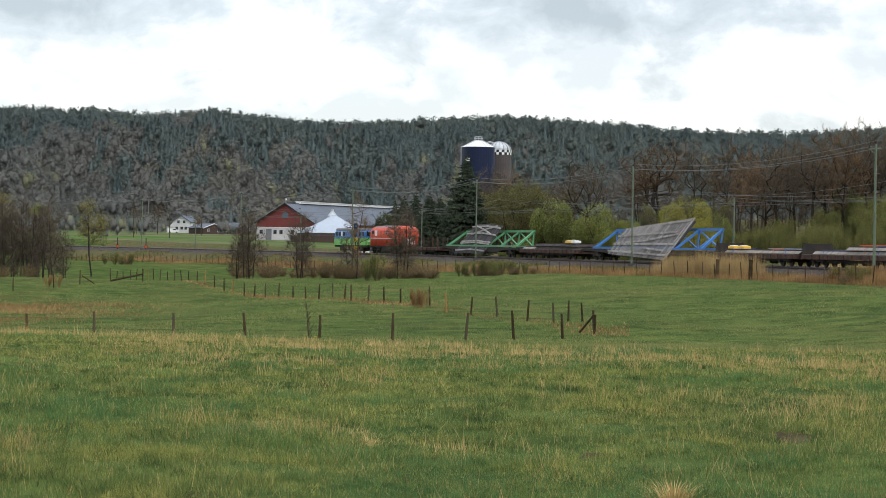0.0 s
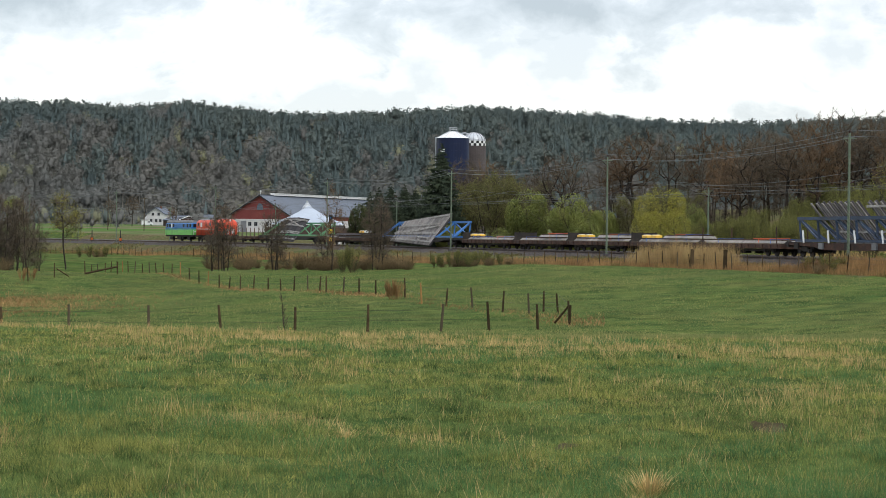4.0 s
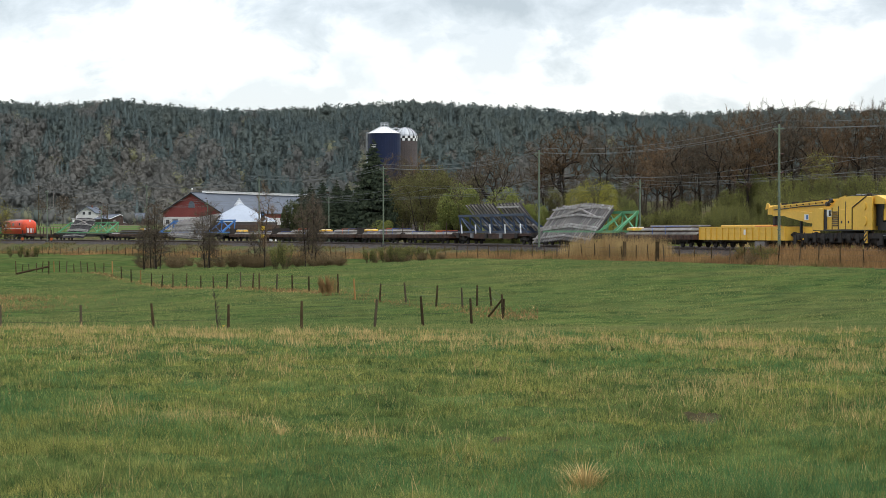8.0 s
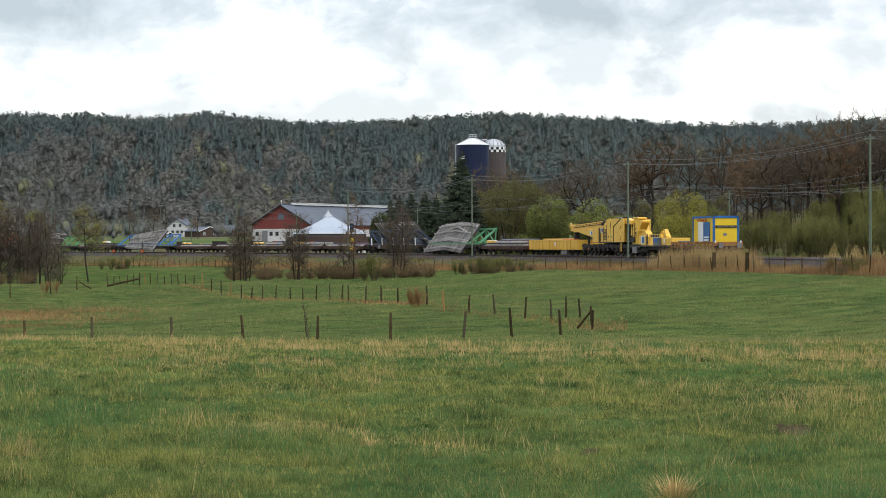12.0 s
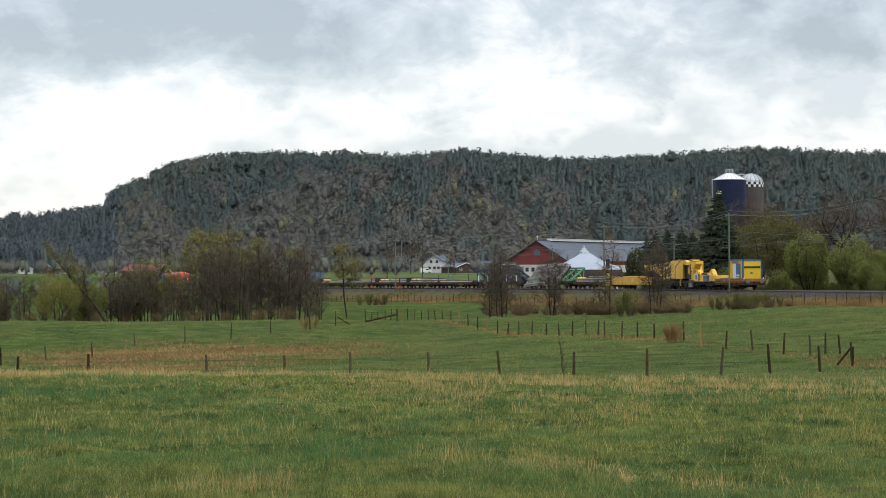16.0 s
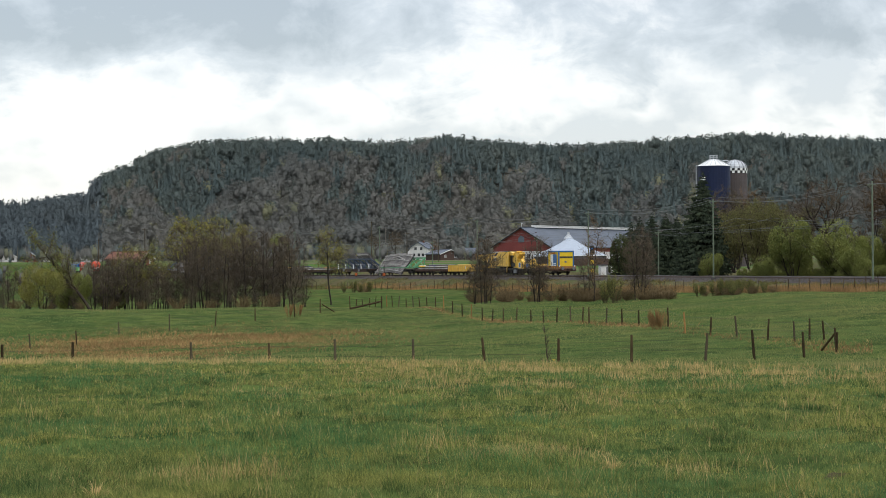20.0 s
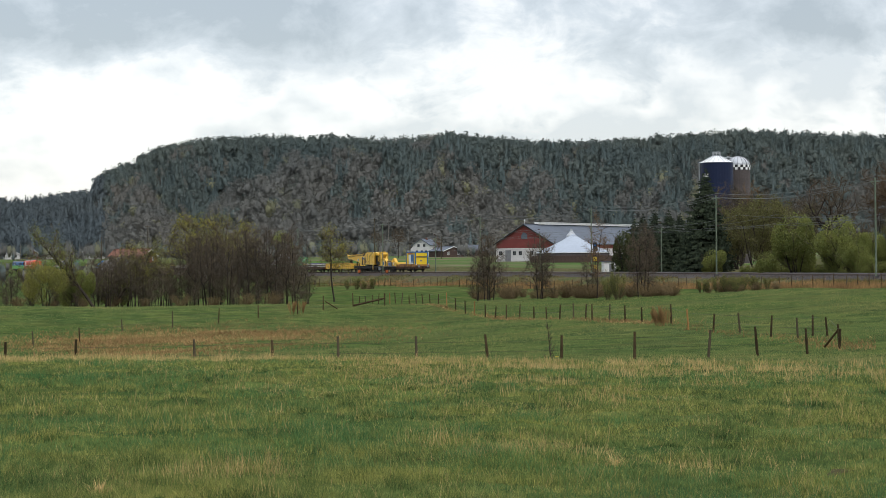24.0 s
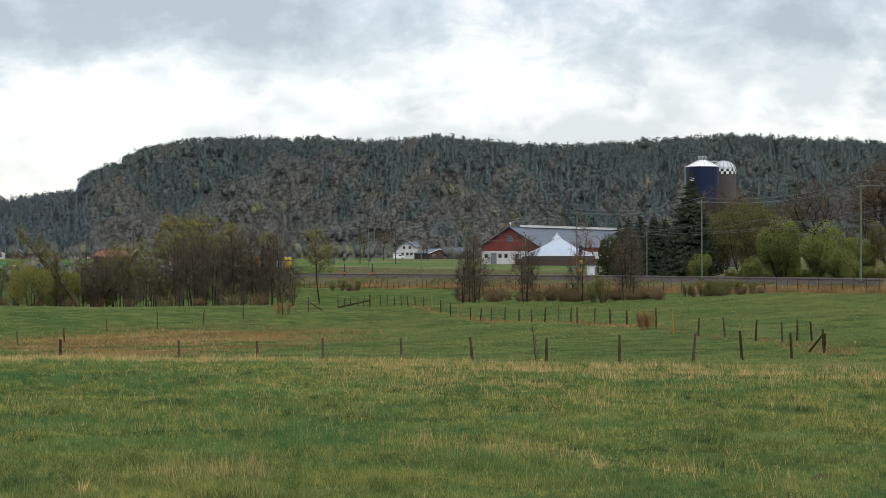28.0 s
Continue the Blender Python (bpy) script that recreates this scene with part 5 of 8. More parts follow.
def office_container(front, back):
    """Yellow site office with blue edges; it rides on the last wagon."""
    ob, L = unit("site_office_container", "yellow site office container with blue edges and white shutter", "container", front, back)
    Hc, W, z0 = 2.64, 2.44, 1.04
    part("wall_shell", Build().box((0, 0, z0 + Hc / 2), (L - 0.1, W - 0.1, Hc - 0.06)), YELLOWC, ob)
    ribs = Build().box((0, 0, 0), (0.1, 0.016, Hc - 0.3)).mesh("rib", YELLOWC)
    for k in range(int(L / 0.22)):
        for sy in (-1, 1):
            part("wall_rib", ribs, None, ob, at=pose(-L / 2 + 0.25 + k * 0.22, sy * (W / 2 - 0.046), z0 + Hc / 2))
    ribe = Build().box((0, 0, 0), (0.016, 0.1, Hc - 0.3)).mesh("rib", YELLOWC)
    for k in range(10):
        part("wall_rib", ribe, None, ob, at=pose(-L / 2 + 0.045, -1.0 + k * 0.22, z0 + Hc / 2))
    for sx in (-1, 1):
        for sy in (-1, 1):
            part("corner_post", Build().box((sx * (L / 2 - 0.08), sy * (W / 2 - 0.08), z0 + Hc / 2), (0.18, 0.18, Hc)), BLUEC, ob, "blue corner post")
    top = Build()
    for sy in (-1, 1):
        top.box((0, sy * (W / 2 - 0.06), z0 + Hc - 0.08), (L, 0.14, 0.2))
    for sx in (-1, 1):
        top.box((sx * (L / 2 - 0.06), 0, z0 + Hc - 0.08), (0.14, W, 0.2))
    part("roof_frame", top, BLUEC, ob, "blue roof edge")
    part("roof", Build().box((0, 0, z0 + Hc), (L - 0.2, W - 0.2, 0.05)), GREYP, ob)
    part("window_shutter", Build().box((0.45, W / 2 + 0.01, z0 + 1.25), (1.2, 0.06, 1.75)), WHITEP, ob, "white shutter")
    part("advert_board", Build().box((-0.95, W / 2 + 0.01, z0 + 1.25), (1.5, 0.05, 1.75)), BLUEC, ob, "blue advert board with pale bars")
    for k, (z, w) in enumerate(((0.75, 1.2), (0.5, 1.2))):
        part("advert_bar", Build().box((-0.95, W / 2 + 0.045, z0 + z), (w, 0.02, 0.14)), WHITEP, ob)
    scr = Build()
    rng = random.Random(5)
    for k in range(8):
        x = 1.3 - k * 0.3
        scr.beam((x, W / 2 + 0.02, z0 + 2.2 + rng.uniform(-.06, .06)), (x - rng.uniform(.1, .3), W / 2 + 0.02, z0 + 2.38 + rng.uniform(-.1, .1)), 0.03, 0.06)
        scr.beam((x, W / 2 + 0.02, z0 + 2.35), (x - 0.12, W / 2 + 0.02, z0 + 2.16), 0.03, 0.05)
    part("graffiti_strokes", scr, STRAPR, ob, "red scrawled strokes")
    part("sign_strip", Build().box((-L / 2 + 0.01, 0, z0 + 1.7), (0.06, 2.0, 0.2)), BLACKP, ob, "dark sign strip")
    for k in range(3):
        part("sign_bar", Build().box((-L / 2 - 0.025, -0.6 + k * 0.6, z0 + 1.7), (0.02, 0.5, 0.06)), GREYP, ob)
    part("vent_plate", Build().box((-L / 2 + 0.02, 0.1, z0 + 1.0), (0.05, 0.3, 0.25)), GREYP, ob)


build_train()
yellow_wagon(54.6, 36.6)
crane(36.2, 10.5)
last_wagon(10.3, -1.7)
office_container(4.5, -0.7)

# ---- farm, houses and small things by the line ----
# barn red and roof grey are paled for the haze over the farm
BRICKRED = surface("falu_red_boards", (0.19, 0.052, 0.046), (0.16, 0.042, 0.038), 0.3, 0.9, fine=0.15)
PLASTER = surface("white_plaster", (0.60, 0.585, 0.57), (0.50, 0.485, 0.47), 0.4, 0.9, fine=0.08)
SLATE = surface("dark_grey_roof_sheet", (0.10, 0.117, 0.145), (0.085, 0.098, 0.12), 0.25, 0.6, fine=0.12)
TILE = surface("red_roof_tile", (0.19, 0.085, 0.058), (0.14, 0.066, 0.048), 0.6, 0.9, fine=0.2)
BROWNWOOD = surface("brown_wood_fence", (0.085, 0.055, 0.045), (0.06, 0.04, 0.034), 0.5, 0.9, fine=0.25)
TENT = surface("white_cover_sheet", (0.38, 0.425, 0.485), (0.33, 0.37, 0.43), 0.1, 0.5, fine=0.06)
SILOBLUE = surface("dark_blue_enamel", (0.008, 0.016, 0.055), (0.007, 0.012, 0.038), 0.2, 0.45, fine=0.1)
SILOGREY = surface("weathered_silo_staves", (0.10, 0.085, 0.085), (0.075, 0.062, 0.06), 0.3, 0.8, fine=0.2)
ALU = surface("bright_sheet_metal", (0.47, 0.49, 0.51), (0.36, 0.37, 0.385), 0.4, 0.45, 0.3, fine=0.1)
SIGNO = surface("orange_sign", (0.42, 0.11, 0.03), (0.36, 0.09, 0.03), 1.0, 0.5, fine=0.05)
SIGNY = surface("yellow_sign", (0.75, 0.50, 0.04), None, 1.0, 0.5, fine=0.05)


def gable_house(name, label, at, W, L, eave, ridge, wall, roof, category="house", trim=None, wall2=None, split=0.0):
    """A house with its gable on -y: walls, two roof slopes with thickness, windows added by the caller."""
    ob = thing(name, label, category, at=at)
    if wall2:
        part("lower_wall", Build().box((0, L / 2, split / 2), (W, L, split)), wall2, ob)
    part("wall", Build().extrude([(-W / 2, split), (W / 2, split), (W / 2, eave), (0, ridge), (-W / 2, eave)], 0, L, "y"), wall, ob)
    for sx in (-1, 1):
        o = 0.5
        ex, ez = sx * (W / 2 + o), eave - o * (ridge - eave) / (W / 2)
        b = Build()
        b.extrude([(ex, ez), (0, ridge), (0, ridge + 0.22), (ex, ez + 0.22)], -0.5, L + 0.5, "y")
        part("roof_slope", b, roof, ob)
        if trim:
            part("barge_board", Build().beam((ex, -0.52, ez + 0.02), (0, -0.52, ridge + 0.02), 0.06, 0.28), trim, ob)
    part("ridge_cap", Build().box((0, L / 2, ridge + 0.25), (0.5, L + 1, 0.12)), roof, ob)
    return ob


def windows(ob, places, size, y=-0.02, frame=WHITEP):
    """Windows on the -y gable: frame, pane and a cross bar each."""
    w, h = size
    for x, z in places:
        f = part("window", Build().box((x, y, z), (w + 0.2, 0.08, h + 0.2)), frame, ob)
        part("pane", Build().box((x, y - 0.05, z), (w, 0.04, h)), GLASS, f)
        part("glazing_bar", Build().box((x, y - 0.08, z), (0.06, 0.03, h)).box((x, y - 0.08, z), (w, 0.03, 0.06)), frame, f)


def build_farm():
    a = spot(-6.55, 600)
    turn = -22
    barn = gable_house("barn", "red barn with a white plastered base and long dark grey roof", pose(*a, 0, 0, turn), 17.2, 74, 4.7, 9.7, BRICKRED, SLATE, "barn", BLACKP, PLASTER, 3.4)
    part("ridge_vent", Build().box((0, 40, 10.15), (1.3, 66, 0.5)).box((0, 40, 10.45), (1.7, 66, 0.1)), WHITEP, barn, "white ridge ventilator")
    windows(barn, ((-7.2, 2.2), (-3.0, 2.2), (-1.2, 2.2), (2.2, 2.2), (4.4, 2.2), (6.6, 2.2)), (0.8, 0.9), frame=GREYP)
    part("barn_door", Build().box((-4.9, -0.05, 1.5), (1.7, 0.12, 3.0)), GREYP, barn, "grey sliding door")
    arch = Build()
    arch.extrude([(0.9 * math.cos(math.pi * k / 10), 6.6 + 1.0 * math.sin(math.pi * k / 10)) for k in range(11)] + [(-0.9, 5.9), (0.9, 5.9)], -0.1, 0.0, "y")
    part("loft_window", arch, SLATE, barn, "arched loft window")
    part("gable_band", Build().box((0, -0.04, 3.42), (17.2, 0.1, 0.12)), WHITEP, barn)
    part("vane", Build().rod((0, 0.2, 9.8), (0, 0.2, 10.9), 0.05).rod((0, 0.2, 10.7), (0, 0.2, 11.1), 0.2, None, 8), WHITEP, barn)
    # covered slurry tank
    c = spot(-5.32, 545)
    tank = thing("covered_tank", "round tank with a white conical cover and dark wooden fence", "tank", at=pose(*c))
    R, n = 8.9, 40
    cone = Build()
    rings = ((R, 2.3), (R * 0.98, 2.5), (R * 0.6, 3.9), (R * 0.3, 5.25), (R * 0.1, 6.35), (0.12, 6.8))
    v = [(r * math.cos(6.2832 * k / n), r * math.sin(6.2832 * k / n), z) for r, z in rings for k in range(n)]
    cone.add(v, [(i * n + k, i * n + (k + 1) % n, (i + 1) * n + (k + 1) % n, (i + 1) * n + k) for i in range(len(rings) - 1) for k in range(n)])
    part("cover", smooth(cone.mesh("cover", TENT)), None, tank, "white sheet cover")
    part("tank_wall", Build().rod((0, 0, -0.3), (0, 0, 2.4), R - 0.15, None, n), SILOGREY, tank)
    part("rim_band", Build().rod((0, 0, 2.2), (0, 0, 2.36), R + 0.05, None, n), WHITEP, tank)
    fence = thing("board_fence", "dark brown board fence round the tank", "fence", at=pose(*c))
    bd = Build().box((0, 0, 0.6), (0.9, 0.05, 1.9)).mesh("board", BROWNWOOD)
    for k in range(44):
        t = math.pi * (0.92 + 1.16 * k / 43)
        part("board", bd, None, fence, at=pose((R + 1.5) * math.cos(t), (R + 1.5) * math.sin(t), 0, 0, 0, math.degrees(t) + 90))
    # feed silo with a cone hat, behind the tank
    e = spot(-5.36, 600)
    feed = thing("feed_silo", "small silver feed silo with a ridged conical hat", "silo", at=pose(*e))
    part("cylinder", Build().rod((0, 0, 0), (0, 0, 6.7), 1.2, None, 18), ALU, feed)
    part("hat", Build().rod((0, 0, 6.7), (0, 0, 7.9), 1.35, 0.35, 18), ALU, feed)
    part("skirt", Build().rod((0, 0, 6.0), (0, 0, 6.45), 1.5, 1.25, 18), ALU, feed)
    part("vent_cap", Build().rod((0, 0, 7.9), (0, 0, 8.5), 0.35, 0.28, 12), ALU, feed)
    # tall tower silos
    p = spot(-1.69, 450)
    silo = thing("tower_silo", "tall dark blue tower silo with a white conical roof and railing", "silo", at=pose(*p))
    R, top = 3.25, 20.0
    part("shell", Build().rod((0, 0, 0), (0, 0, top), R, None, 36), SILOBLUE, silo)
    for z in np.arange(1.5, top, 1.45):
        part("ring_seam", Build().rod((0, 0, z), (0, 0, z + 0.08), R + 0.03, None, 36), SILOBLUE, silo)
    roof = Build().rod((0, 0, top), (0, 0, top + 1.35), R + 0.12, 0.8, 36)
    part("roof", roof, WHITEP, silo, "white sheet roof")
    for k in range(18):
        t = 6.2832 * k / 18
        part("roof_rib", Build().beam((R * math.cos(t), R * math.sin(t), top + 0.1), (0.8 * math.cos(t), 0.8 * math.sin(t), top + 1.4), 0.08, 0.06), ALU, silo)
    rail = Build()
    for k in range(8):
        t = 6.2832 * k / 8
        rail.rod((0.8 * math.cos(t), 0.8 * math.sin(t), top + 1.3), (0.8 * math.cos(t), 0.8 * math.sin(t), top + 2.1), 0.04)
        u = 6.2832 * (k + 1) / 8
        for z in (1.75, 2.1):
            rail.rod((0.8 * math.cos(t), 0.8 * math.sin(t), top + z), (0.8 * math.cos(u), 0.8 * math.sin(u), top + z), 0.04)
    part("top_railing", rail, ALU, silo)
    lab = Build()
    for z, w in ((17.7, 0.8), (17.3, 1.3), (16.9, 0.9)):
        lab.box((-1.9, -R * 0.8, z), (w, 0.5, 0.2))
    part("maker_bars", lab, WHITEP, silo, "unreadable white lettering bars")
    part("ladder_pipe", Build().rod((-R - 0.15, -0.4, 0), (-R - 0.15, -0.4, top + 0.2), 0.14, None, 8), ALU, silo)
    q = spot(-1.16, 458)
    silo2 = thing("domed_silo", "grey tower silo with a ribbed white dome and checkered band", "silo", at=pose(*q))
    R, top = 2.45, 19.1
    part("shell", Build().rod((0, 0, 0), (0, 0, top), R, None, 32), SILOGREY, silo2)
    dome = Build()
    n = 32
    rr = [(R * math.cos(math.pi / 2 * i / 6), top + 0.5 + 1.9 * math.sin(math.pi / 2 * i / 6)) for i in range(6)] + [(0.1, top + 2.4)]
    dome.add([(r * math.cos(6.2832 * k / n), r * math.sin(6.2832 * k / n), z) for r, z in rr for k in range(n)], [(i * n + k, i * n + (k + 1) % n, (i + 1) * n + (k + 1) % n, (i + 1) * n + k) for i in range(6) for k in range(n)])
    part("dome", dome, ALU, silo2, "white ribbed dome")
    for k in range(16):
        t = 6.2832 * k / 16
        b = Build()
        for (r0, z0), (r1, z1) in zip(rr, rr[1:]):
            b.beam((r0 * 1.02 * math.cos(t), r0 * 1.02 * math.sin(t), z0), (r1 * 1.02 * math.cos(t), r1 * 1.02 * math.sin(t), z1), 0.07, 0.07)
        part("dome_rib", b, GREYP, silo2)
    for row in range(2):
        for k in range(28):
            t = 6.2832 * (k + 0.5) / 28
            part("check_plate", Build().box((R * math.cos(t), R * math.sin(t), top + 0.38 - 0.5 * row), (0.06, 0.52, 0.5), Matrix.Rotation(t, 3, "Z")), WHITEP if (k + row) % 2 else BLACKP, silo2)
    pipe = Build().rod((-R - 0.35, -0.6, 0), (-R - 0.35, -0.6, top + 1.5), 0.16, None, 8)
    pts = [(-R - 0.35 + 0.9 * (1 - math.cos(t)), -0.6, top + 1.5 + 0.7 * math.sin(t)) for t in np.linspace(0, 2.4, 7)]
    for u, w in zip(pts, pts[1:]):
        pipe.rod(u, w, 0.16, None, 8)
    part("filling_pipe", pipe, ALU, silo2, "bent white filling pipe")


def build_houses():
    a = spot(-9.16, 1040)
    h = gable_house("farmhouse", "white two-storey farmhouse with a dark roof", pose(*a, 0, 0, -12), 8.6, 11, 5.3, 8.0, PLASTER, SLATE, trim=SLATE)
    windows(h, ((-1.4, 5.1), (1.4, 5.1), (-2.2, 2.2), (0.2, 2.2), (2.2, 2.2)), (1.0, 1.1), frame=GREYP)
    part("porch", Build().box((-5.4, 1.5, 1.3), (3.0, 4, 2.6)).box((-5.4, 1.5, 2.7), (3.4, 4.4, 0.2)), PLASTER, h)
    part("wing", Build().extrude([(-6.9, 0), (-4.3, 0), (-4.3, 3.6), (-5.6, 4.8), (-6.9, 3.6)], 4, 9, "y"), PLASTER, h)
    part("chimney", Build().box((0.6, 5, 8.0), (0.7, 0.7, 1.6)), TILE, h)
    van = thing("parked_van", "white van parked below the farmhouse", "van", at=pose(*spot(-9.36, 1000), 0, 0, 5))
    part("body", Build().extrude([(-2.4, 0.4), (2.3, 0.4), (2.3, 1.2), (1.5, 1.4), (0.9, 2.1), (-2.4, 2.1)], -0.9, 0.9, "y"), WHITEP, van)
    part("side_window", Build().box((0.6, -0.92, 1.6), (1.2, 0.04, 0.5)), GLASS, van)
    for x in (-1.5, 1.5):
        for y in (-0.85, 0.85):
            part("wheel", Build().rod((x, y - 0.1, 0.33), (x, y + 0.1, 0.33), 0.33, None, 12), BLACKP, van)
    for az, d, W, L, e, r, wall, roof, label, turn in (
            (-8.35, 960, 10, 12, 2.6, 4.4, BROWNWOOD, SLATE, "low brown barn among bare trees", 40),
            (-8.1, 1000, 8, 12, 2.8, 5.0, BROWNWOOD, SLATE, "brown shed with a steep roof", -30),
            (-16.0, 690, 7.5, 12, 2.0, 4.0, BRICKRED, TILE, "low brick house with a dull red tiled roof", 75),
            (-18.45, 1090, 5, 8, 3.0, 5.4, PLASTER, SLATE, "white house with a steep gable", 10),
            (-19.4, 1095, 7, 9, 2.4, 4.2, PLASTER, SLATE, "low white house behind the willows", 25),
            (-17.6, 1095, 6, 9, 2.4, 4.2, PLASTER, SLATE, "long white house under the hill", -35),
            (-18.9, 1090, 6, 9, 2.6, 4.6, BRICKRED, SLATE, "small red cottage with white trim", 15),
            (-13.2, 1090, 8, 12, 3.0, 5.2, PLASTER, SLATE, "pale house behind the alders", 20)):
        p = spot(az, d)
        o = gable_house("house", label, pose(*p, 0, 0, turn), W, L, e, r, wall, roof, trim=WHITEP)
        windows(o, ((-W * 0.25, e * 0.6), (W * 0.25, e * 0.6)), (1.0, 1.1))
    for az, d, w, hh, m, label in ((-4.42, 352, 1.9, 1.9, WHITEP, "white trackside relay hut"), (-3.42, 340, 2.2, 2.0, ALU, "grey trackside equipment hut")):
        p = spot(az, d)
        o = thing("relay_hut", label, "hut", at=pose(*p, 0, 0, 20))
        part("cabin", Build().box((0, 0, hh / 2), (w, 1.6, hh)), m, o)
        part("roof", Build().box((0, 0, hh + 0.06), (w + 0.3, 1.9, 0.12)), SLATE, o)
        part("door", Build().box((0.2, -0.82, hh * 0.46), (0.7, 0.06, hh * 0.8)), GREYP, o)


def trackside():
    """Signs and a level crossing by the line."""
    for s, off, m, hh, label in ((158, -3.6, SIGNY, 4.6, "yellow track sign on a dark post"), (152, 8.6, SIGNO, 5.5, "orange-topped signal post beyond the tracks"),
                                 (283, -3.4, SIGNO, 2.2, "orange level crossing board"), (266, -3.4, SIGNO, 2.2, "orange level crossing board on a short post")):
        x, y, h = along(s, off)
        o = thing("track_sign", label, "sign", at=pose(x, y, RAIL_Z - 0.4, 0, 0, 0))
        part("post", Build().rod((0, 0, 0), (0, 0, hh), 0.09, None, 8), UNDER, o)
        part("board", Build().box((0, -0.12, hh * 0.25), (0.5, 0.05, 0.5)), m, o)
        part("board_edge", Build().box((0, -0.09, hh * 0.25), (0.6, 0.04, 0.6)), BLACKP, o)
        if hh > 3:
            part("signal_head", Build().bevel_box((0, -0.1, hh - 0.6), (0.55, 0.3, 1.3), 0.1), BLACKP, o)
            part("signal_lens", Build().rod((0, -0.26, hh - 0.4), (0, -0.33, hh - 0.4), 0.12, None, 12), BLUEC if off < 0 else SIGNO, o)
            part("lower_plate", Build().box((0, -0.12, hh * 0.5), (0.5, 0.05, 0.6)), m, o)
    # far telegraph poles on the fields and slender poles near the houses
    for az, d, hh in ((-16.55, 640, 9), (-16.05, 660, 11), (-10.35, 620, 12), (-9.45, 610, 9), (-17.2, 700, 8), (-8.65, 800, 8), (-18.6, 600, 8)):
        p = spot(az, d)
        o = thing("utility_pole", "slender grey utility pole with a cross arm", "pole", group="utility poles", at=pose(*p))
        part("pole", Build().rod((0, 0, 0), (0, 0, hh), 0.14, 0.09, 8), POSTGREY, o)
        part("cross_arm", Build().beam((-0.9, 0, hh - 0.4), (0.9, 0, hh - 0.4), 0.1, 0.1), POSTGREY, o)


build_farm()
build_houses()
trackside()

# ---- fences of the meadow and along the line ----
POSTS = []
rngf = random.Random(8)
for k in range(4):
    b = Build()
    lean = [rngf.uniform(-0.03, 0.03), rngf.uniform(-0.03, 0.03)]
    b.rod((0, 0, -0.2), (lean[0] * 0.6, lean[1] * 0.6, 0.65), 0.06, 0.056, 7).rod((lean[0] * 0.6, lean[1] * 0.6, 0.65), (lean[0], lean[1], 1.2), 0.056, 0.045, 7)
    POSTS.append(b)
POST_MESH = {(k, i): b.mesh("post", m) for k, b in enumerate(POSTS) for i, m in enumerate((POSTWOOD, POSTNEW, POSTGREY))}


def fence_line(label, places, tones="0", wires=(0.55, 1.0), sizes=(0.9, 1.1), group="", thick=1.0):
    f = thing("wire_fence", label, "fence", group=group)
    tops = []
    for i, p in enumerate(places):
        sc = rngf.uniform(*sizes)
        m = pose(p.x, p.y, p.z, rngf.uniform(-4, 4), rngf.uniform(-5, 5), rngf.uniform(0, 360)) @ Matrix.Diagonal((thick, thick, sc, 1))
        part("post", POST_MESH[(rngf.randrange(4), int(tones[i % len(tones)]))], None, f, at=m)
        tops.append(p)
    for z in wires:
        for a, b in zip(tops, tops[1:]):
            if (a - b).length < 30:
                mid = (a + b) / 2 + Vector((0, 0, z - 0.03))
                part("wire", Build().rod(a + Vector((0, 0, z)), mid, 0.006, None, 3, cap=False).rod(mid, b + Vector((0, 0, z)), 0.006, None, 3, cap=False), FWIRE, f)
    return f


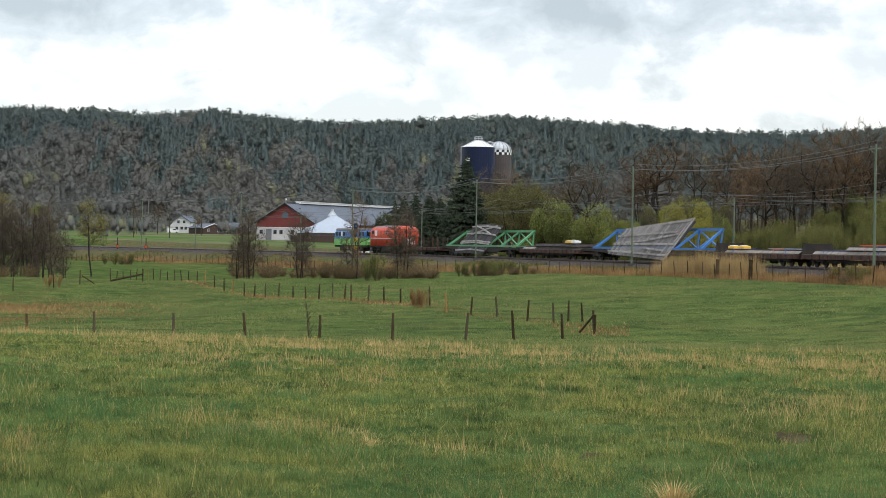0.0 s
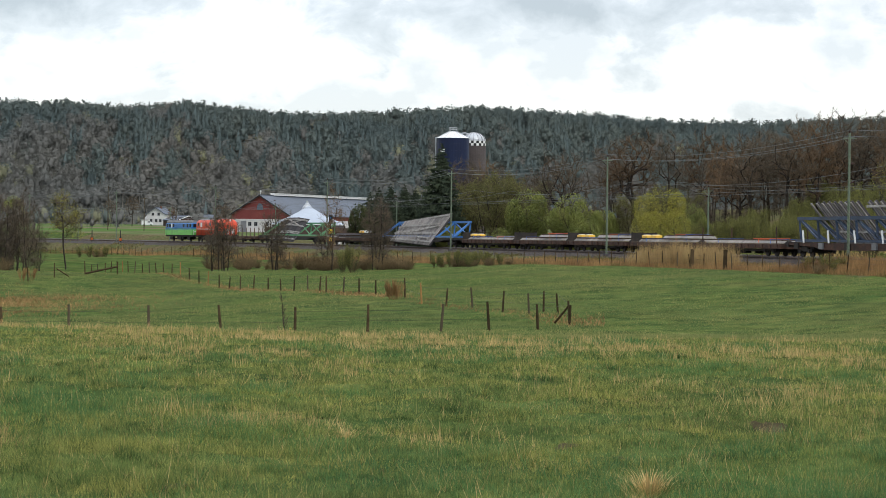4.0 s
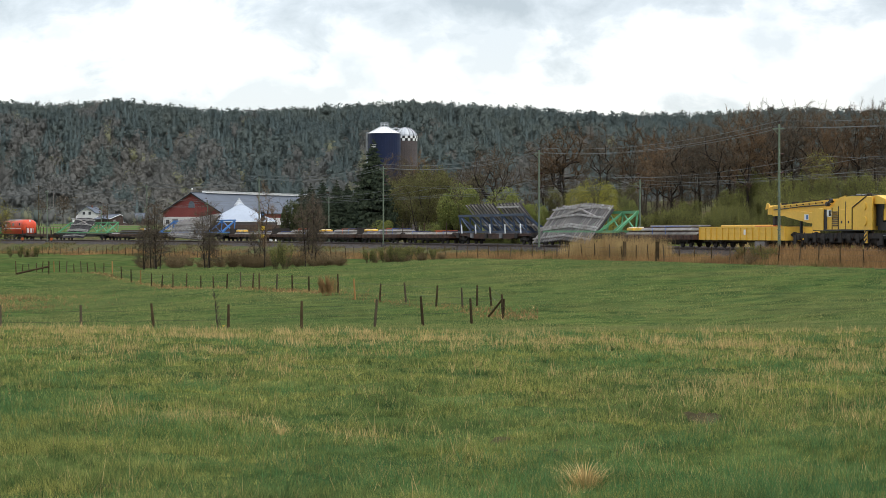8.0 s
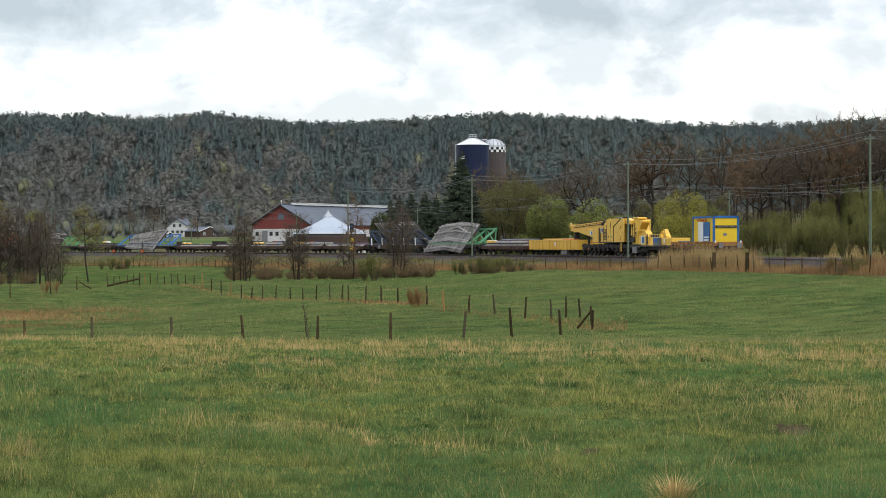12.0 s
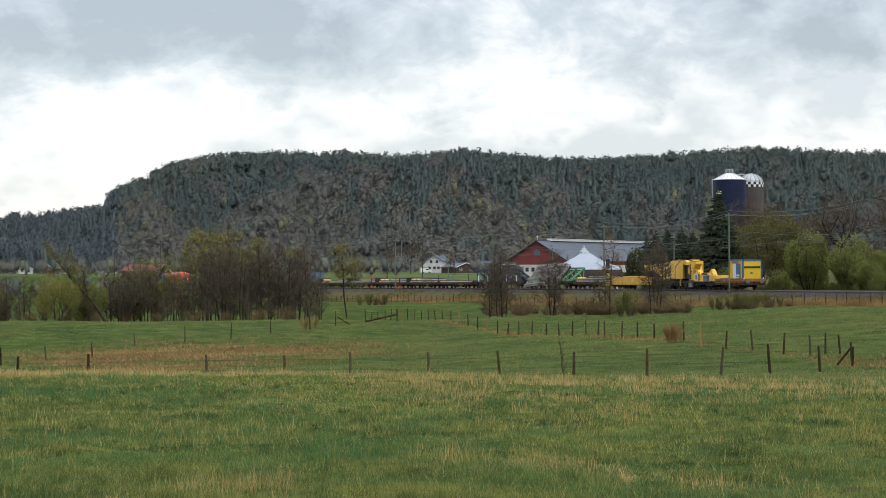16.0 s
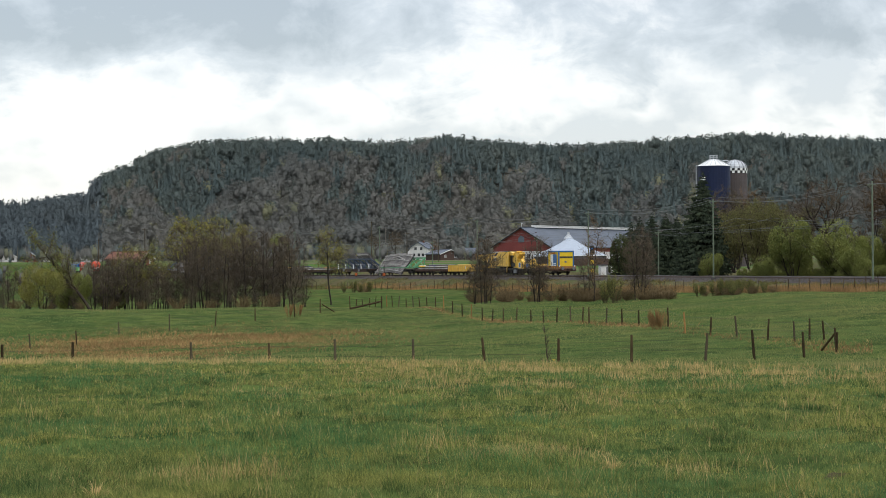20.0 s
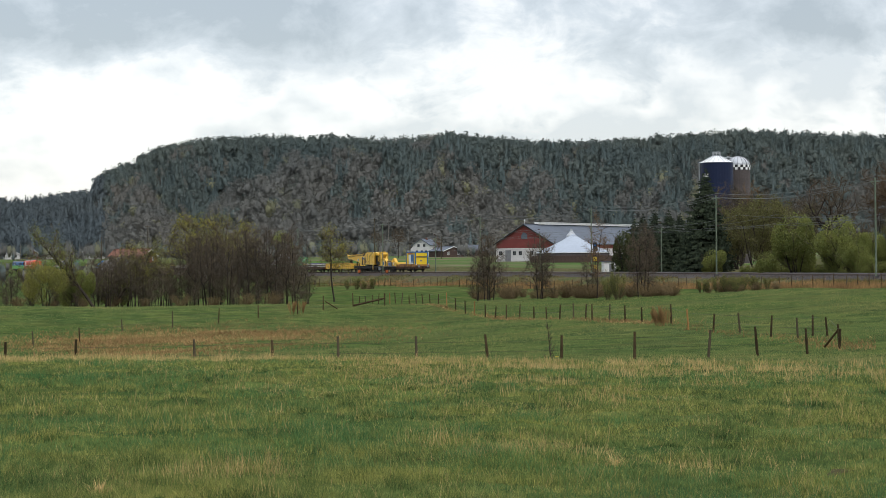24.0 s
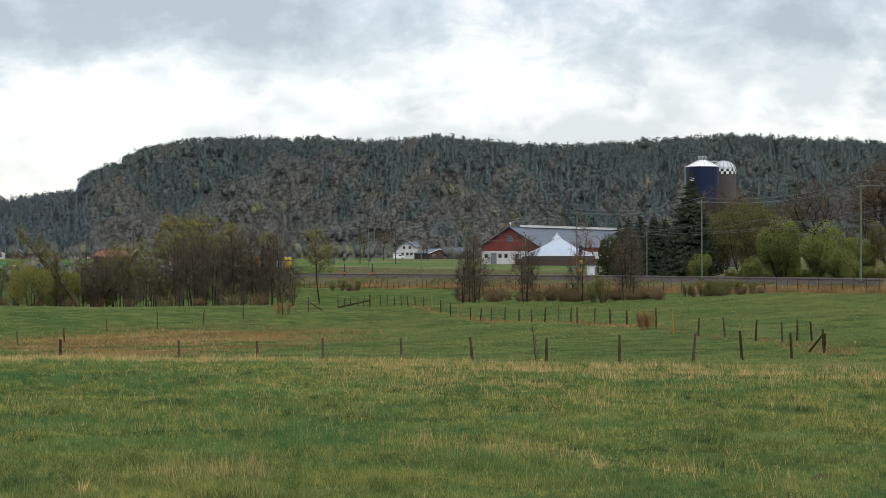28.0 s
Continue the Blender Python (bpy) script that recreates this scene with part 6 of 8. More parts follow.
def build_fences():
    near = [(-19.6, 99), (-17.86, 100), (-14.9, 100), (-12.94, 100), (-11.28, 100), (-9.3, 100), (-7.49, 100), (-5.63, 101), (-3.79, 101), (-1.94, 102), (-0.72, 103), (0.52, 107), (1.32, 112)]
    fence_line("old wooden post and wire fence crossing the meadow hollow", [spot(a, d) for a, d in near], "0020220002000", sizes=(0.95, 1.15), thick=1.15)
    corner = [(1.32, 112), (1.02, 121), (0.66, 122), (0.29, 121), (-0.38, 123), (-1.14, 128), (-1.81, 131), (-2.43, 134), (-2.86, 141), (-3.6, 146), (-4.02, 150), (-4.42, 154), (-4.85, 158), (-5.02, 162), (-5.32, 170), (-5.67, 168), (-6.0, 172), (-6.32, 178), (-6.69, 184), (-7.02, 186), (-7.3, 190), (-7.55, 193), (-7.83, 200), (-8.06, 205), (-8.3, 212), (-8.53, 222), (-8.74, 230), (-8.95, 234), (-9.13, 236), (-9.3, 240), (-9.48, 243), (-9.67, 246), (-9.83, 250), (-9.97, 252), (-10.1, 255), (-10.26, 257), (-10.4, 258), (-10.58, 258), (-10.75, 258)]
    fence_line("long row of uneven wooden fence posts across the meadow", [spot(a, d) for a, d in corner], "00020201000200200000001001", sizes=(0.78, 1.05))
    left = [(-20.0, 165), (-18.9, 172), (-17.76, 178), (-16.7, 192), (-15.45, 196), (-14.3, 201), (-13.3, 208), (-12.3, 214), (-11.66, 220), (-10.9, 226), (-10.1, 229)]
    fence_line("sparse dark fence posts on the grassy rise", [spot(a, d) for a, d in left], "02022000000", sizes=(0.9, 1.25))
    # braces: a leaning rail at the corner, a fallen gate bar and a prop
    for name, label, a, b, r in (("fence_brace", "leaning wooden corner brace of the fence", spot(0.95, 113, 0.05), spot(1.30, 112, 0.95), 0.06),
                                 ("gate_bar", "long dark wooden gate bar between two posts", spot(-10.88, 225, 0.15), spot(-10.12, 228, 0.75), 0.10),
                                 ("gate_prop", "thin prop leaning on a gate post", spot(-11.60, 220, 0.85), spot(-11.30, 221, 0.05), 0.06)):
        o = tagged(new(name, Build().rod(a, b, r, r * 0.9, 7).mesh(name, POSTWOOD)), label, "fence brace")
    # stock fence on the railway side
    for lo, hi in ((-62, 12), (12, 100), (100, 190), (190, 290)):
        pts = []
        s = lo
        while s < hi:
            x, y, h = along(s, verge(s) + 0.3)
            pts.append(Vector((x, y, float(ground_z(x, y)[0]))))
            s += rngf.uniform(2.6, 3.4)
        fence_line("low stock fence of thin dark posts along the railway", pts, "0002", wires=(0.4, 0.75, 1.05), sizes=(0.95, 1.15), group="railway fences", thick=0.8)
    for s in (16.5, 9.5):
        x, y, h = along(s, verge(s))
        tagged(new("gate_post", Build().rod((x, y, float(ground_z(x, y)[0]) - 0.2), (x + 0.03, y, float(ground_z(x, y)[0]) + 1.55), 0.17, 0.15, 9).mesh("gate_post", POSTWOOD)), "thick dark wooden gate post beside the railway fence", "post", group="gate posts")


build_fences()

# ---- trees and shrubs ----
def prism(segs, sides=3):
    """Tapered three-sided limbs from (p, q, r0, r1)."""
    P = np.array([s[0] for s in segs], float)
    Q = np.array([s[1] for s in segs], float)
    r0, r1 = np.array([s[2] for s in segs])[:, None], np.array([s[3] for s in segs])[:, None]
    d = Q - P
    d /= np.maximum(np.linalg.norm(d, axis=1, keepdims=True), 1e-6)
    ref = np.where(np.abs(d[:, 2:3]) > 0.9, np.array([[1.0, 0, 0]]), np.array([[0, 0, 1.0]]))
    a = np.cross(d, ref)
    a /= np.linalg.norm(a, axis=1, keepdims=True)
    b = np.cross(d, a)
    ring = [a * math.cos(6.2832 * k / sides) + b * math.sin(6.2832 * k / sides) for k in range(sides)]
    v = np.concatenate([(P + w * r0)[:, None] for w in ring] + [(Q + w * r1)[:, None] for w in ring], 1).reshape(-1, 3)
    o = (np.arange(len(P)) * 2 * sides)[:, None, None]
    f = np.array([(k, (k + 1) % sides, sides + (k + 1) % sides, sides + k) for k in range(sides)])[None] + o
    return v, f.reshape(-1, 4)


def tubes(segs, sides=6):
    """Limbs as unbroken tapered tubes, one for each chain of segments."""
    chains = {}
    for g in segs:
        chains.setdefault(g[5], []).append(g)
    V, F = [], []
    for chain in chains.values():
        P = np.array([chain[0][0]] + [g[1] for g in chain])
        R = np.array([chain[0][2]] + [g[3] for g in chain])
        d = P[-1] - P[0]
        a = np.cross(d, (1.0, 0.3, 0) if abs(d[2]) > 0.5 * np.linalg.norm(d) else (0, 0, 1.0))
        a /= np.linalg.norm(a)
        b = np.cross(d, a)
        b /= np.linalg.norm(b)
        o, m = len(V), len(P)
        for p, rad in zip(P, R):
            V += [tuple(p + rad * (a * math.cos(6.2832 * k / sides) + b * math.sin(6.2832 * k / sides))) for k in range(sides)]
        F += [(o + i * sides + k, o + i * sides + (k + 1) % sides, o + (i + 1) * sides + (k + 1) % sides, o + (i + 1) * sides + k) for i in range(m - 1) for k in range(sides)]
    return np.array(V), np.array(F)


def leaf_cloud(points, size, rng, flat=0.0):
    """One small four-cornered leaf spray at each point, turned at random."""
    P = np.asarray(points, float)
    n = len(P)
    u = rng.normal(size=(n, 3))
    u /= np.linalg.norm(u, axis=1, keepdims=True)
    w = np.cross(u, rng.normal(size=(n, 3)))
    w /= np.linalg.norm(w, axis=1, keepdims=True)
    s = (size * rng.uniform(0.55, 1.35, n))[:, None]
    v = np.stack((P - u * s, P + w * s * 0.6, P + u * s, P - w * s * 0.6), 1).reshape(-1, 3)
    return v, np.arange(n * 4).reshape(-1, 4)


def grow(rng, H, r, stems=1, spread=0.25, levels=3, kids=7, start=0.25, angle=(30, 60), ratio=(0.35, 0.6), up=0.12, wobble=0.12, twig_r=0.012, lean=(0, 0), shape=None):
    """Limbs of a tree as segments with their level, and the tips of its twigs."""
    segs, tips = [], []
    stack = []
    for k in range(stems):
        a = rng.uniform(0, 6.28)
        tilt = spread * (0 if stems == 1 else rng.uniform(0.3, 1.0))
        d = Vector((math.cos(a) * tilt + lean[0], math.sin(a) * tilt + lean[1], 1)).normalized()
        p = Vector((math.cos(a), math.sin(a), 0)) * (0.12 * stems ** 0.5 * min(1, H / 6)) - Vector((0, 0, 0.15)) if stems > 1 else Vector((0, 0, -0.15))
        stack.append((p, d, H * rng.uniform(0.82, 1.0), r * rng.uniform(0.75, 1.0), 0))
    chain = 0
    while stack:
        p, d, L, rad, lev = stack.pop()
        chain += 1
        n = (8, 5, 4, 3, 2)[min(lev, 4)]
        for i in range(n):
            d = (d + Vector((rng.gauss(0, 1), rng.gauss(0, 1), rng.gauss(0, 0.6))) * wobble + Vector((0, 0, up))).normalized()
            q = p + d * (L / n)
            t0, t1 = i / n, (i + 1) / n
            ra, rb = max(twig_r, rad * (1 - 0.85 * t0)), max(twig_r * 0.7, rad * (1 - 0.85 * t1))
            segs.append((tuple(p), tuple(q), ra, rb, lev, chain))
            if lev < levels:
                many = kids / n if lev == 0 else (kids * 0.62) / n
                if t1 > start or lev > 0:
                    c = int(many) + (1 if rng.random() < many - int(many) else 0)
                    for _ in range(c):
                        e = d.orthogonal().normalized()
                        e.rotate(Matrix.Rotation(rng.uniform(0, 6.2832), 3, d))
                        an = radians(rng.uniform(*angle))
                        nd = (d * math.cos(an) + e * math.sin(an)).normalized()
                        k = 1 - 0.55 * t0 if lev == 0 else 1 - 0.4 * t0
                        if shape:
                            k *= shape(t1)
                        stack.append((p.lerp(q, rng.random()), nd, L * rng.uniform(*ratio) * k, max(twig_r, ra * 0.55), lev + 1))
            p = q
        tips.append(tuple(p))
        if lev >= levels - 1:
            tips.append(tuple(p - d * L * 0.4))
    return segs, tips


def tree_kind(name, label, seed, H, leaf=None, leaf_size=0.12, leaves=0, twig=None, category="tree", bark=None, scatter=0.25, **kw):
    """A tree with its trunk and limbs, a crown of twigs, and leaf sprays where it has them. Far below ground until copied."""
    rng = random.Random(seed)
    nr = np.random.default_rng(seed)
    segs, tips = grow(rng, H, **kw)
    ob = thing(name, label, category)
    stems = [s for s in segs if s[4] == 0]
    ids = sorted({s[5] for s in stems})
    for own in ([[k] for k in ids] if len(ids) <= 8 else [ids]):
        v, f = tubes([s for s in stems if s[5] in own], 6)
        part("trunk", smooth(big_mesh("trunk", v, f, bark or BARK)), None, ob)
    limb = [s for s in segs if s[4] == 1]
    if limb:
        v, f = tubes(limb, 4)
        tagged(part("branching", big_mesh("branching", v, f, bark or BARK), None, ob), kind="stuff")
    fine = [s[:4] for s in segs if s[4] >= 2]
    if fine:
        v, f = prism(fine, 3)
        part("crown", big_mesh("crown", v, f, twig or TWIG), None, ob)
    if leaf and leaves:
        t = np.array(tips)
        pick = t[nr.integers(0, len(t), leaves)] + nr.normal(0, scatter, (leaves, 3))
        v, f = leaf_cloud(pick, leaf_size, nr)
        part("foliage", big_mesh("foliage", v, f, leaf), None, ob)
    return ob


def crown_lobes(rng, W, low, high, count, drop=0.45):
    """A domed crown as overlapping lobes (x, y, z, half width, half height)."""
    mid, half = (low + high) / 2, (high - low) / 2
    out = [(0, 0, mid, W * 0.36, half * 0.92)]
    for k in range(count):
        a = 6.2832 * k / count + rng.uniform(-0.35, 0.35)
        d = W * rng.uniform(0.20, 0.30)
        out.append((d * math.cos(a), d * math.sin(a), mid + half * rng.uniform(-drop, 0.42), W * rng.uniform(0.17, 0.25), half * rng.uniform(0.40, 0.62)))
    return out


def crown_tree(name, label, seed, H, W, low, n, twigs, stems=1, fork=0.25, r_tip=0.012, twig_len=(0.045, 0.10), twig_r=0.0115, lobes=6, gnarl=0.10, leaf=None, leaves=0, leaf_size=0.06, scatter=0.2, twig=None, bark=None, category="tree", lean=0.0, drop=0.45, leader=0.0):
    """A bare tree whose limbs grow to fill a lobed crown, thick to thin, with fine twigs at their ends.
    fork is the height of the first limbs, low the crown's lower edge, both as shares of H."""
    rng, nr = random.Random(seed), np.random.default_rng(seed)
    shape = crown_lobes(rng, W, low * H, 0.955 * H, lobes, drop)
    weight = np.array([c[3] ** 2 * c[4] for c in shape])
    pick = nr.choice(len(shape), n, p=weight / weight.sum())
    u = nr.normal(size=(n, 3))
    u *= (nr.uniform(0.02, 1, n) ** (1 / 2.6) / np.linalg.norm(u, axis=1))[:, None]
    C = np.array(shape)[pick]
    goals = C[:, :3] + u * np.stack((C[:, 3], C[:, 3], C[:, 4]), 1)
    goals = goals[goals[:, 2] > fork * H * 0.9]
    step = 0.055 * H
    P, D, parent, stem_ends = [], [], [], []
    for k in range(stems):
        a = 6.2832 * k / stems + rng.uniform(-0.5, 0.5)
        tilt = 0.0 if stems == 1 else rng.uniform(0.06, 0.16) * W / H * 1.6
        d = np.array((math.cos(a) * tilt + lean, math.sin(a) * tilt, 1.0))
        p = np.array((math.cos(a), math.sin(a), 0)) * (0 if stems == 1 else 0.03 * H) + np.array((0, 0, -0.2))
        last = -1
        for q in range(int(max(fork, leader) * H * rng.uniform(0.85, 1.1) / step) + 2):
            P.append(p.copy())
            D.append(d / np.linalg.norm(d))
            parent.append(last)
            last = len(P) - 1
            d = d + nr.normal(0, gnarl * 0.5, 3) * (1, 1, 0.3) + (0, 0, 0.08 if leader else 0)
            p = p + d / np.linalg.norm(d) * step
        stem_ends.append(len(P))
    stem_end = len(P)
    order = np.argsort(np.linalg.norm(goals - np.array((0, 0, fork * H)), axis=1) + nr.uniform(0, 0.12 * H, len(goals)))
    for g in goals[order]:
        A, B = np.array(P), np.array(D)
        v = g - A
        dist = np.linalg.norm(v, axis=1) + 1e-6
        cost = dist * (1.75 - 0.75 * (v * B).sum(1) / dist) + np.where(A[:, 2] < fork * H * 0.8, 9.0 * H, 0)
        k = int(np.argmin(cost))
        p, d, m = A[k], B[k], max(1, int(round(dist[k] / step)))
        last = k
        for i in range(m):
            want = (g - p) / (np.linalg.norm(g - p) + 1e-6)
            d = d * 0.28 + want * (0.72 + 0.5 * i / m) + nr.normal(0, gnarl, 3)
            d /= np.linalg.norm(d)
            p = p + d * (np.linalg.norm(g - p) / (m - i))
            P.append(p)
            D.append(d)
            parent.append(last)
            last = len(P) - 1
    P, D, parent = np.array(P), np.array(D), np.array(parent)
    area = np.full(len(P), 0.0)
    kids = np.bincount(parent[parent >= 0], minlength=len(P))
    for k in range(len(P) - 1, -1, -1):
        if kids[k] == 0:
            area[k] = r_tip ** 2.15
        if parent[k] >= 0:
            area[parent[k]] += area[k]
    R = area ** (1 / 2.15)
    idx = np.where(parent >= 0)[0]
    thick = R[parent[idx]]
    ob = thing(name, label, category)

    def limbs(title, sel, sides, mat):
        if len(sel):
            r1 = R[sel]
            v, f = prism([(P[parent[k]] - D[k] * r * 0.5, P[k], min(R[parent[k]], r * 1.35), r) for k, r in zip(sel, r1)], sides)
            tagged(part(title, smooth(big_mesh(title, v, f, mat)), None, ob), kind="stuff")

    is_stem = idx < stem_end
    for lo, hi in zip([0] + stem_ends, stem_ends):
        v, f = tubes([(P[k - 1], P[k], R[k - 1], R[k], 0, lo) for k in range(lo + 1, hi)], 6)
        part("trunk", smooth(big_mesh("trunk", v, f, bark or BARK)), None, ob)
    limbs("branching", idx[~is_stem & (R[idx] > r_tip * 2.3)], 4, bark or BARK)
    thin_end = idx[~is_stem & (R[idx] <= r_tip * 2.3)]
    v1, f1 = prism([(P[parent[k]], P[k], R[k] * 1.2, R[k]) for k in thin_end], 3)
    # fine twigs: slender three-sided spikes that fan from the limb ends, each with two of their own
    src = np.where((R <= r_tip * 1.9) & (np.arange(len(P)) >= stem_end))[0]
    base = src[nr.integers(0, len(src), twigs)]
    a = P[base] - D[base] * nr.uniform(0, 0.9, twigs)[:, None] * step
    out = D[base] * 0.9 + nr.normal(0, 0.55, (twigs, 3)) + np.array((0, 0, 0.18))
    out /= np.linalg.norm(out, axis=1, keepdims=True)
    ln = nr.uniform(*twig_len, twigs)[:, None] * H
    b = a + out * ln
    a2 = np.concatenate((a + out * ln * 0.35, a + out * ln * 0.6))
    out2 = np.concatenate((out, out)) + nr.normal(0, 0.6, (2 * twigs, 3))
    out2 /= np.linalg.norm(out2, axis=1, keepdims=True)
    b2 = a2 + out2 * np.concatenate((ln, ln)) * 0.55
    A, B = np.concatenate((a, a2)), np.concatenate((b, b2))
    w = np.concatenate((np.full(twigs, twig_r), np.full(2 * twigs, twig_r * 0.75)))[:, None]
    d = B - A
    s1 = np.cross(d, nr.normal(size=d.shape))
    s1 /= np.linalg.norm(s1, axis=1, keepdims=True)
    s2 = np.cross(d, s1)
    s2 /= np.linalg.norm(s2, axis=1, keepdims=True)
    v2 = np.stack((A + s1 * w, A + (-0.5 * s1 + 0.866 * s2) * w, A + (-0.5 * s1 - 0.866 * s2) * w, B), 1).reshape(-1, 3)
    o = (np.arange(len(A)) * 4)[:, None, None]
    f2 = (np.array(((0, 1, 3), (1, 2, 3), (2, 0, 3)))[None] + o).reshape(-1, 3)
    f1 = np.concatenate((f1[:, (0, 1, 2)], f1[:, (0, 2, 3)]))
    tagged(part("crown", big_mesh("crown", np.concatenate((v1, v2)), np.concatenate((f1, f2 + len(v1))), twig or TWIG), None, ob), kind="stuff")
    if leaf and leaves:
        v, f = leaf_cloud(B[nr.integers(0, len(B), leaves)] + nr.normal(0, scatter, (leaves, 3)), leaf_size, nr)
        part("foliage", big_mesh("foliage", v, f, leaf), None, ob)
    return ob


def spruce_kind(seed, H, R, label):
    nr = np.random.default_rng(seed)
    ob = thing("spruce", label, "tree")
    part("trunk", Build().rod((0, 0, -0.3), (0, 0, H * 0.98), H * 0.014, 0.02, 8), BARK, ob)
    v, f = [], []
    for k in range(int(H * 42)):
        t = 1 - (1 - nr.uniform(0.03, 0.995)) ** 0.8
        z = t * H
        a = nr.uniform(0, 6.2832)
        L = (R * (1 - t) ** 0.8 + 0.1) * nr.uniform(0.55, 1.12) * (1 + 0.12 * math.sin(3 * a + 9 * t))
        d = np.array((math.cos(a), math.sin(a), 0))
        side = np.array((-d[1], d[0], 0))
        drop = -nr.uniform(0.12, 0.42) * L
        for j in range(7):
            u0 = 0.15 + 0.85 * j / 7
            p0 = d * L * u0 + np.array((0, 0, z + drop * u0 + 0.22 * L * max(0, u0 - 0.7)))
            for sgn in (-1, 0, 1):
                w = (0.16 + 0.20 * (1 - u0)) * min(L, 2.6) * nr.uniform(0.6, 1.3)
                out = d * nr.uniform(0.25, 0.8) * w * (1.5 if sgn == 0 else 1) + side * sgn * w * nr.uniform(0.7, 1.2)
                p1 = p0 + out + np.array((0, 0, -nr.uniform(0.05, 0.45) * w))
                p2 = p0 + out * 0.5 + np.array((0, 0, -nr.uniform(0.3, 0.95) * w))
                o = len(v)
                v += [p0, p1, p2]
                f.append((o, o + 1, o + 2))
    part("crown", big_mesh("crown", np.array(v), np.array(f), NEEDLE), None, ob)
    return ob


def bush_kind(name, label, seed, H, W, leaf, n_leaf, size, twig=TWIG, stems=9, category="shrub", lobes=7):
    """A rounded shrub: stems that fan out, and leaf sprays in uneven lobes with gaps."""
    rng, nr = random.Random(seed), np.random.default_rng(seed)
    ob = thing(name, label, category)
    segs, tips = grow(rng, H * 0.92, 0.07, stems=stems, spread=W / H * 0.75, levels=2, kids=8, start=0.2, angle=(18, 45), ratio=(0.3, 0.55), up=0.05, twig_r=0.014)
    v, f = prism([s[:4] for s in segs if s[4] < 2], 3)
    part("bush_frame", big_mesh("bush_frame", v, f, BARK), None, ob)
    v, f = prism([s[:4] for s in segs if s[4] >= 2], 3)
    part("crown", big_mesh("crown", v, f, twig), None, ob)
    pts = []
    cents = [(0, 0, H * 0.55, W * 0.38, H * 0.42)]
    for k in range(lobes):
        a = 6.2832 * k / lobes + rng.uniform(-0.4, 0.4)
        rr = W * rng.uniform(0.18, 0.34)
        cents.append((math.cos(a) * rr, math.sin(a) * rr, H * rng.uniform(0.25, 0.72), W * rng.uniform(0.14, 0.22), H * rng.uniform(0.16, 0.28)))
    for k in range(n_leaf):
        c = cents[rng.randrange(len(cents))]
        u = nr.normal(size=3)
        u /= np.linalg.norm(u)
        rad = nr.uniform(0.55, 1.05) ** 0.5
        p = (c[0] + u[0] * c[3] * rad, c[1] + u[1] * c[3] * rad, max(0.05, c[2] + u[2] * c[4] * rad))
        pts.append(p)
    v, f = leaf_cloud(pts, size, nr)
    part("foliage", big_mesh("foliage", v, f, leaf), None, ob)
    return ob


KIND = {}


def plant(kind, az, d, scale=1.0, turn=None, sink=0.0, tall=1.0, at_xy=None):
    """Sets a copy of a kind on the ground; the first one is moved itself."""
    ob, used = KIND[kind]
    if at_xy:
        p = Vector((at_xy[0], at_xy[1], float(ground_z(*at_xy)[0])))
    else:
        p = spot(az, d)
    t = rngt.uniform(0, 360) if turn is None else turn
    m = pose(p.x, p.y, p.z - sink, 0, 0, t) @ Matrix.Diagonal((scale, scale, scale * tall, 1))
    if used:
        return copy_thing(ob, m @ Matrix.Diagonal((*(1 / v for v in ob.scale), 1)))
    KIND[kind][1] = True
    ob.matrix_basis = m
    return ob


rngt = random.Random(21)
for i in range(4):
    KIND["alder%d" % i] = [crown_tree("alder", "bare brown alder with many fine twigs in a copse", 30 + i, 10, (4.0, 4.8, 4.4, 5.2)[i], 0.06, 240, 2100, stems=(1, 2, 3, 2)[i], fork=0.10, r_tip=0.0115, lobes=9, gnarl=0.07, twig=TWIG_RED, twig_r=0.0085, twig_len=(0.04, 0.085), drop=0.85, leader=0.85), False]
for i in range(2):
    KIND["budding%d" % i] = [crown_tree("budding_tree", "slender tree with sparse yellow-green buds", 50 + i, 10, 4.4, 0.30, 110, 900, fork=0.3, r_tip=0.014, lobes=5, gnarl=0.11, leader=0.7, leaf=LEAF_YELLOW, leaves=2600, leaf_size=0.065, scatter=0.18), False]
KIND["sparse"] = [crown_tree("bare_birch", "tall sparse bare tree with thin reddish twigs", 58, 10, 3.6, 0.12, 120, 700, fork=0.12, r_tip=0.010, lobes=6, gnarl=0.08, twig=TWIG_RUST, twig_r=0.008, drop=0.8, leader=0.9), False]
KIND["leaning"] = [tree_kind("leaning_willow", "old leaning willow with twisted limbs and yellowish buds", 61, 10, leaf=LEAF_OLIVE, leaves=3000, leaf_size=0.07, scatter=0.3, r=0.22, levels=3, kids=17, start=0.3, angle=(30, 65), ratio=(0.34, 0.52), up=0.07, wobble=0.17, twig_r=0.012, lean=(-0.6, 0)), False]
for i in range(2):
    KIND["oak%d" % i] = [crown_tree("oak", "large bare oak with a broad domed crown", 70 + i, 10, (9.0, 8.2)[i], 0.26, 400, 2600, fork=0.18, r_tip=0.026, lobes=8, gnarl=0.10, twig=(TWIG_RED, TWIG_RUST)[i], twig_r=0.009, twig_len=(0.04, 0.08)), False]
for i in range(4):
    KIND["tall%d" % i] = [crown_tree("bare_tree", "tall bare brown tree on the wooded bank", 80 + i, 12, (6.4, 7.6, 6.0, 7.0)[i], 0.26, 270, 2600, stems=(1, 2, 1, 3)[i], fork=0.24, r_tip=0.0165, lobes=8, gnarl=0.085, twig_r=0.009, twig_len=(0.035, 0.075), drop=0.7, leader=0.5, twig=(TWIG, TWIG_RED, TWIG_RUST, TWIG_RED)[i]), False]
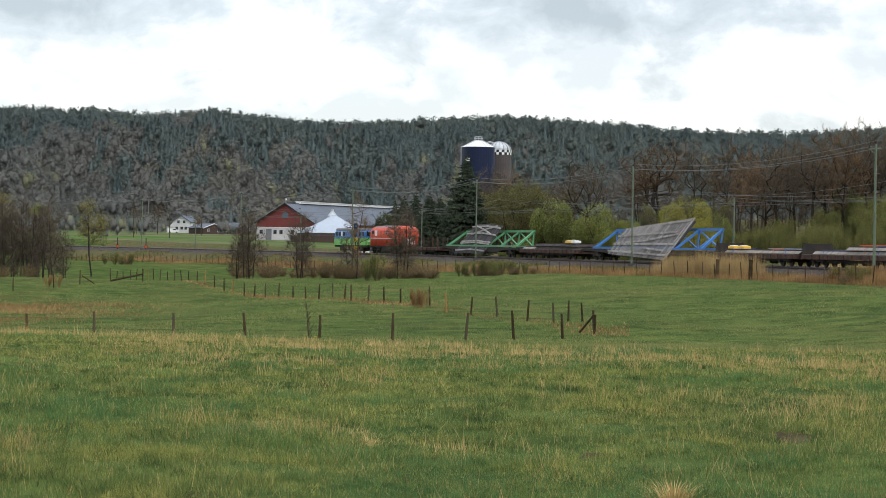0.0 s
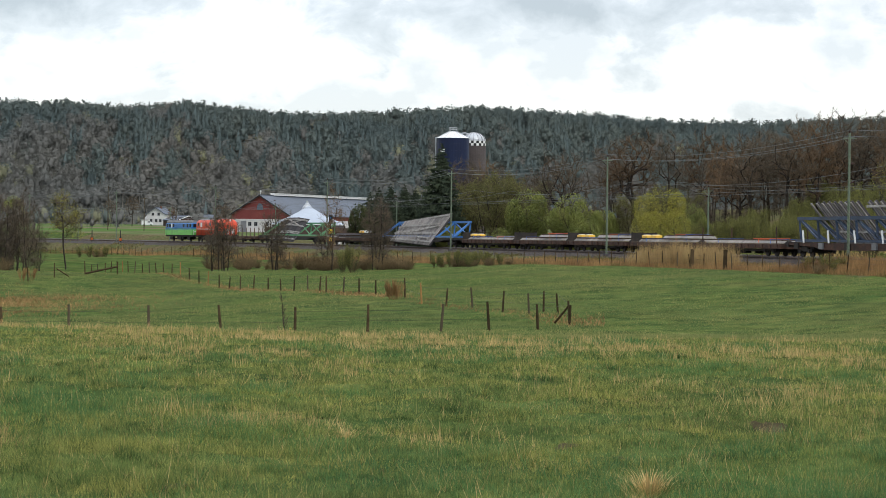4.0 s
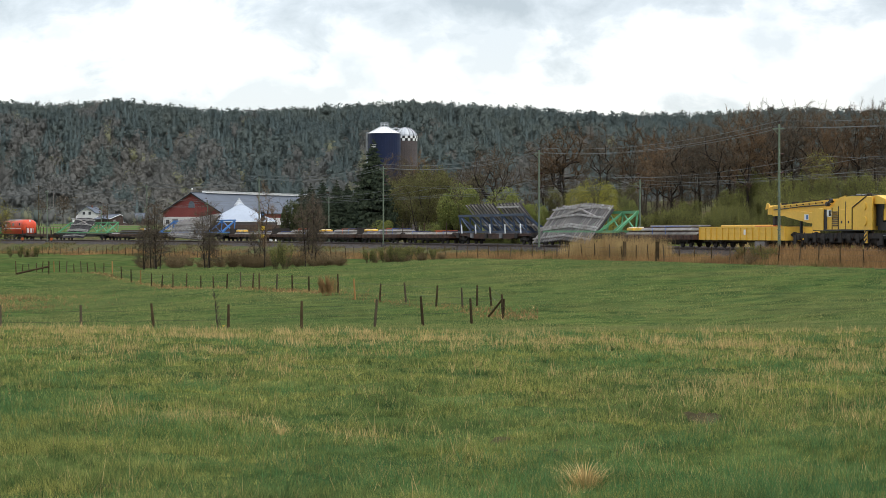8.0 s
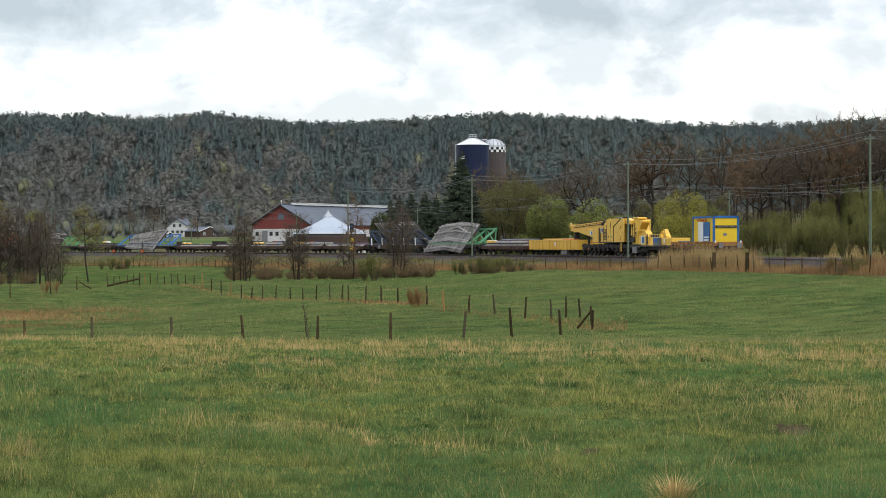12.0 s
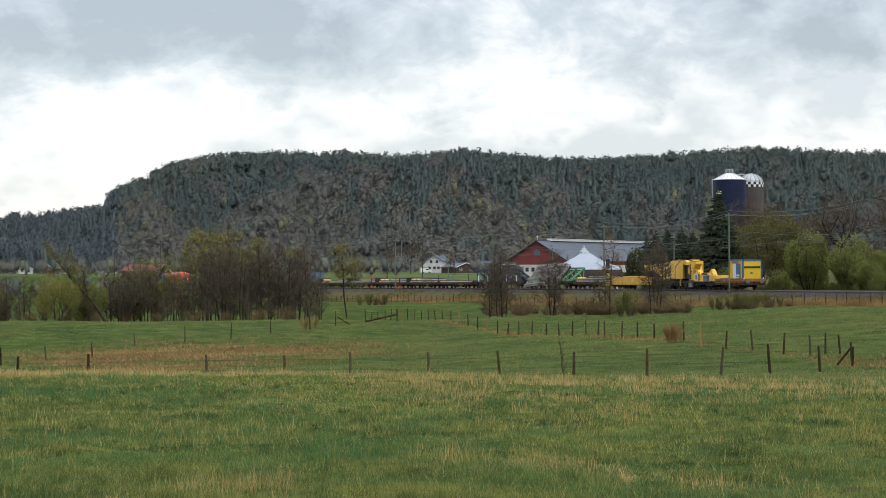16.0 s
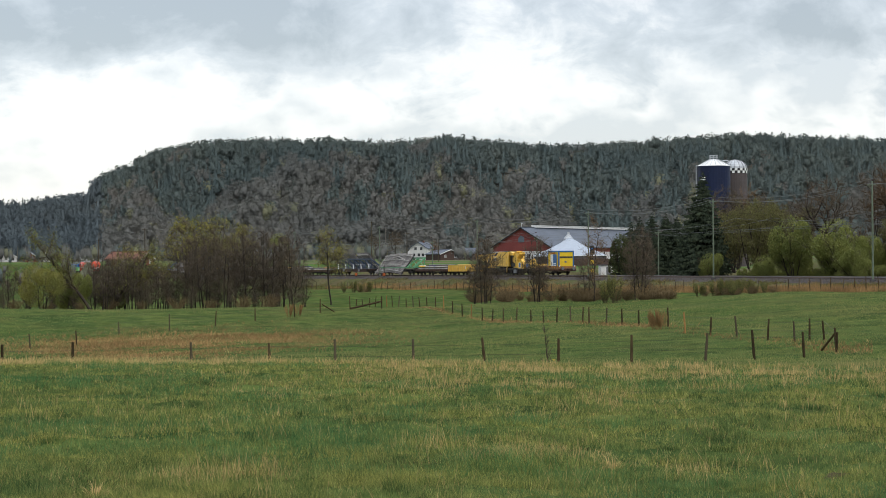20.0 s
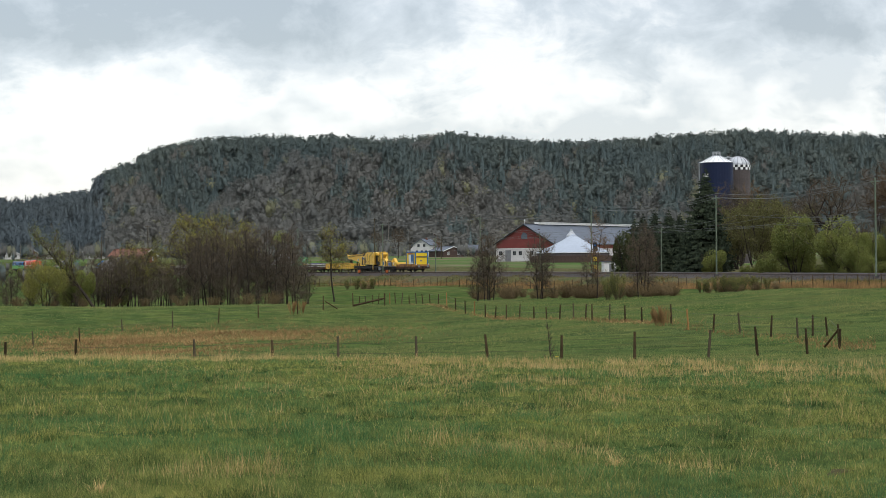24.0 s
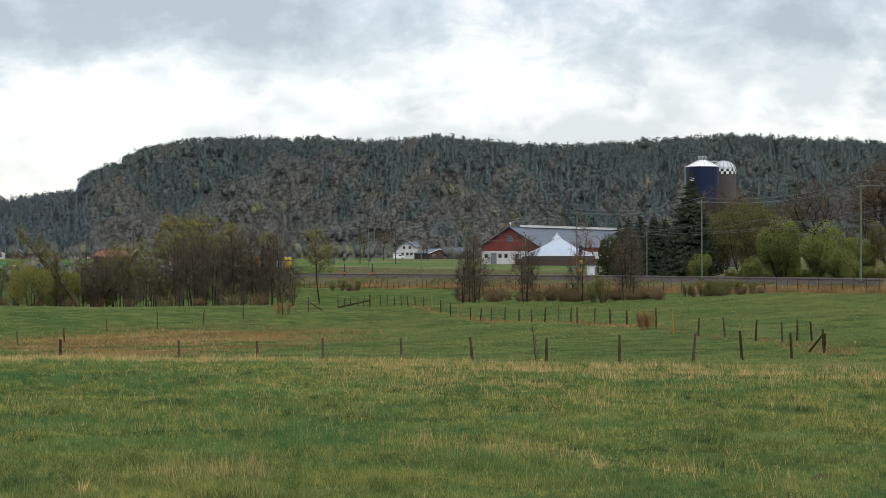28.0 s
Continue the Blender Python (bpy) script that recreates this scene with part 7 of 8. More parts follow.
for i in range(3):
    KIND["willow%d" % i] = [bush_kind("willow_shrub", "rounded willow shrub in fresh light green leaf", 90 + i, 6, 6, LEAF_FRESH, 24000, 0.078, lobes=10), False]
for i in range(2):
    KIND["hazel%d" % i] = [tree_kind("hazel", "broad tree with dull olive buds beside the silo", 140 + i, 9, leaf=LEAF_DULL, leaves=20000, leaf_size=0.075, scatter=0.25, r=0.13, stems=6, spread=0.5, levels=3, kids=10, start=0.2, angle=(20, 50), ratio=(0.3, 0.5), up=0.06, wobble=0.1, twig_r=0.011), False]
KIND["thuja"] = [bush_kind("thuja_hedge", "dense dark olive conical evergreen beside the barn", 97, 8, 4.2, HEDGE, 9000, 0.11, stems=5, category="tree"), False]
KIND["reedbush"] = [tree_kind("dry_shrub", "upright straw-brown leafless shrub by the fence", 98, 1.3, category="shrub", r=0.009, stems=15, spread=0.7, levels=2, kids=9, start=0.3, angle=(8, 25), ratio=(0.3, 0.6), up=0.1, wobble=0.05, twig_r=0.008, twig=REED, bark=REED), False]
KIND["sallow"] = [bush_kind("goat_willow", "round goat willow full of yellow-green catkins", 96, 7, 7, LEAF_SALLOW, 17000, 0.062, stems=5, category="tree"), False]
KIND["yellow"] = [bush_kind("maple", "round maple in bright yellow-green flower", 95, 8, 7, LEAF_YELLOW, 16000, 0.065, stems=4, category="tree"), False]
for i in range(3):
    ob = tree_kind("osier_shrub", "upright willow shrub with olive-green buds on many stems", 100 + i, 6, twig=BARK_OLIVE, bark=BARK_OLIVE, leaf=LEAF_OLIVE, leaves=10000, leaf_size=0.047, scatter=0.14, category="shrub", r=0.06, stems=16, spread=0.42, levels=2, kids=11, start=0.2, angle=(10, 28), ratio=(0.3, 0.55), up=0.10, wobble=0.06, twig_r=0.013)
    KIND["osier%d" % i] = [ob, False]
for i in range(2):
    KIND["bramble%d" % i] = [tree_kind("bare_shrub", "low bare brown shrub of tangled stems", 110 + i, 2.2, category="shrub", r=0.03, stems=22, spread=0.8, levels=2, kids=9, start=0.1, angle=(20, 60), ratio=(0.3, 0.6), up=0.02, wobble=0.15, twig_r=0.012, twig=TWIG_PALE, bark=TWIG_PALE), False]
KIND["spruce0"] = [spruce_kind(120, 15.2, 5.2, "tall dark green spruce behind the tracks"), False]
KIND["spruce1"] = [spruce_kind(121, 10, 4.0, "dark green spruce in a close group"), False]
KIND["sapling"] = [tree_kind("bare_sapling", "thin bare sapling beside the fence", 130, 2.2, category="sapling", r=0.03, levels=2, kids=20, start=0.12, angle=(25, 50), ratio=(0.15, 0.3), up=0.1, twig_r=0.009), False]


def plant_all():
    # alder copse behind the grassy rise
    for az, d, hgt, k in ((-17.3, 254, 6.6, 0), (-16.9, 251, 6.4, 1), (-16.55, 256, 7.0, 2), (-16.2, 262, 6.0, 3), (-15.7, 252, 8.2, 1), (-15.3, 258, 9.2, 0), (-14.95, 252, 9.4, 2),
                          (-14.6, 250, 9.3, 3), (-14.3, 262, 10.0, 0), (-14.05, 250, 9.4, 1), (-13.75, 256, 10.4, 2), (-13.5, 249, 10.0, 0), (-13.2, 254, 10.2, 1), (-12.95, 250, 9.8, 3),
                          (-12.62, 257, 10.0, 2), (-12.35, 250, 9.8, 0), (-12.05, 254, 6.4, 1), (-13.9, 266, 9.8, 2), (-12.85, 262, 10.0, 1), (-13.35, 258, 10.0, 3), (-14.45, 257, 9.6, 1), (-15.15, 262, 8.8, 3), (-12.5, 264, 9.6, 3), (-16.0, 246, 5.0, 2), (-17.9, 252, 5.6, 3), (-19.5, 262, 5.2, 1), (-19.9, 258, 5.8, 0), (-20.2, 255, 6.5, 2), (-18.9, 262, 5.2, 2), (-17.1, 262, 7.2, 1), (-16.7, 266, 7.6, 0), (-16.35, 250, 6.8, 3), (-15.5, 264, 8.6, 2), (-14.8, 260, 9.6, 0), (-18.3, 264, 6.2, 0), (-19.9, 262, 6.2, 1), (-20.5, 252, 6.0, 3), (-21.0, 256, 6.4, 2)):
        plant("alder%d" % k, az, d, hgt / 10.0 * (0.72 if -16.3 < az < -15.25 else 1.0))
    for az, d, hgt, k in ((-15.1, 262, 11.4, 0), (-14.6, 266, 11.8, 1), (-14.25, 264, 11.4, 0), (-11.38, 272, 10.2, 1), (-16.2, 250, 6.2, 1), (-13.6, 268, 10.6, 0), (-15.75, 255, 7.0, 0), (-16.55, 258, 8.2, 1)):
        plant("budding%d" % k, az, d, hgt / 10.0)
    plant("leaning", -17.4, 247, 1.0, turn=0)
    plant("leaning", -16.9, 252, 0.86, turn=160)
    plant("sallow", -18.6, 245, 0.80)
    plant("willow2", -17.75, 252, 0.62, tall=1.2)
    plant("willow1", -16.95, 256, 0.66, tall=1.1)
    plant("willow1", -18.0, 258, 0.62)
    plant("willow2", -20.1, 262, 0.7)
    plant("alder2", -16.05, 256, 0.78)
    for az, d, h, k in ((-17.05, 248, 0.68, 2), (-16.75, 253, 0.74, 1), (-16.4, 247, 0.7, 3), (-16.2, 252, 0.76, 2), (-15.85, 249, 0.72, 1), (-15.55, 256, 0.84, 3), (-17.35, 256, 0.66, 3), (-18.95, 257, 0.6, 2), (-19.35, 250, 0.58, 1)):
        plant("alder%d" % k, az, d, h * (0.78 if -16.3 < az < -15.25 else 1.0))
    plant("budding0", 9.25, 226, 0.72)
    for k in range(9):
        plant("bramble%d" % (k % 2), -19.3 + 0.8 * k + rngt.uniform(-0.1, 0.1), rngt.uniform(244, 249), rngt.uniform(0.45, 0.85))
    for k in range(30):
        plant("alder%d" % (k % 4), rngt.uniform(-20.5, -11.9), rngt.uniform(246, 262), rngt.uniform(0.18, 0.4))
    # loose trees at the meadow's edge
    for kind, az, d, sc in (("alder2", -7.5, 246, 0.86), ("alder1", -7.75, 249, 0.66), ("alder3", -6.16, 238, 0.82), ("alder0", -6.1, 239, 0.7), ("alder3", -7.4, 247, 0.84), ("alder1", -3.5, 231, 0.8), ("sparse", -4.72, 236, 1.0), ("alder3", -4.9, 240, 0.6), ("alder1", -3.62, 230, 0.84)):
        plant(kind, az, d, sc)
    plant("osier0", -4.2, 226, 0.42)
    plant("osier1", -4.45, 228, 0.34)
    for k in range(46):
        az = rngt.uniform(-8.0, -2.6)
        d = np.interp(az, (-8, -2.6), (262, 226)) + rngt.uniform(-5, 8)
        plant("bramble%d" % (k % 2), az, d, rngt.uniform(0.4, 0.85))
    for az, d, sc in ((-1.7, 226, 0.30), (-1.45, 224, 0.33), (-1.1, 222, 0.30), (-0.8, 221, 0.28), (-2.1, 228, 0.28), (-0.45, 219, 0.22), (-1.25, 219, 0.25), (7.7, 161, 0.24), (7.3, 163, 0.22), (8.1, 160, 0.20), (-10.8, 340, 0.35), (-10.4, 338, 0.32), (3.9, 192, 0.14)):
        plant("osier%d" % rngt.randrange(3), az, d, sc, tall=0.8)
        plant("bramble%d" % rngt.randrange(2), az + rngt.uniform(-0.25, 0.25), d + rngt.uniform(-3, 3), sc * 1.6)
        plant("osier%d" % rngt.randrange(3), az + rngt.uniform(-0.3, 0.3), d + rngt.uniform(-3, 3), sc * 0.7, tall=0.9)
    # bank behind the tracks: spruces
    plant("spruce0", -1.98, 300, 0.96)
    for az, d, h in ((-2.35, 338, 8.2), (-2.62, 342, 8.8), (-2.9, 336, 9.2), (-3.25, 345, 9.4), (-3.55, 338, 9.3), (-3.78, 342, 8.6), (-1.55, 336, 7.0), (-2.1, 322, 6.2), (-3.05, 330, 6.5), (-2.5, 328, 6.0)):
        plant("spruce1", az, d, h / 10, tall=1.0)
    plant("thuja", -4.05, 338, 0.9)
    plant("thuja", -3.7, 334, 0.7)
    plant("alder0", -3.45, 325, 0.86)
    # fresh willows and the maple
    for kind, az, d, sc, tall in (("willow0", 0.25, 268, 1.1, 1.22), ("willow1", 1.35, 262, 1.1, 1.12), ("willow2", 2.2, 262, 0.7, 1.25), ("willow2", -1.8, 296, 0.62, 1.0), ("willow1", -0.45, 276, 0.55, 1.0), ("willow0", 1.8, 256, 0.7, 1.0),
                                  ("yellow", 3.65, 230, 0.98, 0.98), ("willow1", 4.35, 244, 0.75, 1.25)):
        plant(kind, az, d, sc, tall=tall)
    for k, (az, d, sc) in enumerate(((-0.7, 298, 1.65), (-0.25, 302, 1.75), (-1.15, 332, 1.6), (0.25, 305, 1.6), (-1.5, 345, 1.5), (3.0, 262, 1.15), (3.6, 268, 1.1), (4.2, 258, 1.1))):
        plant("hazel%d" % (k % 2), az, d, sc * 0.62)
    for k in range(26):
        az = -1.0 + k * 0.24
        plant("willow%d" % (k % 3), az, np.interp(az, (-1, 5.5), (288, 218)) + rngt.uniform(-4, 3), rngt.uniform(0.22, 0.40))
    # oaks and the brown wood above
    plant("oak0", 1.15, 300, 1.18, tall=1.15)
    plant("oak1", 2.9, 305, 1.3, tall=1.05)
    plant("tall3", 2.4, 312, 1.1)
    plant("tall1", 3.8, 300, 1.05)
    for az, d, k, sc in ((-1.5, 375, 0, 1.28), (-1.2, 362, 1, 1.2), (-0.85, 370, 2, 1.25), (-0.5, 358, 3, 1.1), (-0.1, 352, 0, 0.95), (0.35, 340, 1, 0.95), (-1.7, 385, 2, 1.1), (-1.1, 395, 3, 1.2)):
        plant("tall%d" % k, az, d, sc)
    for az, d, h in ((4.6, 285, 12.2), (5.2, 262, 11.2), (5.6, 250, 11.5), (5.95, 245, 12.0), (6.3, 252, 11.2), (6.7, 242, 12.2), (7.05, 248, 12.0), (7.45, 242, 12.4), (7.8, 250, 12.2), (8.2, 244, 12.2), (8.6, 252, 11.4), (9.0, 246, 11.6),
                     (9.4, 240, 11.6), (9.8, 248, 11.6), (10.2, 242, 12.0), (10.6, 250, 12.2), (11.0, 242, 12.6), (11.5, 246, 12.4), (12.0, 242, 12.2), (12.6, 246, 12.2), (4.9, 270, 9.5), (5.4, 275, 10.5)):
        plant("tall%d" % rngt.randrange(4), az, d, h / 12 * np.interp(az, (4.6, 6, 9, 10, 12), (1.02, 1.12, 1.06, 0.95, 0.93)))
    for k in range(34):
        az = 2.0 + k * 0.32
        plant("tall%d" % rngt.randrange(4), az, np.interp(az, (2, 12), (300, 232)) + rngt.uniform(-6, 22), rngt.uniform(0.35, 0.6))
    # brown undergrowth below the wood
    for k in range(44):
        az = 3.6 + k * 0.2
        plant("alder%d" % (k % 4), az, np.interp(az, (3.6, 12.4), (262, 236)) + rngt.uniform(-8, 10), rngt.uniform(0.34, 0.56))
    # olive willow thicket on the bank
    made = 0
    while made < 90:
        s, off = rngt.uniform(-60, 75), rngt.uniform(12, 27)
        x, y, h = along(s, off + (6 if s < 4 else 0))
        az = math.degrees(math.atan2(x, y))
        if 4.2 < az < 12.7:
            plant("osier%d" % rngt.randrange(3), 0, 0, rngt.uniform(0.50, 0.74) * (0.75 + 0.3 * (off - 12) / 15), at_xy=(float(x), float(y)))
            made += 1


plant_all()
plant("sapling", -5.9, 98, 1.0)
plant("reedbush", -3.1, 139, 1.0)
plant("reedbush", -3.02, 139.3, 0.85)
plant("reedbush", -3.2, 139.2, 0.8)
plant("reedbush", -12.45, 214, 1.0)
plant("reedbush", -12.2, 215, 0.95)

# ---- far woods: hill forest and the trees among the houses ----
# aerial haze is put into these base colours: paler and bluer than near foliage
CONIFER = thin(surface("hazed_hill_conifer", (0.086, 0.113, 0.112), (0.104, 0.131, 0.124), 0.012, 1.0, island=0.03, fine=0.07, spec=0.0), 0.12)
PINE = thin(surface("hazed_hill_pine", (0.096, 0.121, 0.116), (0.116, 0.137, 0.122), 0.012, 1.0, island=0.03, fine=0.07, spec=0.0), 0.12)
BROWNWOODS = thin(surface("hazed_hill_birch", (0.128, 0.134, 0.126), (0.156, 0.148, 0.130), 0.012, 1.0, island=0.03, fine=0.08, spec=0.0), 0.12)
BUDWOODS = thin(surface("hazed_budding_birch", (0.165, 0.172, 0.120), (0.195, 0.196, 0.115), 0.010, 0.95, island=0.04, fine=0.1, spec=0.1), 0.12)


def soften(m):
    """Bends the shading normals of small facets upward, as loose foliage scatters light."""
    n, l = m.node_tree.nodes, m.node_tree.links
    g = n.new("ShaderNodeNewGeometry")
    a = n.new("ShaderNodeVectorMath")
    a.operation = "MULTIPLY_ADD"
    a.inputs[1].default_value, a.inputs[2].default_value = (0.09, 0.09, 0.09), (0.0, -0.40, 0.60)
    l.new(g.outputs["Normal"], a.inputs[0])
    u = n.new("ShaderNodeVectorMath")
    u.operation = "NORMALIZE"
    l.new(a.outputs[0], u.inputs[0])
    for b in n:
        if b.type in ("BSDF_PRINCIPLED", "BSDF_TRANSLUCENT"):
            l.new(u.outputs[0], b.inputs["Normal"])


for m in (CONIFER, PINE, BROWNWOODS, BUDWOODS):
    soften(m)
# the blue tint stands for the deeper haze over the farther hill
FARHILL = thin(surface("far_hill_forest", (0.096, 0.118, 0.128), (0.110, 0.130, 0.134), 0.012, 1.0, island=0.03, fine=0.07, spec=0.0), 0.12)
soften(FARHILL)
PALETRUNK = surface("pale_birch_trunk", (0.16, 0.15, 0.14), (0.10, 0.09, 0.085), 0.3, 0.95, island=0.3, fine=0.0)


def conifer_shape(rng, sprays, wide, spray):
    """A spruce: a narrow core and drooping sprays in whorls round it."""
    v = [(0.5 * wide * math.cos(6.2832 * k / 7), 0.5 * wide * math.sin(6.2832 * k / 7), 0.12) for k in range(7)] + [(0, 0, 0.97)]
    f = [(k, (k + 1) % 7, 7) for k in range(7)]
    lean = rng.normal(0, 0.02, 2)
    for k in range(sprays):
        t = 1 - (1 - rng.uniform(0.1, 1.0)) ** 0.8
        a = rng.uniform(0, 6.2832)
        r = (wide * (1 - t) ** 0.8 + 0.012) * rng.uniform(0.7, 1.1) * (1 + 0.22 * math.sin(2 * a + 11 * t))
        c = np.array((r * math.cos(a) + lean[0] * t, r * math.sin(a) + lean[1] * t, t))
        o = len(v)
        v += [tuple(c + rng.normal(0, spray, 3) * (1.1, 1.1, 0.8) * (1.1 - 0.5 * t)) for _ in range(3)]
        f.append((o, o + 1, o + 2))
    v += [(-0.012, 0, 0.9), (0.012, 0, 0.9), (lean[0], lean[1], 1.03)]
    f.append((len(v) - 3, len(v) - 2, len(v) - 1))
    return np.array(v), np.array(f)


GOLD = (1 + 5 ** 0.5) / 2
ICO_V = np.array([(-1, GOLD, 0), (1, GOLD, 0), (-1, -GOLD, 0), (1, -GOLD, 0), (0, -1, GOLD), (0, 1, GOLD), (0, -1, -GOLD), (0, 1, -GOLD), (GOLD, 0, -1), (GOLD, 0, 1), (-GOLD, 0, -1), (-GOLD, 0, 1)]) / math.hypot(1, GOLD)
ICO_F = np.array([(0, 11, 5), (0, 5, 1), (0, 1, 7), (0, 7, 10), (0, 10, 11), (1, 5, 9), (5, 11, 4), (11, 10, 2), (10, 7, 6), (7, 1, 8), (3, 9, 4), (3, 4, 2), (3, 2, 6), (3, 6, 8), (3, 8, 9), (4, 9, 5), (2, 4, 11), (6, 2, 10), (8, 6, 7), (9, 8, 1)])


def crown_shape(rng, lumps, wide, low, size, sprays, spray, upright=1.2):
    """A broad-leaved or pine crown: lumps of loose foliage sprays round a denser core, on a trunk."""
    v, f = [(-0.012, 0, 0), (0.012, 0, 0), (0, 0.0, 0.8)], [(0, 1, 2)]
    cents = []
    for k in range(lumps):
        h = low + (0.93 - low) * (k + rng.uniform(0.2, 0.9)) / lumps
        a, d = rng.uniform(0, 6.2832), wide * rng.uniform(0.1, 0.75) * (1.15 - 0.8 * (h - low))
        cents.append((np.array((d * math.cos(a), d * math.sin(a), h)), size * rng.uniform(0.75, 1.2)))
    o = len(v)
    v += [tuple(np.array((0, 0, (low + 0.9) / 2)) + p * np.array((wide * 0.6, wide * 0.6, (0.9 - low) * 0.44)) * rng.uniform(0.7, 1.1)) for p in ICO_V]
    f += [tuple(q + o) for q in ICO_F]
    for k in range(sprays):
        u = rng.normal(size=3)
        u[2] = u[2] * 0.9 + 0.25
        c, r = cents[k % lumps]
        c = c + u / np.linalg.norm(u) * r * rng.uniform(0.75, 1.1) * np.array((1, 1, 0.9))
        o = len(v)
        v += [tuple(c + rng.normal(0, spray, 3) * (0.9, 0.9, upright)) for _ in range(3)]
        f.append((o, o + 1, o + 2))
    return np.array(v), np.array(f)


def scatter_trees(name, label, shapes, places, heights, widths, mat, seed):
    """Many trees in one mesh: shapes of unit height set at places."""
    rng = np.random.default_rng(seed)
    which = rng.integers(0, len(shapes), len(places))
    V, F, o = [], [], 0
    for k, (sv, sf) in enumerate(shapes):
        idx = np.where(which == k)[0]
        if not len(idx):
            continue
        a = rng.uniform(0, 6.2832, len(idx))
        c, s = np.cos(a)[:, None], np.sin(a)[:, None]
        w, h = widths[idx][:, None], heights[idx][:, None]
        x = (sv[None, :, 0] * c - sv[None, :, 1] * s) * w + places[idx, 0:1]
        y = (sv[None, :, 0] * s + sv[None, :, 1] * c) * w + places[idx, 1:2]
        z = sv[None, :, 2] * h + places[idx, 2:3] - 0.3
        V.append(np.stack((x, y, z), 2).reshape(-1, 3))
        F.append((sf[None] + (np.arange(len(idx)) * len(sv))[:, None, None]).reshape(-1, 3) + o)
        o += len(idx) * len(sv)
    ob = new(name, big_mesh(name, np.concatenate(V), np.concatenate(F), mat))
    smooth(ob.data)
    return tagged(ob, label, "forest", kind="stuff")


def build_forest():
    rng = np.random.default_rng(77)
    con = [conifer_shape(rng, 110, 0.17 + 0.025 * (k % 3), 0.036) for k in range(10)]
    pin = [crown_shape(rng, 5 + k % 3, 0.16, 0.42, 0.115, 110, 0.034) for k in range(10)]
    dec = [crown_shape(rng, 5 + k % 3, 0.17, 0.28, 0.125, 120, 0.034, 1.1) for k in range(10)]
    n = 12500
    az = rng.uniform(-22, 15, n)
    r = np.sqrt(rng.uniform(1126 ** 2, (RIDGE_R + 48) ** 2, n))
    r[:1600] = rng.uniform(RIDGE_R - 30, RIDGE_R + 50, 1600)
    x, y = r * np.sin(np.radians(az)), r * np.cos(np.radians(az))
    z = ground_z(x, y)
    up = (r - 1128) / (RIDGE_R - 1128)
    patch = np.sin(az * 1.3 + 2.1 * np.sin(r * 0.016)) + 0.9 * np.sin(az * 3.1 + r * 0.023) + 0.8 * np.sin(az * 6.3 - r * 0.041 + 1.3) + 0.5 * np.sin(az * 0.45 - r * 0.007)
    score = up * 3.2 - 1.6 + 0.70 * patch + rng.normal(0, 0.30, n) + 0.9 * ease(az, -6, -1)
    P = np.stack((x, y, z), 1)
    swap = rng.random(n)
    is_con, is_dec = (score > 0.1) & (swap < 0.55), score <= 0.1
    is_pin = ~is_con & ~is_dec
    # the brow carries pines and spruces alike
    brow = (r > RIDGE_R - 40) & is_con & (rng.random(n) < 0.5)
    is_con, is_pin = is_con & ~brow, is_pin | brow
    H = rng.uniform(8.5, 14.5, n)
    clear = (np.sin(az * 1.7 + 0.8) + np.sin(az * 0.6 + 2) > 0.25) & (r < 1180) & (az > -13) & (az < -5)
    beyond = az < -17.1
    scatter_trees("far_hill_forest", "wooded hill beyond the cliff, tinted blue-grey for haze", con + pin, P[beyond], H[beyond], H[beyond] * 1.3, FARHILL, 7)
    keep = ~clear & ~beyond
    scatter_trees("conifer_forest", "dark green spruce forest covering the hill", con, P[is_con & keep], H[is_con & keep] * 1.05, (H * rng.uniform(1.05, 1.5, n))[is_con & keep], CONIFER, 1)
    scatter_trees("pine_forest", "pines with loose crowns along the ridge, greyed as by haze", pin, P[is_pin & keep], (H * 1.04)[is_pin & keep], (H * 1.45)[is_pin & keep], PINE, 2)
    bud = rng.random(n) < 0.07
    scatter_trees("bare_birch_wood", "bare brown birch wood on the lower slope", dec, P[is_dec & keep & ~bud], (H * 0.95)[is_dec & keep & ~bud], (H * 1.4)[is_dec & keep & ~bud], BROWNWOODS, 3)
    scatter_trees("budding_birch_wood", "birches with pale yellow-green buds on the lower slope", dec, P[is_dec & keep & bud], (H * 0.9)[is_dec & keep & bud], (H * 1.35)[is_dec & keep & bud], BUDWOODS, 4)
    # pale trunks at the wood's lower edge
    k = 500
    a2, r2 = rng.uniform(-20, 4, k), rng.uniform(1110, 1180, k)
    x2, y2 = r2 * np.sin(np.radians(a2)), r2 * np.cos(np.radians(a2))
    tv = np.array(((-0.016, 0, 0), (0.016, 0, 0), (0.008, 0, 0.8), (-0.008, 0, 0.8)))
    scatter_trees("birch_trunks", "pale slender birch trunks at the foot of the hill", [(tv, np.array(((0, 1, 2), (0, 2, 3))))], np.stack((x2, y2, ground_z(x2, y2)), 1), rng.uniform(7, 12, k), np.full(k, 12.0), PALETRUNK, 5)
    # trees and hedges among the houses
    k = 620
    a3, r3 = rng.uniform(-21, -4.2, k), rng.uniform(470, 1100, k)
    far = rng.random(k) < 0.62
    r3 = np.where(far, rng.uniform(880, 1115, k), r3)
    gap = (np.abs(a3 + 9.2) < 0.75) & (r3 < 1035) | (np.abs(a3 + 6.0) < 1.9) & (r3 < 700) | (np.abs(a3 + 9.0) < 1.2) & (r3 < 700) | (np.abs(a3 + 15.9) < 0.6) & (r3 < 690)
    x3, y3 = r3 * np.sin(np.radians(a3)), r3 * np.cos(np.radians(a3))
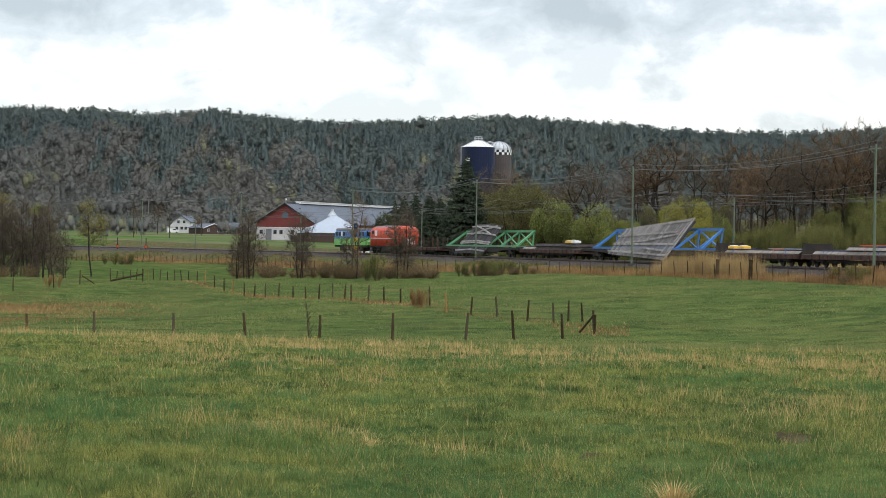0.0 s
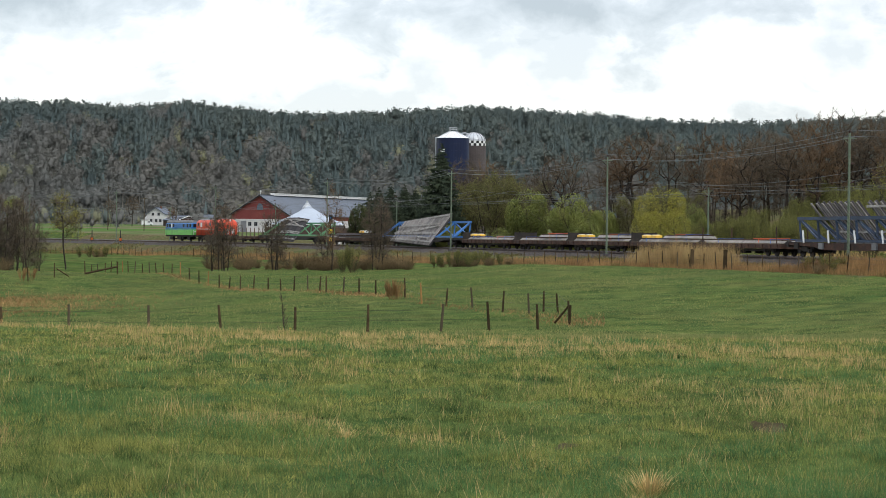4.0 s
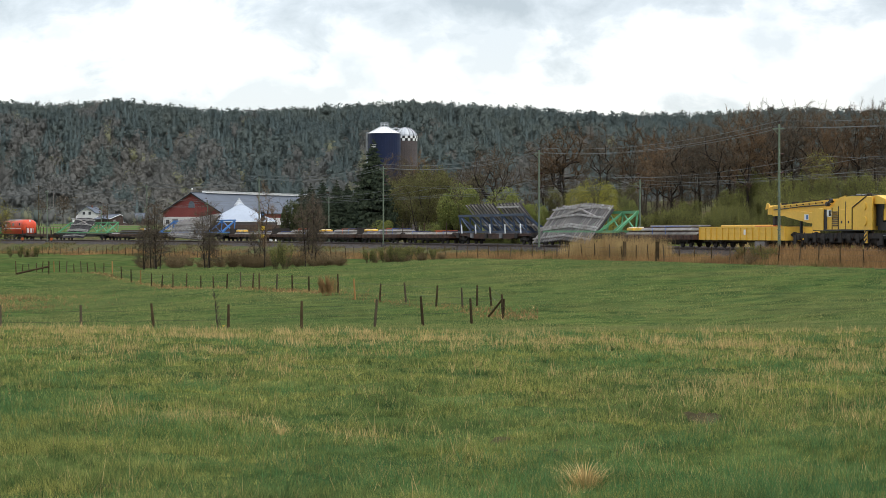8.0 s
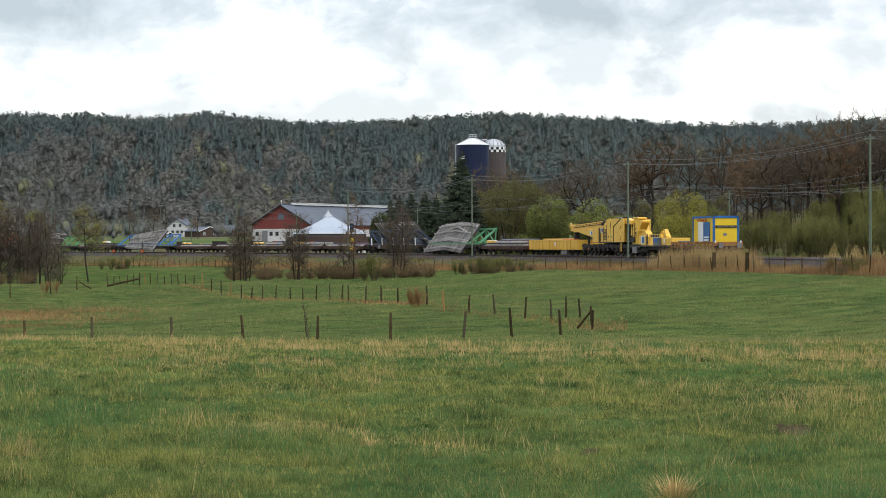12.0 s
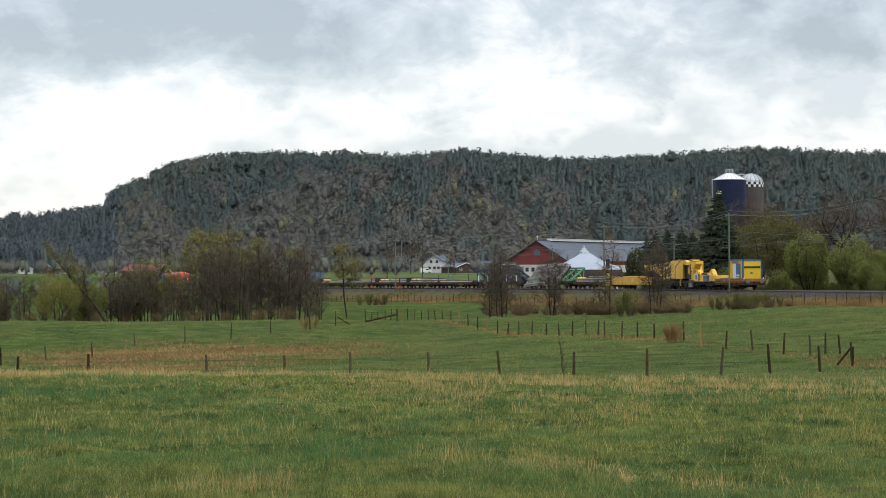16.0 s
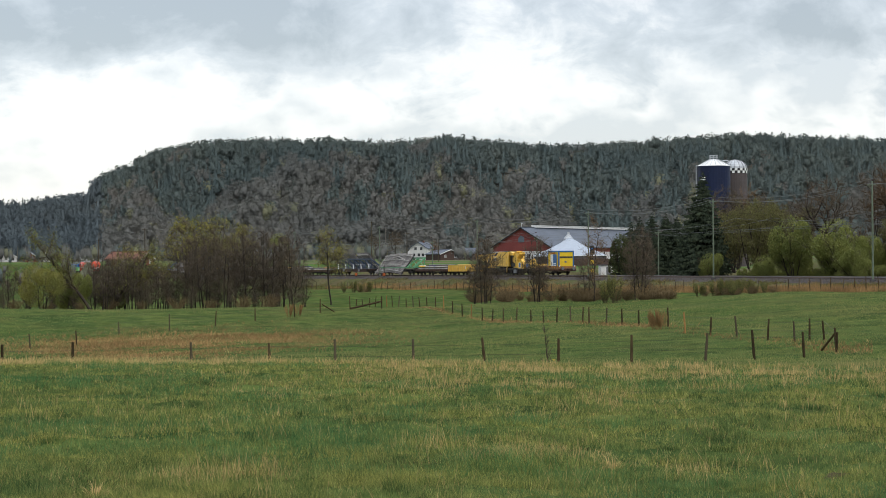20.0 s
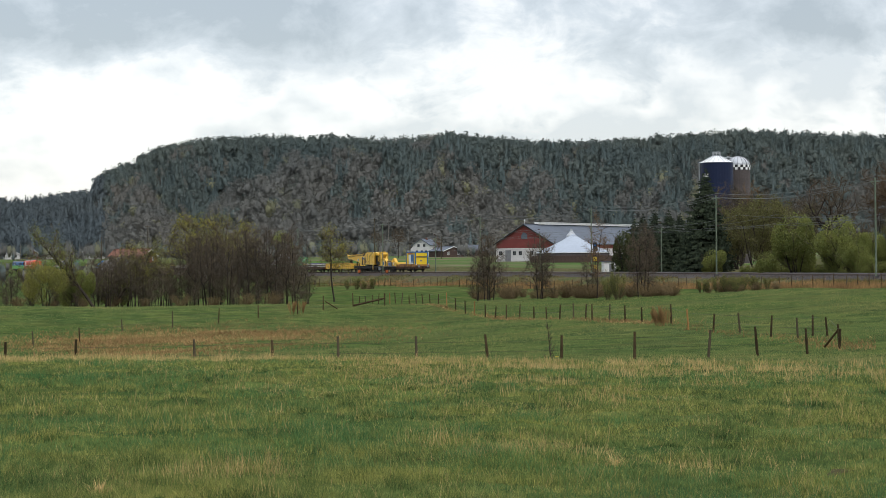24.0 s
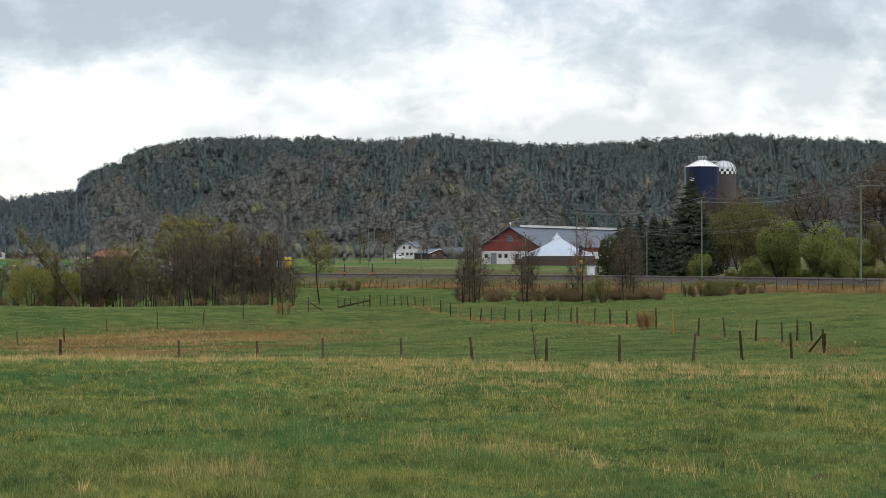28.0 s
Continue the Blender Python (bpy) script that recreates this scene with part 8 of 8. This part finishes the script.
    P3 = np.stack((x3, y3, ground_z(x3, y3)), 1)
    h3 = rng.uniform(2.5, 8.5, k)
    kind = rng.integers(0, 5, k)
    dens = [crown_shape(rng, 7, 0.26, 0.15, 0.14, 220, 0.022) for _ in range(6)]
    for m, sel, nm, lb in ((BROWNWOODS, kind < 3, "valley_bare_trees", "bare brown trees and hedges among the houses"), (BUDWOODS, kind == 3, "valley_budding_trees", "yellow-green budding trees among the houses"), (PINE, kind == 4, "valley_evergreens", "dark evergreens among the houses")):
        s = sel & ~gap
        scatter_trees(nm, lb, dens, P3[s], h3[s], h3[s] * 1.0, m, 6)


build_forest()
for az, d, kind, sc in ((-9.75, 900, "tall0", 1.15), (-10.3, 870, "tall1", 1.0), (-8.75, 930, "tall2", 0.8), (-12.7, 1118, "willow1", 2.3), (-13.9, 1112, "willow0", 2.0), (-18.0, 560, "willow2", 0.9), (-19.1, 590, "willow0", 0.8), (-6.9, 1110, "willow2", 1.6)):
    plant(kind, az, d, sc)

# ---- grass, straw and reeds ----
SOIL = surface("brown_soil", (0.085, 0.074, 0.038), (0.055, 0.046, 0.026), 3.0, 1.0, 0, 0.5, fine=0.3, spec=0.0)
VERGE_BLADE = thin(surface("olive_verge_grass", (0.13, 0.13, 0.05), (0.17, 0.13, 0.06), 0.2, 1.0, island=0.35, fine=0.0, spec=0.0), 0.2)
DULLGRASS = thin(surface("dull_grass_blade", (0.090, 0.090, 0.040), (0.19, 0.155, 0.078), 5.0, 1.0, island=0.5, fine=0.0, spec=0.0))
TUFT = thin(surface("tuft_grass_blade", (0.050, 0.095, 0.030), (0.42, 0.41, 0.155), 9.0, 1.0, island=0.35, spread=(0.36, 0.66), fine=0.0, spec=0.0, broad=(0.8, (0.6, 0.75, 0.75), (1.25, 1.15, 1.0))))
LUSH = thin(surface("lush_grass_blade", (0.085, 0.185, 0.074), (0.120, 0.225, 0.094), 0.9, 1.0, island=0.5, fine=0.0, spec=0.0, broad=(0.7, (0.7, 0.8, 0.85), (1.15, 1.1, 1.0))))


def patchiness(x, y, s):
    return (np.sin(x * 0.9 / s + 2.3 * np.sin(y * 0.33 / s)) + np.sin(y * 0.7 / s + 1.9 * np.sin(x * 0.41 / s) + 1.2) + 0.7 * np.sin(x * 2.1 / s + y * 1.7 / s) + 0.5 * np.sin(3.3 * x / s - 2.6 * y / s + 0.5)) / 3.2


MUD = ((3.4, 21.0, 0.22, 0.42), (4.3, 23.6, 0.2, 0.45), (2.5, 18.2, 0.15, 0.28), (1.3, 19.6, 0.12, 0.25), (-3.4, 16.6, 0.12, 0.2), (6.4, 22.2, 0.2, 0.4), (-8.6, 15.4, 0.12, 0.2))
MUD_XY = [(d * math.sin(radians(a)), d * math.cos(radians(a)), w, h) for a, d, w, h in MUD]


def in_mud(x, y):
    """Bare trodden places, ragged at the rim."""
    out = np.zeros(len(x), bool)
    for cx, cy, w, h in MUD_XY:
        u, v = (x - cx) / w, (y - cy) / h
        t = np.arctan2(v, u)
        out |= np.hypot(u, v) < 0.8 + 0.22 * np.sin(3 * t + cx * 5) + 0.14 * np.sin(7 * t + cy)
    return out


def build_mud():
    for cx, cy, w, h in MUD_XY:
        rings, n = 5, 22
        v, f = [], []
        for k in range(rings):
            for q in range(n):
                t = 6.2832 * q / n
                rad = (0.1 + 0.9 * k / (rings - 1)) * (0.85 + 0.22 * math.sin(3 * t + cx * 5) + 0.14 * math.sin(7 * t + cy))
                v.append((cx + w * rad * math.cos(t), cy + h * rad * math.sin(t)))
        v = np.array(v)
        z = ground_z(v[:, 0], v[:, 1]) + np.repeat(np.linspace(0.012, 0.004, rings), n) + np.random.default_rng(5).uniform(-0.004, 0.01, len(v))
        f = [(k * n + q, k * n + (q + 1) % n, (k + 1) * n + (q + 1) % n, (k + 1) * n + q) for k in range(rings - 1) for q in range(n)]
        tagged(new("mud_patch", smooth(big_mesh("mud_patch", np.column_stack((v, z)), f, SOIL))), "bare trodden brown mud in the meadow grass", "mud", group="mud patches")


build_mud()


def blades(name, label, n, az, r, height, width, mat, seed, keep=None, lean=0.35, log=True, at=None, category="grass", fat=0.00012):
    """Many single blades of grass in one mesh, thicker where they stand farther off."""
    rng = np.random.default_rng(seed)
    if at is None:
        a = np.radians(rng.uniform(*az, n))
        rr = np.exp(rng.uniform(math.log(r[0]), math.log(r[1]), n)) if log else rng.uniform(*r, n)
        x, y = rr * np.sin(a), rr * np.cos(a)
    else:
        x, y = at
        n = len(x)
        rr = np.hypot(x, y)
    k = ~in_mud(x, y)
    if keep is not None:
        k &= keep(x, y, rng)
    x, y, rr = x[k], y[k], rr[k]
    n = len(x)
    z = ground_z(x, y) - 0.01
    h = rng.uniform(*height, n) * (0.42 + 0.5 * np.clip(patchiness(x, y, 1.4) + 0.5, 0, 1) + 0.95 * np.clip(patchiness(x, y, 0.22) + 0.25, 0, 1)) * np.clip(0.55 + rr / 40, 0, 1)
    w = np.maximum(width, fat * rr) * rng.uniform(0.7, 1.3, n)
    t = rng.uniform(0, 6.2832, n)
    side = np.stack((np.cos(t), np.sin(t), np.zeros(n)), 1)
    bend = rng.normal(0, lean, (n, 2)) * h[:, None]
    base = np.stack((x, y, z), 1)
    top = base + np.concatenate((bend, (h * rng.uniform(0.8, 1, n))[:, None]), 1)
    v = np.stack((base - side * w[:, None], base + side * w[:, None], top), 1).reshape(-1, 3)
    f = np.arange(n * 3).reshape(-1, 3)
    return tagged(new(name, big_mesh(name, v, f, mat)), label, category, kind="stuff")


def clusters(n, per, r, spread, seed, keep=None):
    """Places of blades that stand in tufts: tuft centres over the foreground, each with its blades close round it."""
    rng = np.random.default_rng(seed)
    a = np.radians(rng.uniform(*AZ, n))
    rr = np.exp(rng.uniform(math.log(r[0]), math.log(r[1]), n))
    x, y = rr * np.sin(a), rr * np.cos(a)
    if keep is not None:
        k = keep(x, y, rng)
        x, y = x[k], y[k]
    m = rng.integers(per // 2, per * 3 // 2, len(x))
    s = np.repeat(rng.uniform(0.5, 1.5, len(x)) * spread, m)
    return np.repeat(x, m) + rng.normal(0, 1, len(s)) * s, np.repeat(y, m) + rng.normal(0, 1, len(s)) * s


AZ = (-21.5, 13.5)


def dry(x, y, rng):
    """Where the short straw stands: loose patches over the whole foreground."""
    p = patchiness(x, y, 3.5) * 0.5 + patchiness(x, y, 0.9) * 0.5
    return rng.random(len(x)) < np.clip((p - 0.1) * 1.2, 0.06, 0.9)


def crest(x, y, rng):
    """Taller stalks in clumps along the brow of the foreground."""
    r, a = np.hypot(x, y), np.degrees(np.arctan2(x, y))
    left = np.exp(-((r - 59) / 4.5) ** 2) * np.interp(a, (-16, -12.5, -10.5), (1.0, 0.55, 0.12))
    mid = np.exp(-((r - np.interp(a, (-10, 0, 12), (50, 43, 34))) / 9) ** 2) * np.interp(a, (-12, -9, -1, 2, 12), (0, 1.0, 1.0, 0.6, 0.55))
    p = patchiness(x, y, 2.6) * 0.5 + patchiness(x + 5, y, 0.6) * 0.6
    lone = (patchiness(x - 3, y, 1.7) > 0.6) & (patchiness(x, y + 9, 0.35) > 0.1)
    return rng.random(len(x)) < left * np.clip(0.75 + 0.6 * p, 0, 1) + mid * np.clip(0.34 + 2.1 * p, 0, 1) + 0.35 * lone


DARKGRASS = thin(surface("dark_grass_blade", (0.040, 0.078, 0.030), (0.06, 0.10, 0.036), 2.0, 1.0, island=0.4, fine=0.0, spec=0.0))
FARBLADE = thin(surface("far_meadow_blade", (0.180, 0.212, 0.084), (0.270, 0.272, 0.120), 0.9, 1.0, island=0.22, fine=0.0, spec=0.0, broad=(0.09, (0.78, 0.88, 0.85), (1.22, 1.12, 1.05))))
TURF = lambda x, y, g: g.random(len(x)) < 0.7 + 0.55 * patchiness(x, y, 0.4)
blades("meadow_grass", "short green meadow grass in the foreground", 440000, AZ, (10.5, 18), (0.04, 0.10), 0.0010, BLADE, 1, TURF, 0.26, fat=0.00007)
blades("meadow_turf", "short green meadow grass further up the slope", 400000, AZ, (17.5, 36), (0.045, 0.10), 0.0015, BLADE, 11, TURF, 0.28)
blades("thin_meadow_grass", "short green meadow grass on the brow of the foreground", 330000, AZ, (35, 70), (0.04, 0.09), 0.0015, BLADE, 12, TURF, 0.4)
blades("dull_undergrass", "dull olive and brownish dead grass at the foot of the turf", 200000, AZ, (10.5, 66), (0.03, 0.065), 0.0012, DULLGRASS, 13, lambda x, y, g: patchiness(x, y, 2.9) * 0.7 + patchiness(x, y, 0.5) * 0.5 + 0.2 * g.normal(size=len(x)) > 0.0, 0.5)
blades("grass_tufts", "tufts of fresher and darker grass all over the meadow", 0, None, None, (0.05, 0.115), 0.0019, TUFT, 2, None, 0.55, at=clusters(22000, 11, (10.5, 60), 0.028, 2), fat=0.00014)
blades("lush_tufts", "lush blue-green grass tufts", 0, None, None, (0.09, 0.19), 0.0019, LUSH, 18, None, 0.4, at=clusters(3000, 60, (10.5, 55), 0.17, 18, lambda x, y, g: patchiness(x, y, 1.9) + 0.5 * patchiness(x, y + 4, 0.6) > 0.15), fat=0.00010)
blades("dry_grass", "dry straw-coloured grass stalks in patches", 0, None, None, (0.04, 0.12), 0.0009, STRAW, 3, None, 0.4, at=clusters(40000, 7, (10.5, 66), 0.05, 3, dry), fat=0.00009)
blades("straw_clumps", "taller clumps of dry straw on the brow of the meadow", 0, None, None, (0.08, 0.22), 0.0012, STRAW, 14, None, 0.24, at=clusters(30000, 15, (12, 68), 0.11, 14, crest), fat=0.00013)
blades("lone_straw", "single tall golden straw stalks and bent seed stems", 0, None, None, (0.11, 0.22), 0.0020, STRAW, 23, None, 0.30, at=clusters(1900, 4, (11, 45), 0.10, 23, lambda x, y, g: patchiness(x, y, 2.2) + 0.6 * g.random(len(x)) > 0.2), fat=0.00012)
blades("dark_tufts", "dark green tight grass tufts", 0, None, None, (0.05, 0.11), 0.0019, DARKGRASS, 24, None, 0.45, at=clusters(1500, 60, (10.5, 48), 0.09, 24), fat=0.0001)
blades("far_grass", "green grass of the far meadow", 420000, AZ, (62, 238), (0.04, 0.11), 0.004, FARBLADE, 4, lambda x, y, g: off_track(x, y) < -9.5)


def brown_hollow(x, y, rng):
    r, a = np.hypot(x, y), np.degrees(np.arctan2(x, y))
    c = np.exp(-((a + 15.2) / 3.0) ** 2) * np.exp(-((r - 170) / 17) ** 2) * 2.6 + (a < 2.2) * np.exp(-((r - np.interp(a, (-10, -8, -6, -3.6, -1.1, 1.3), (252, 203, 172, 146, 128, 114))) / 3.5) ** 2) * 0.9
    return rng.random(len(x)) < c * (0.6 + patchiness(x, y, 4))


blades("soil_crumbs", "bare brown soil crumbs and dead thatch in the turf", 90000, AZ, (10.5, 66), (0.03, 0.06), 0.006, SOIL, 10, lambda x, y, g: patchiness(x, y, 0.7) * 0.6 + patchiness(x + 7, y, 2.2) * 0.6 > 0.62, 1.2)
blades("brown_rough_grass", "rough brown dead grass in the hollow and under the fence", 300000, (-21, 3), (110, 240), (0.08, 0.24), 0.007, REED, 5, brown_hollow, 0.5, log=False, fat=0.0002)
blades("hollow_straw", "pale dead grass mixed through the brown hollow", 80000, (-21, 3), (110, 240), (0.08, 0.22), 0.006, STRAW, 16, lambda x, y, g: brown_hollow(x, y, g) & (patchiness(x, y, 2.2) > 0.1), 0.5, log=False, fat=0.00014)


def strip(n, s, off, seed):
    rng = np.random.default_rng(seed)
    ss, u = rng.uniform(*s, n), rng.random(n)
    x, y, h = along(ss, off[0] + (off[1] - off[0]) * u if off[1] > 0 else verge(ss) * (1 - u) + off[1] * u + off[0])
    return x, y


blades("dry_reed_strip", "brown dry reeds and dead grass beside the railway", 70000, None, None, (0.25, 0.6), 0.011, REED, 6, lambda x, y, g: g.random(len(x)) < 0.65 + 0.6 * patchiness(x, y, 5), 0.12, at=strip(110000, (-70, 300), (-0.3, -6.0), 6), category="reeds", fat=0.00007)
blades("near_rail_reeds", "brown dead grass thick along the ballast", 60000, None, None, (0.5, 0.85), 0.011, REED, 17, None, 0.15, at=strip(60000, (-75, -3), (0.5, -5.0), 17), category="reeds")
blades("tall_pale_reeds", "tall pale reeds standing before the train", 20000, None, None, (0.85, 1.6), 0.006, REED_PALE, 7, lambda x, y, g: g.random(len(x)) < 0.7 + 0.5 * patchiness(x, y, 0.8), 0.07, at=tuple(np.concatenate(p) for p in zip(strip(15000, (15, 39), (1.0, -6.0), 7), strip(15000, (17, 35), (1.0, -6.0), 19), strip(15000, (19, 31), (1.0, -6.0), 20))), category="reeds", fat=0.00005)
blades("verge_grass", "rough olive grass on the railway bank", 60000, None, None, (0.15, 0.4), 0.012, VERGE_BLADE, 8, lambda x, y, g: patchiness(x, y, 6) > 0.0, 0.4, at=strip(60000, (-70, 300), (-0.8, -2.6), 8))
blades("bank_grass", "rough mixed grass on the bank behind the tracks", 60000, None, None, (0.2, 0.5), 0.012, STRAW, 9, lambda x, y, g: patchiness(x, y, 5) > 0.15, 0.4, at=strip(60000, (-90, 60), (9.5, 32), 9))
blades("green_bank_grass", "rough green grass on the slope below the willows", 90000, None, None, (0.15, 0.4), 0.011, BLADE, 15, lambda x, y, g: patchiness(x, y, 5) < 0.35, 0.4, at=strip(90000, (-90, 60), (9.0, 32), 15))


def tussock(az, d, size, n, mat, label, seed):
    rng = random.Random(seed)
    p = spot(az, d, -0.02)
    b = Build()
    for k in range(n):
        a, r = rng.uniform(0, 6.2832), abs(rng.gauss(0, size * 0.28))
        c = Vector((r * math.cos(a), r * math.sin(a), 0))
        ln = size * rng.uniform(0.5, 1.15)
        out = Vector((math.cos(a) * (0.25 + 0.9 * r / size), math.sin(a) * (0.25 + 0.9 * r / size), rng.uniform(0.35, 1.2))).normalized() * ln
        s = Vector((-math.sin(a), math.cos(a), 0)) * 0.0021
        m = c + out * 0.6
        t = c + out + Vector((out.x * 0.25, out.y * 0.25, -0.12 * ln))
        b.add([tuple(c - s), tuple(c + s), tuple(m + s), tuple(m - s), tuple(t)], [(0, 1, 2), (0, 2, 3), (3, 2, 4)])
    ob = new("grass_tussock", b.mesh("grass_tussock", mat))
    ob.location = p
    tagged(ob, label, "grass", group="tussocks")


tussock(3.38, 15.3, 0.25, 240, STRAW, "pale straw tussock in the short grass", 1)
tussock(3.05, 14.9, 0.15, 90, STRAW, "small flattened straw tussock", 2)
tussock(-17.3, 17.6, 0.18, 60, STRAW, "dry tussock with a dark foot in the meadow", 3)
tussock(-4.3, 19.5, 0.18, 50, STRAW, "thin dry tussock among green grass", 4)
# dandelion, a small yellow flower head
flower = Build()
for k in range(10):
    a = 6.2832 * k / 10
    flower.add([(0, 0, 0.05), (0.04 * math.cos(a - 0.25), 0.04 * math.sin(a - 0.25), 0.075), (0.05 * math.cos(a), 0.05 * math.sin(a), 0.08), (0.04 * math.cos(a + 0.25), 0.04 * math.sin(a + 0.25), 0.075)], [(0, 1, 2, 3)])
fl = thing("dandelion", "single yellow dandelion in the meadow", "flower", at=Matrix.Translation(spot(-5.75, 55, 0.12)))
part("flower_head", flower, SIGNY, fl)
part("stem", Build().rod((0, 0, -0.14), (0, 0, 0.05), 0.006, None, 5), BLADE, fl)


def motions():
    """The train runs along the near track at about 65 km/h, away to the left."""
    times = (0, 4.5, 6.5, 11, 13.5, 19, 25, 28)
    rear = (-179.4, -98.4, -62.5, 19.0, 64.0, 162.9, 275.6, 332.5)
    for ob, middle, half in TRAIN:
        rows = []
        for k in range(29):
            s = float(np.interp(k, times, rear)) + middle
            xa, ya, ha = along(s + half)
            xb, yb, hb = along(s - half)
            rows.append((k, pose((xa + xb) / 2, (ya + yb) / 2, RAIL_Z, 0, 0, math.degrees(math.atan2(ya - yb, xa - xb)))))
        walk(ob, rows)


motions()
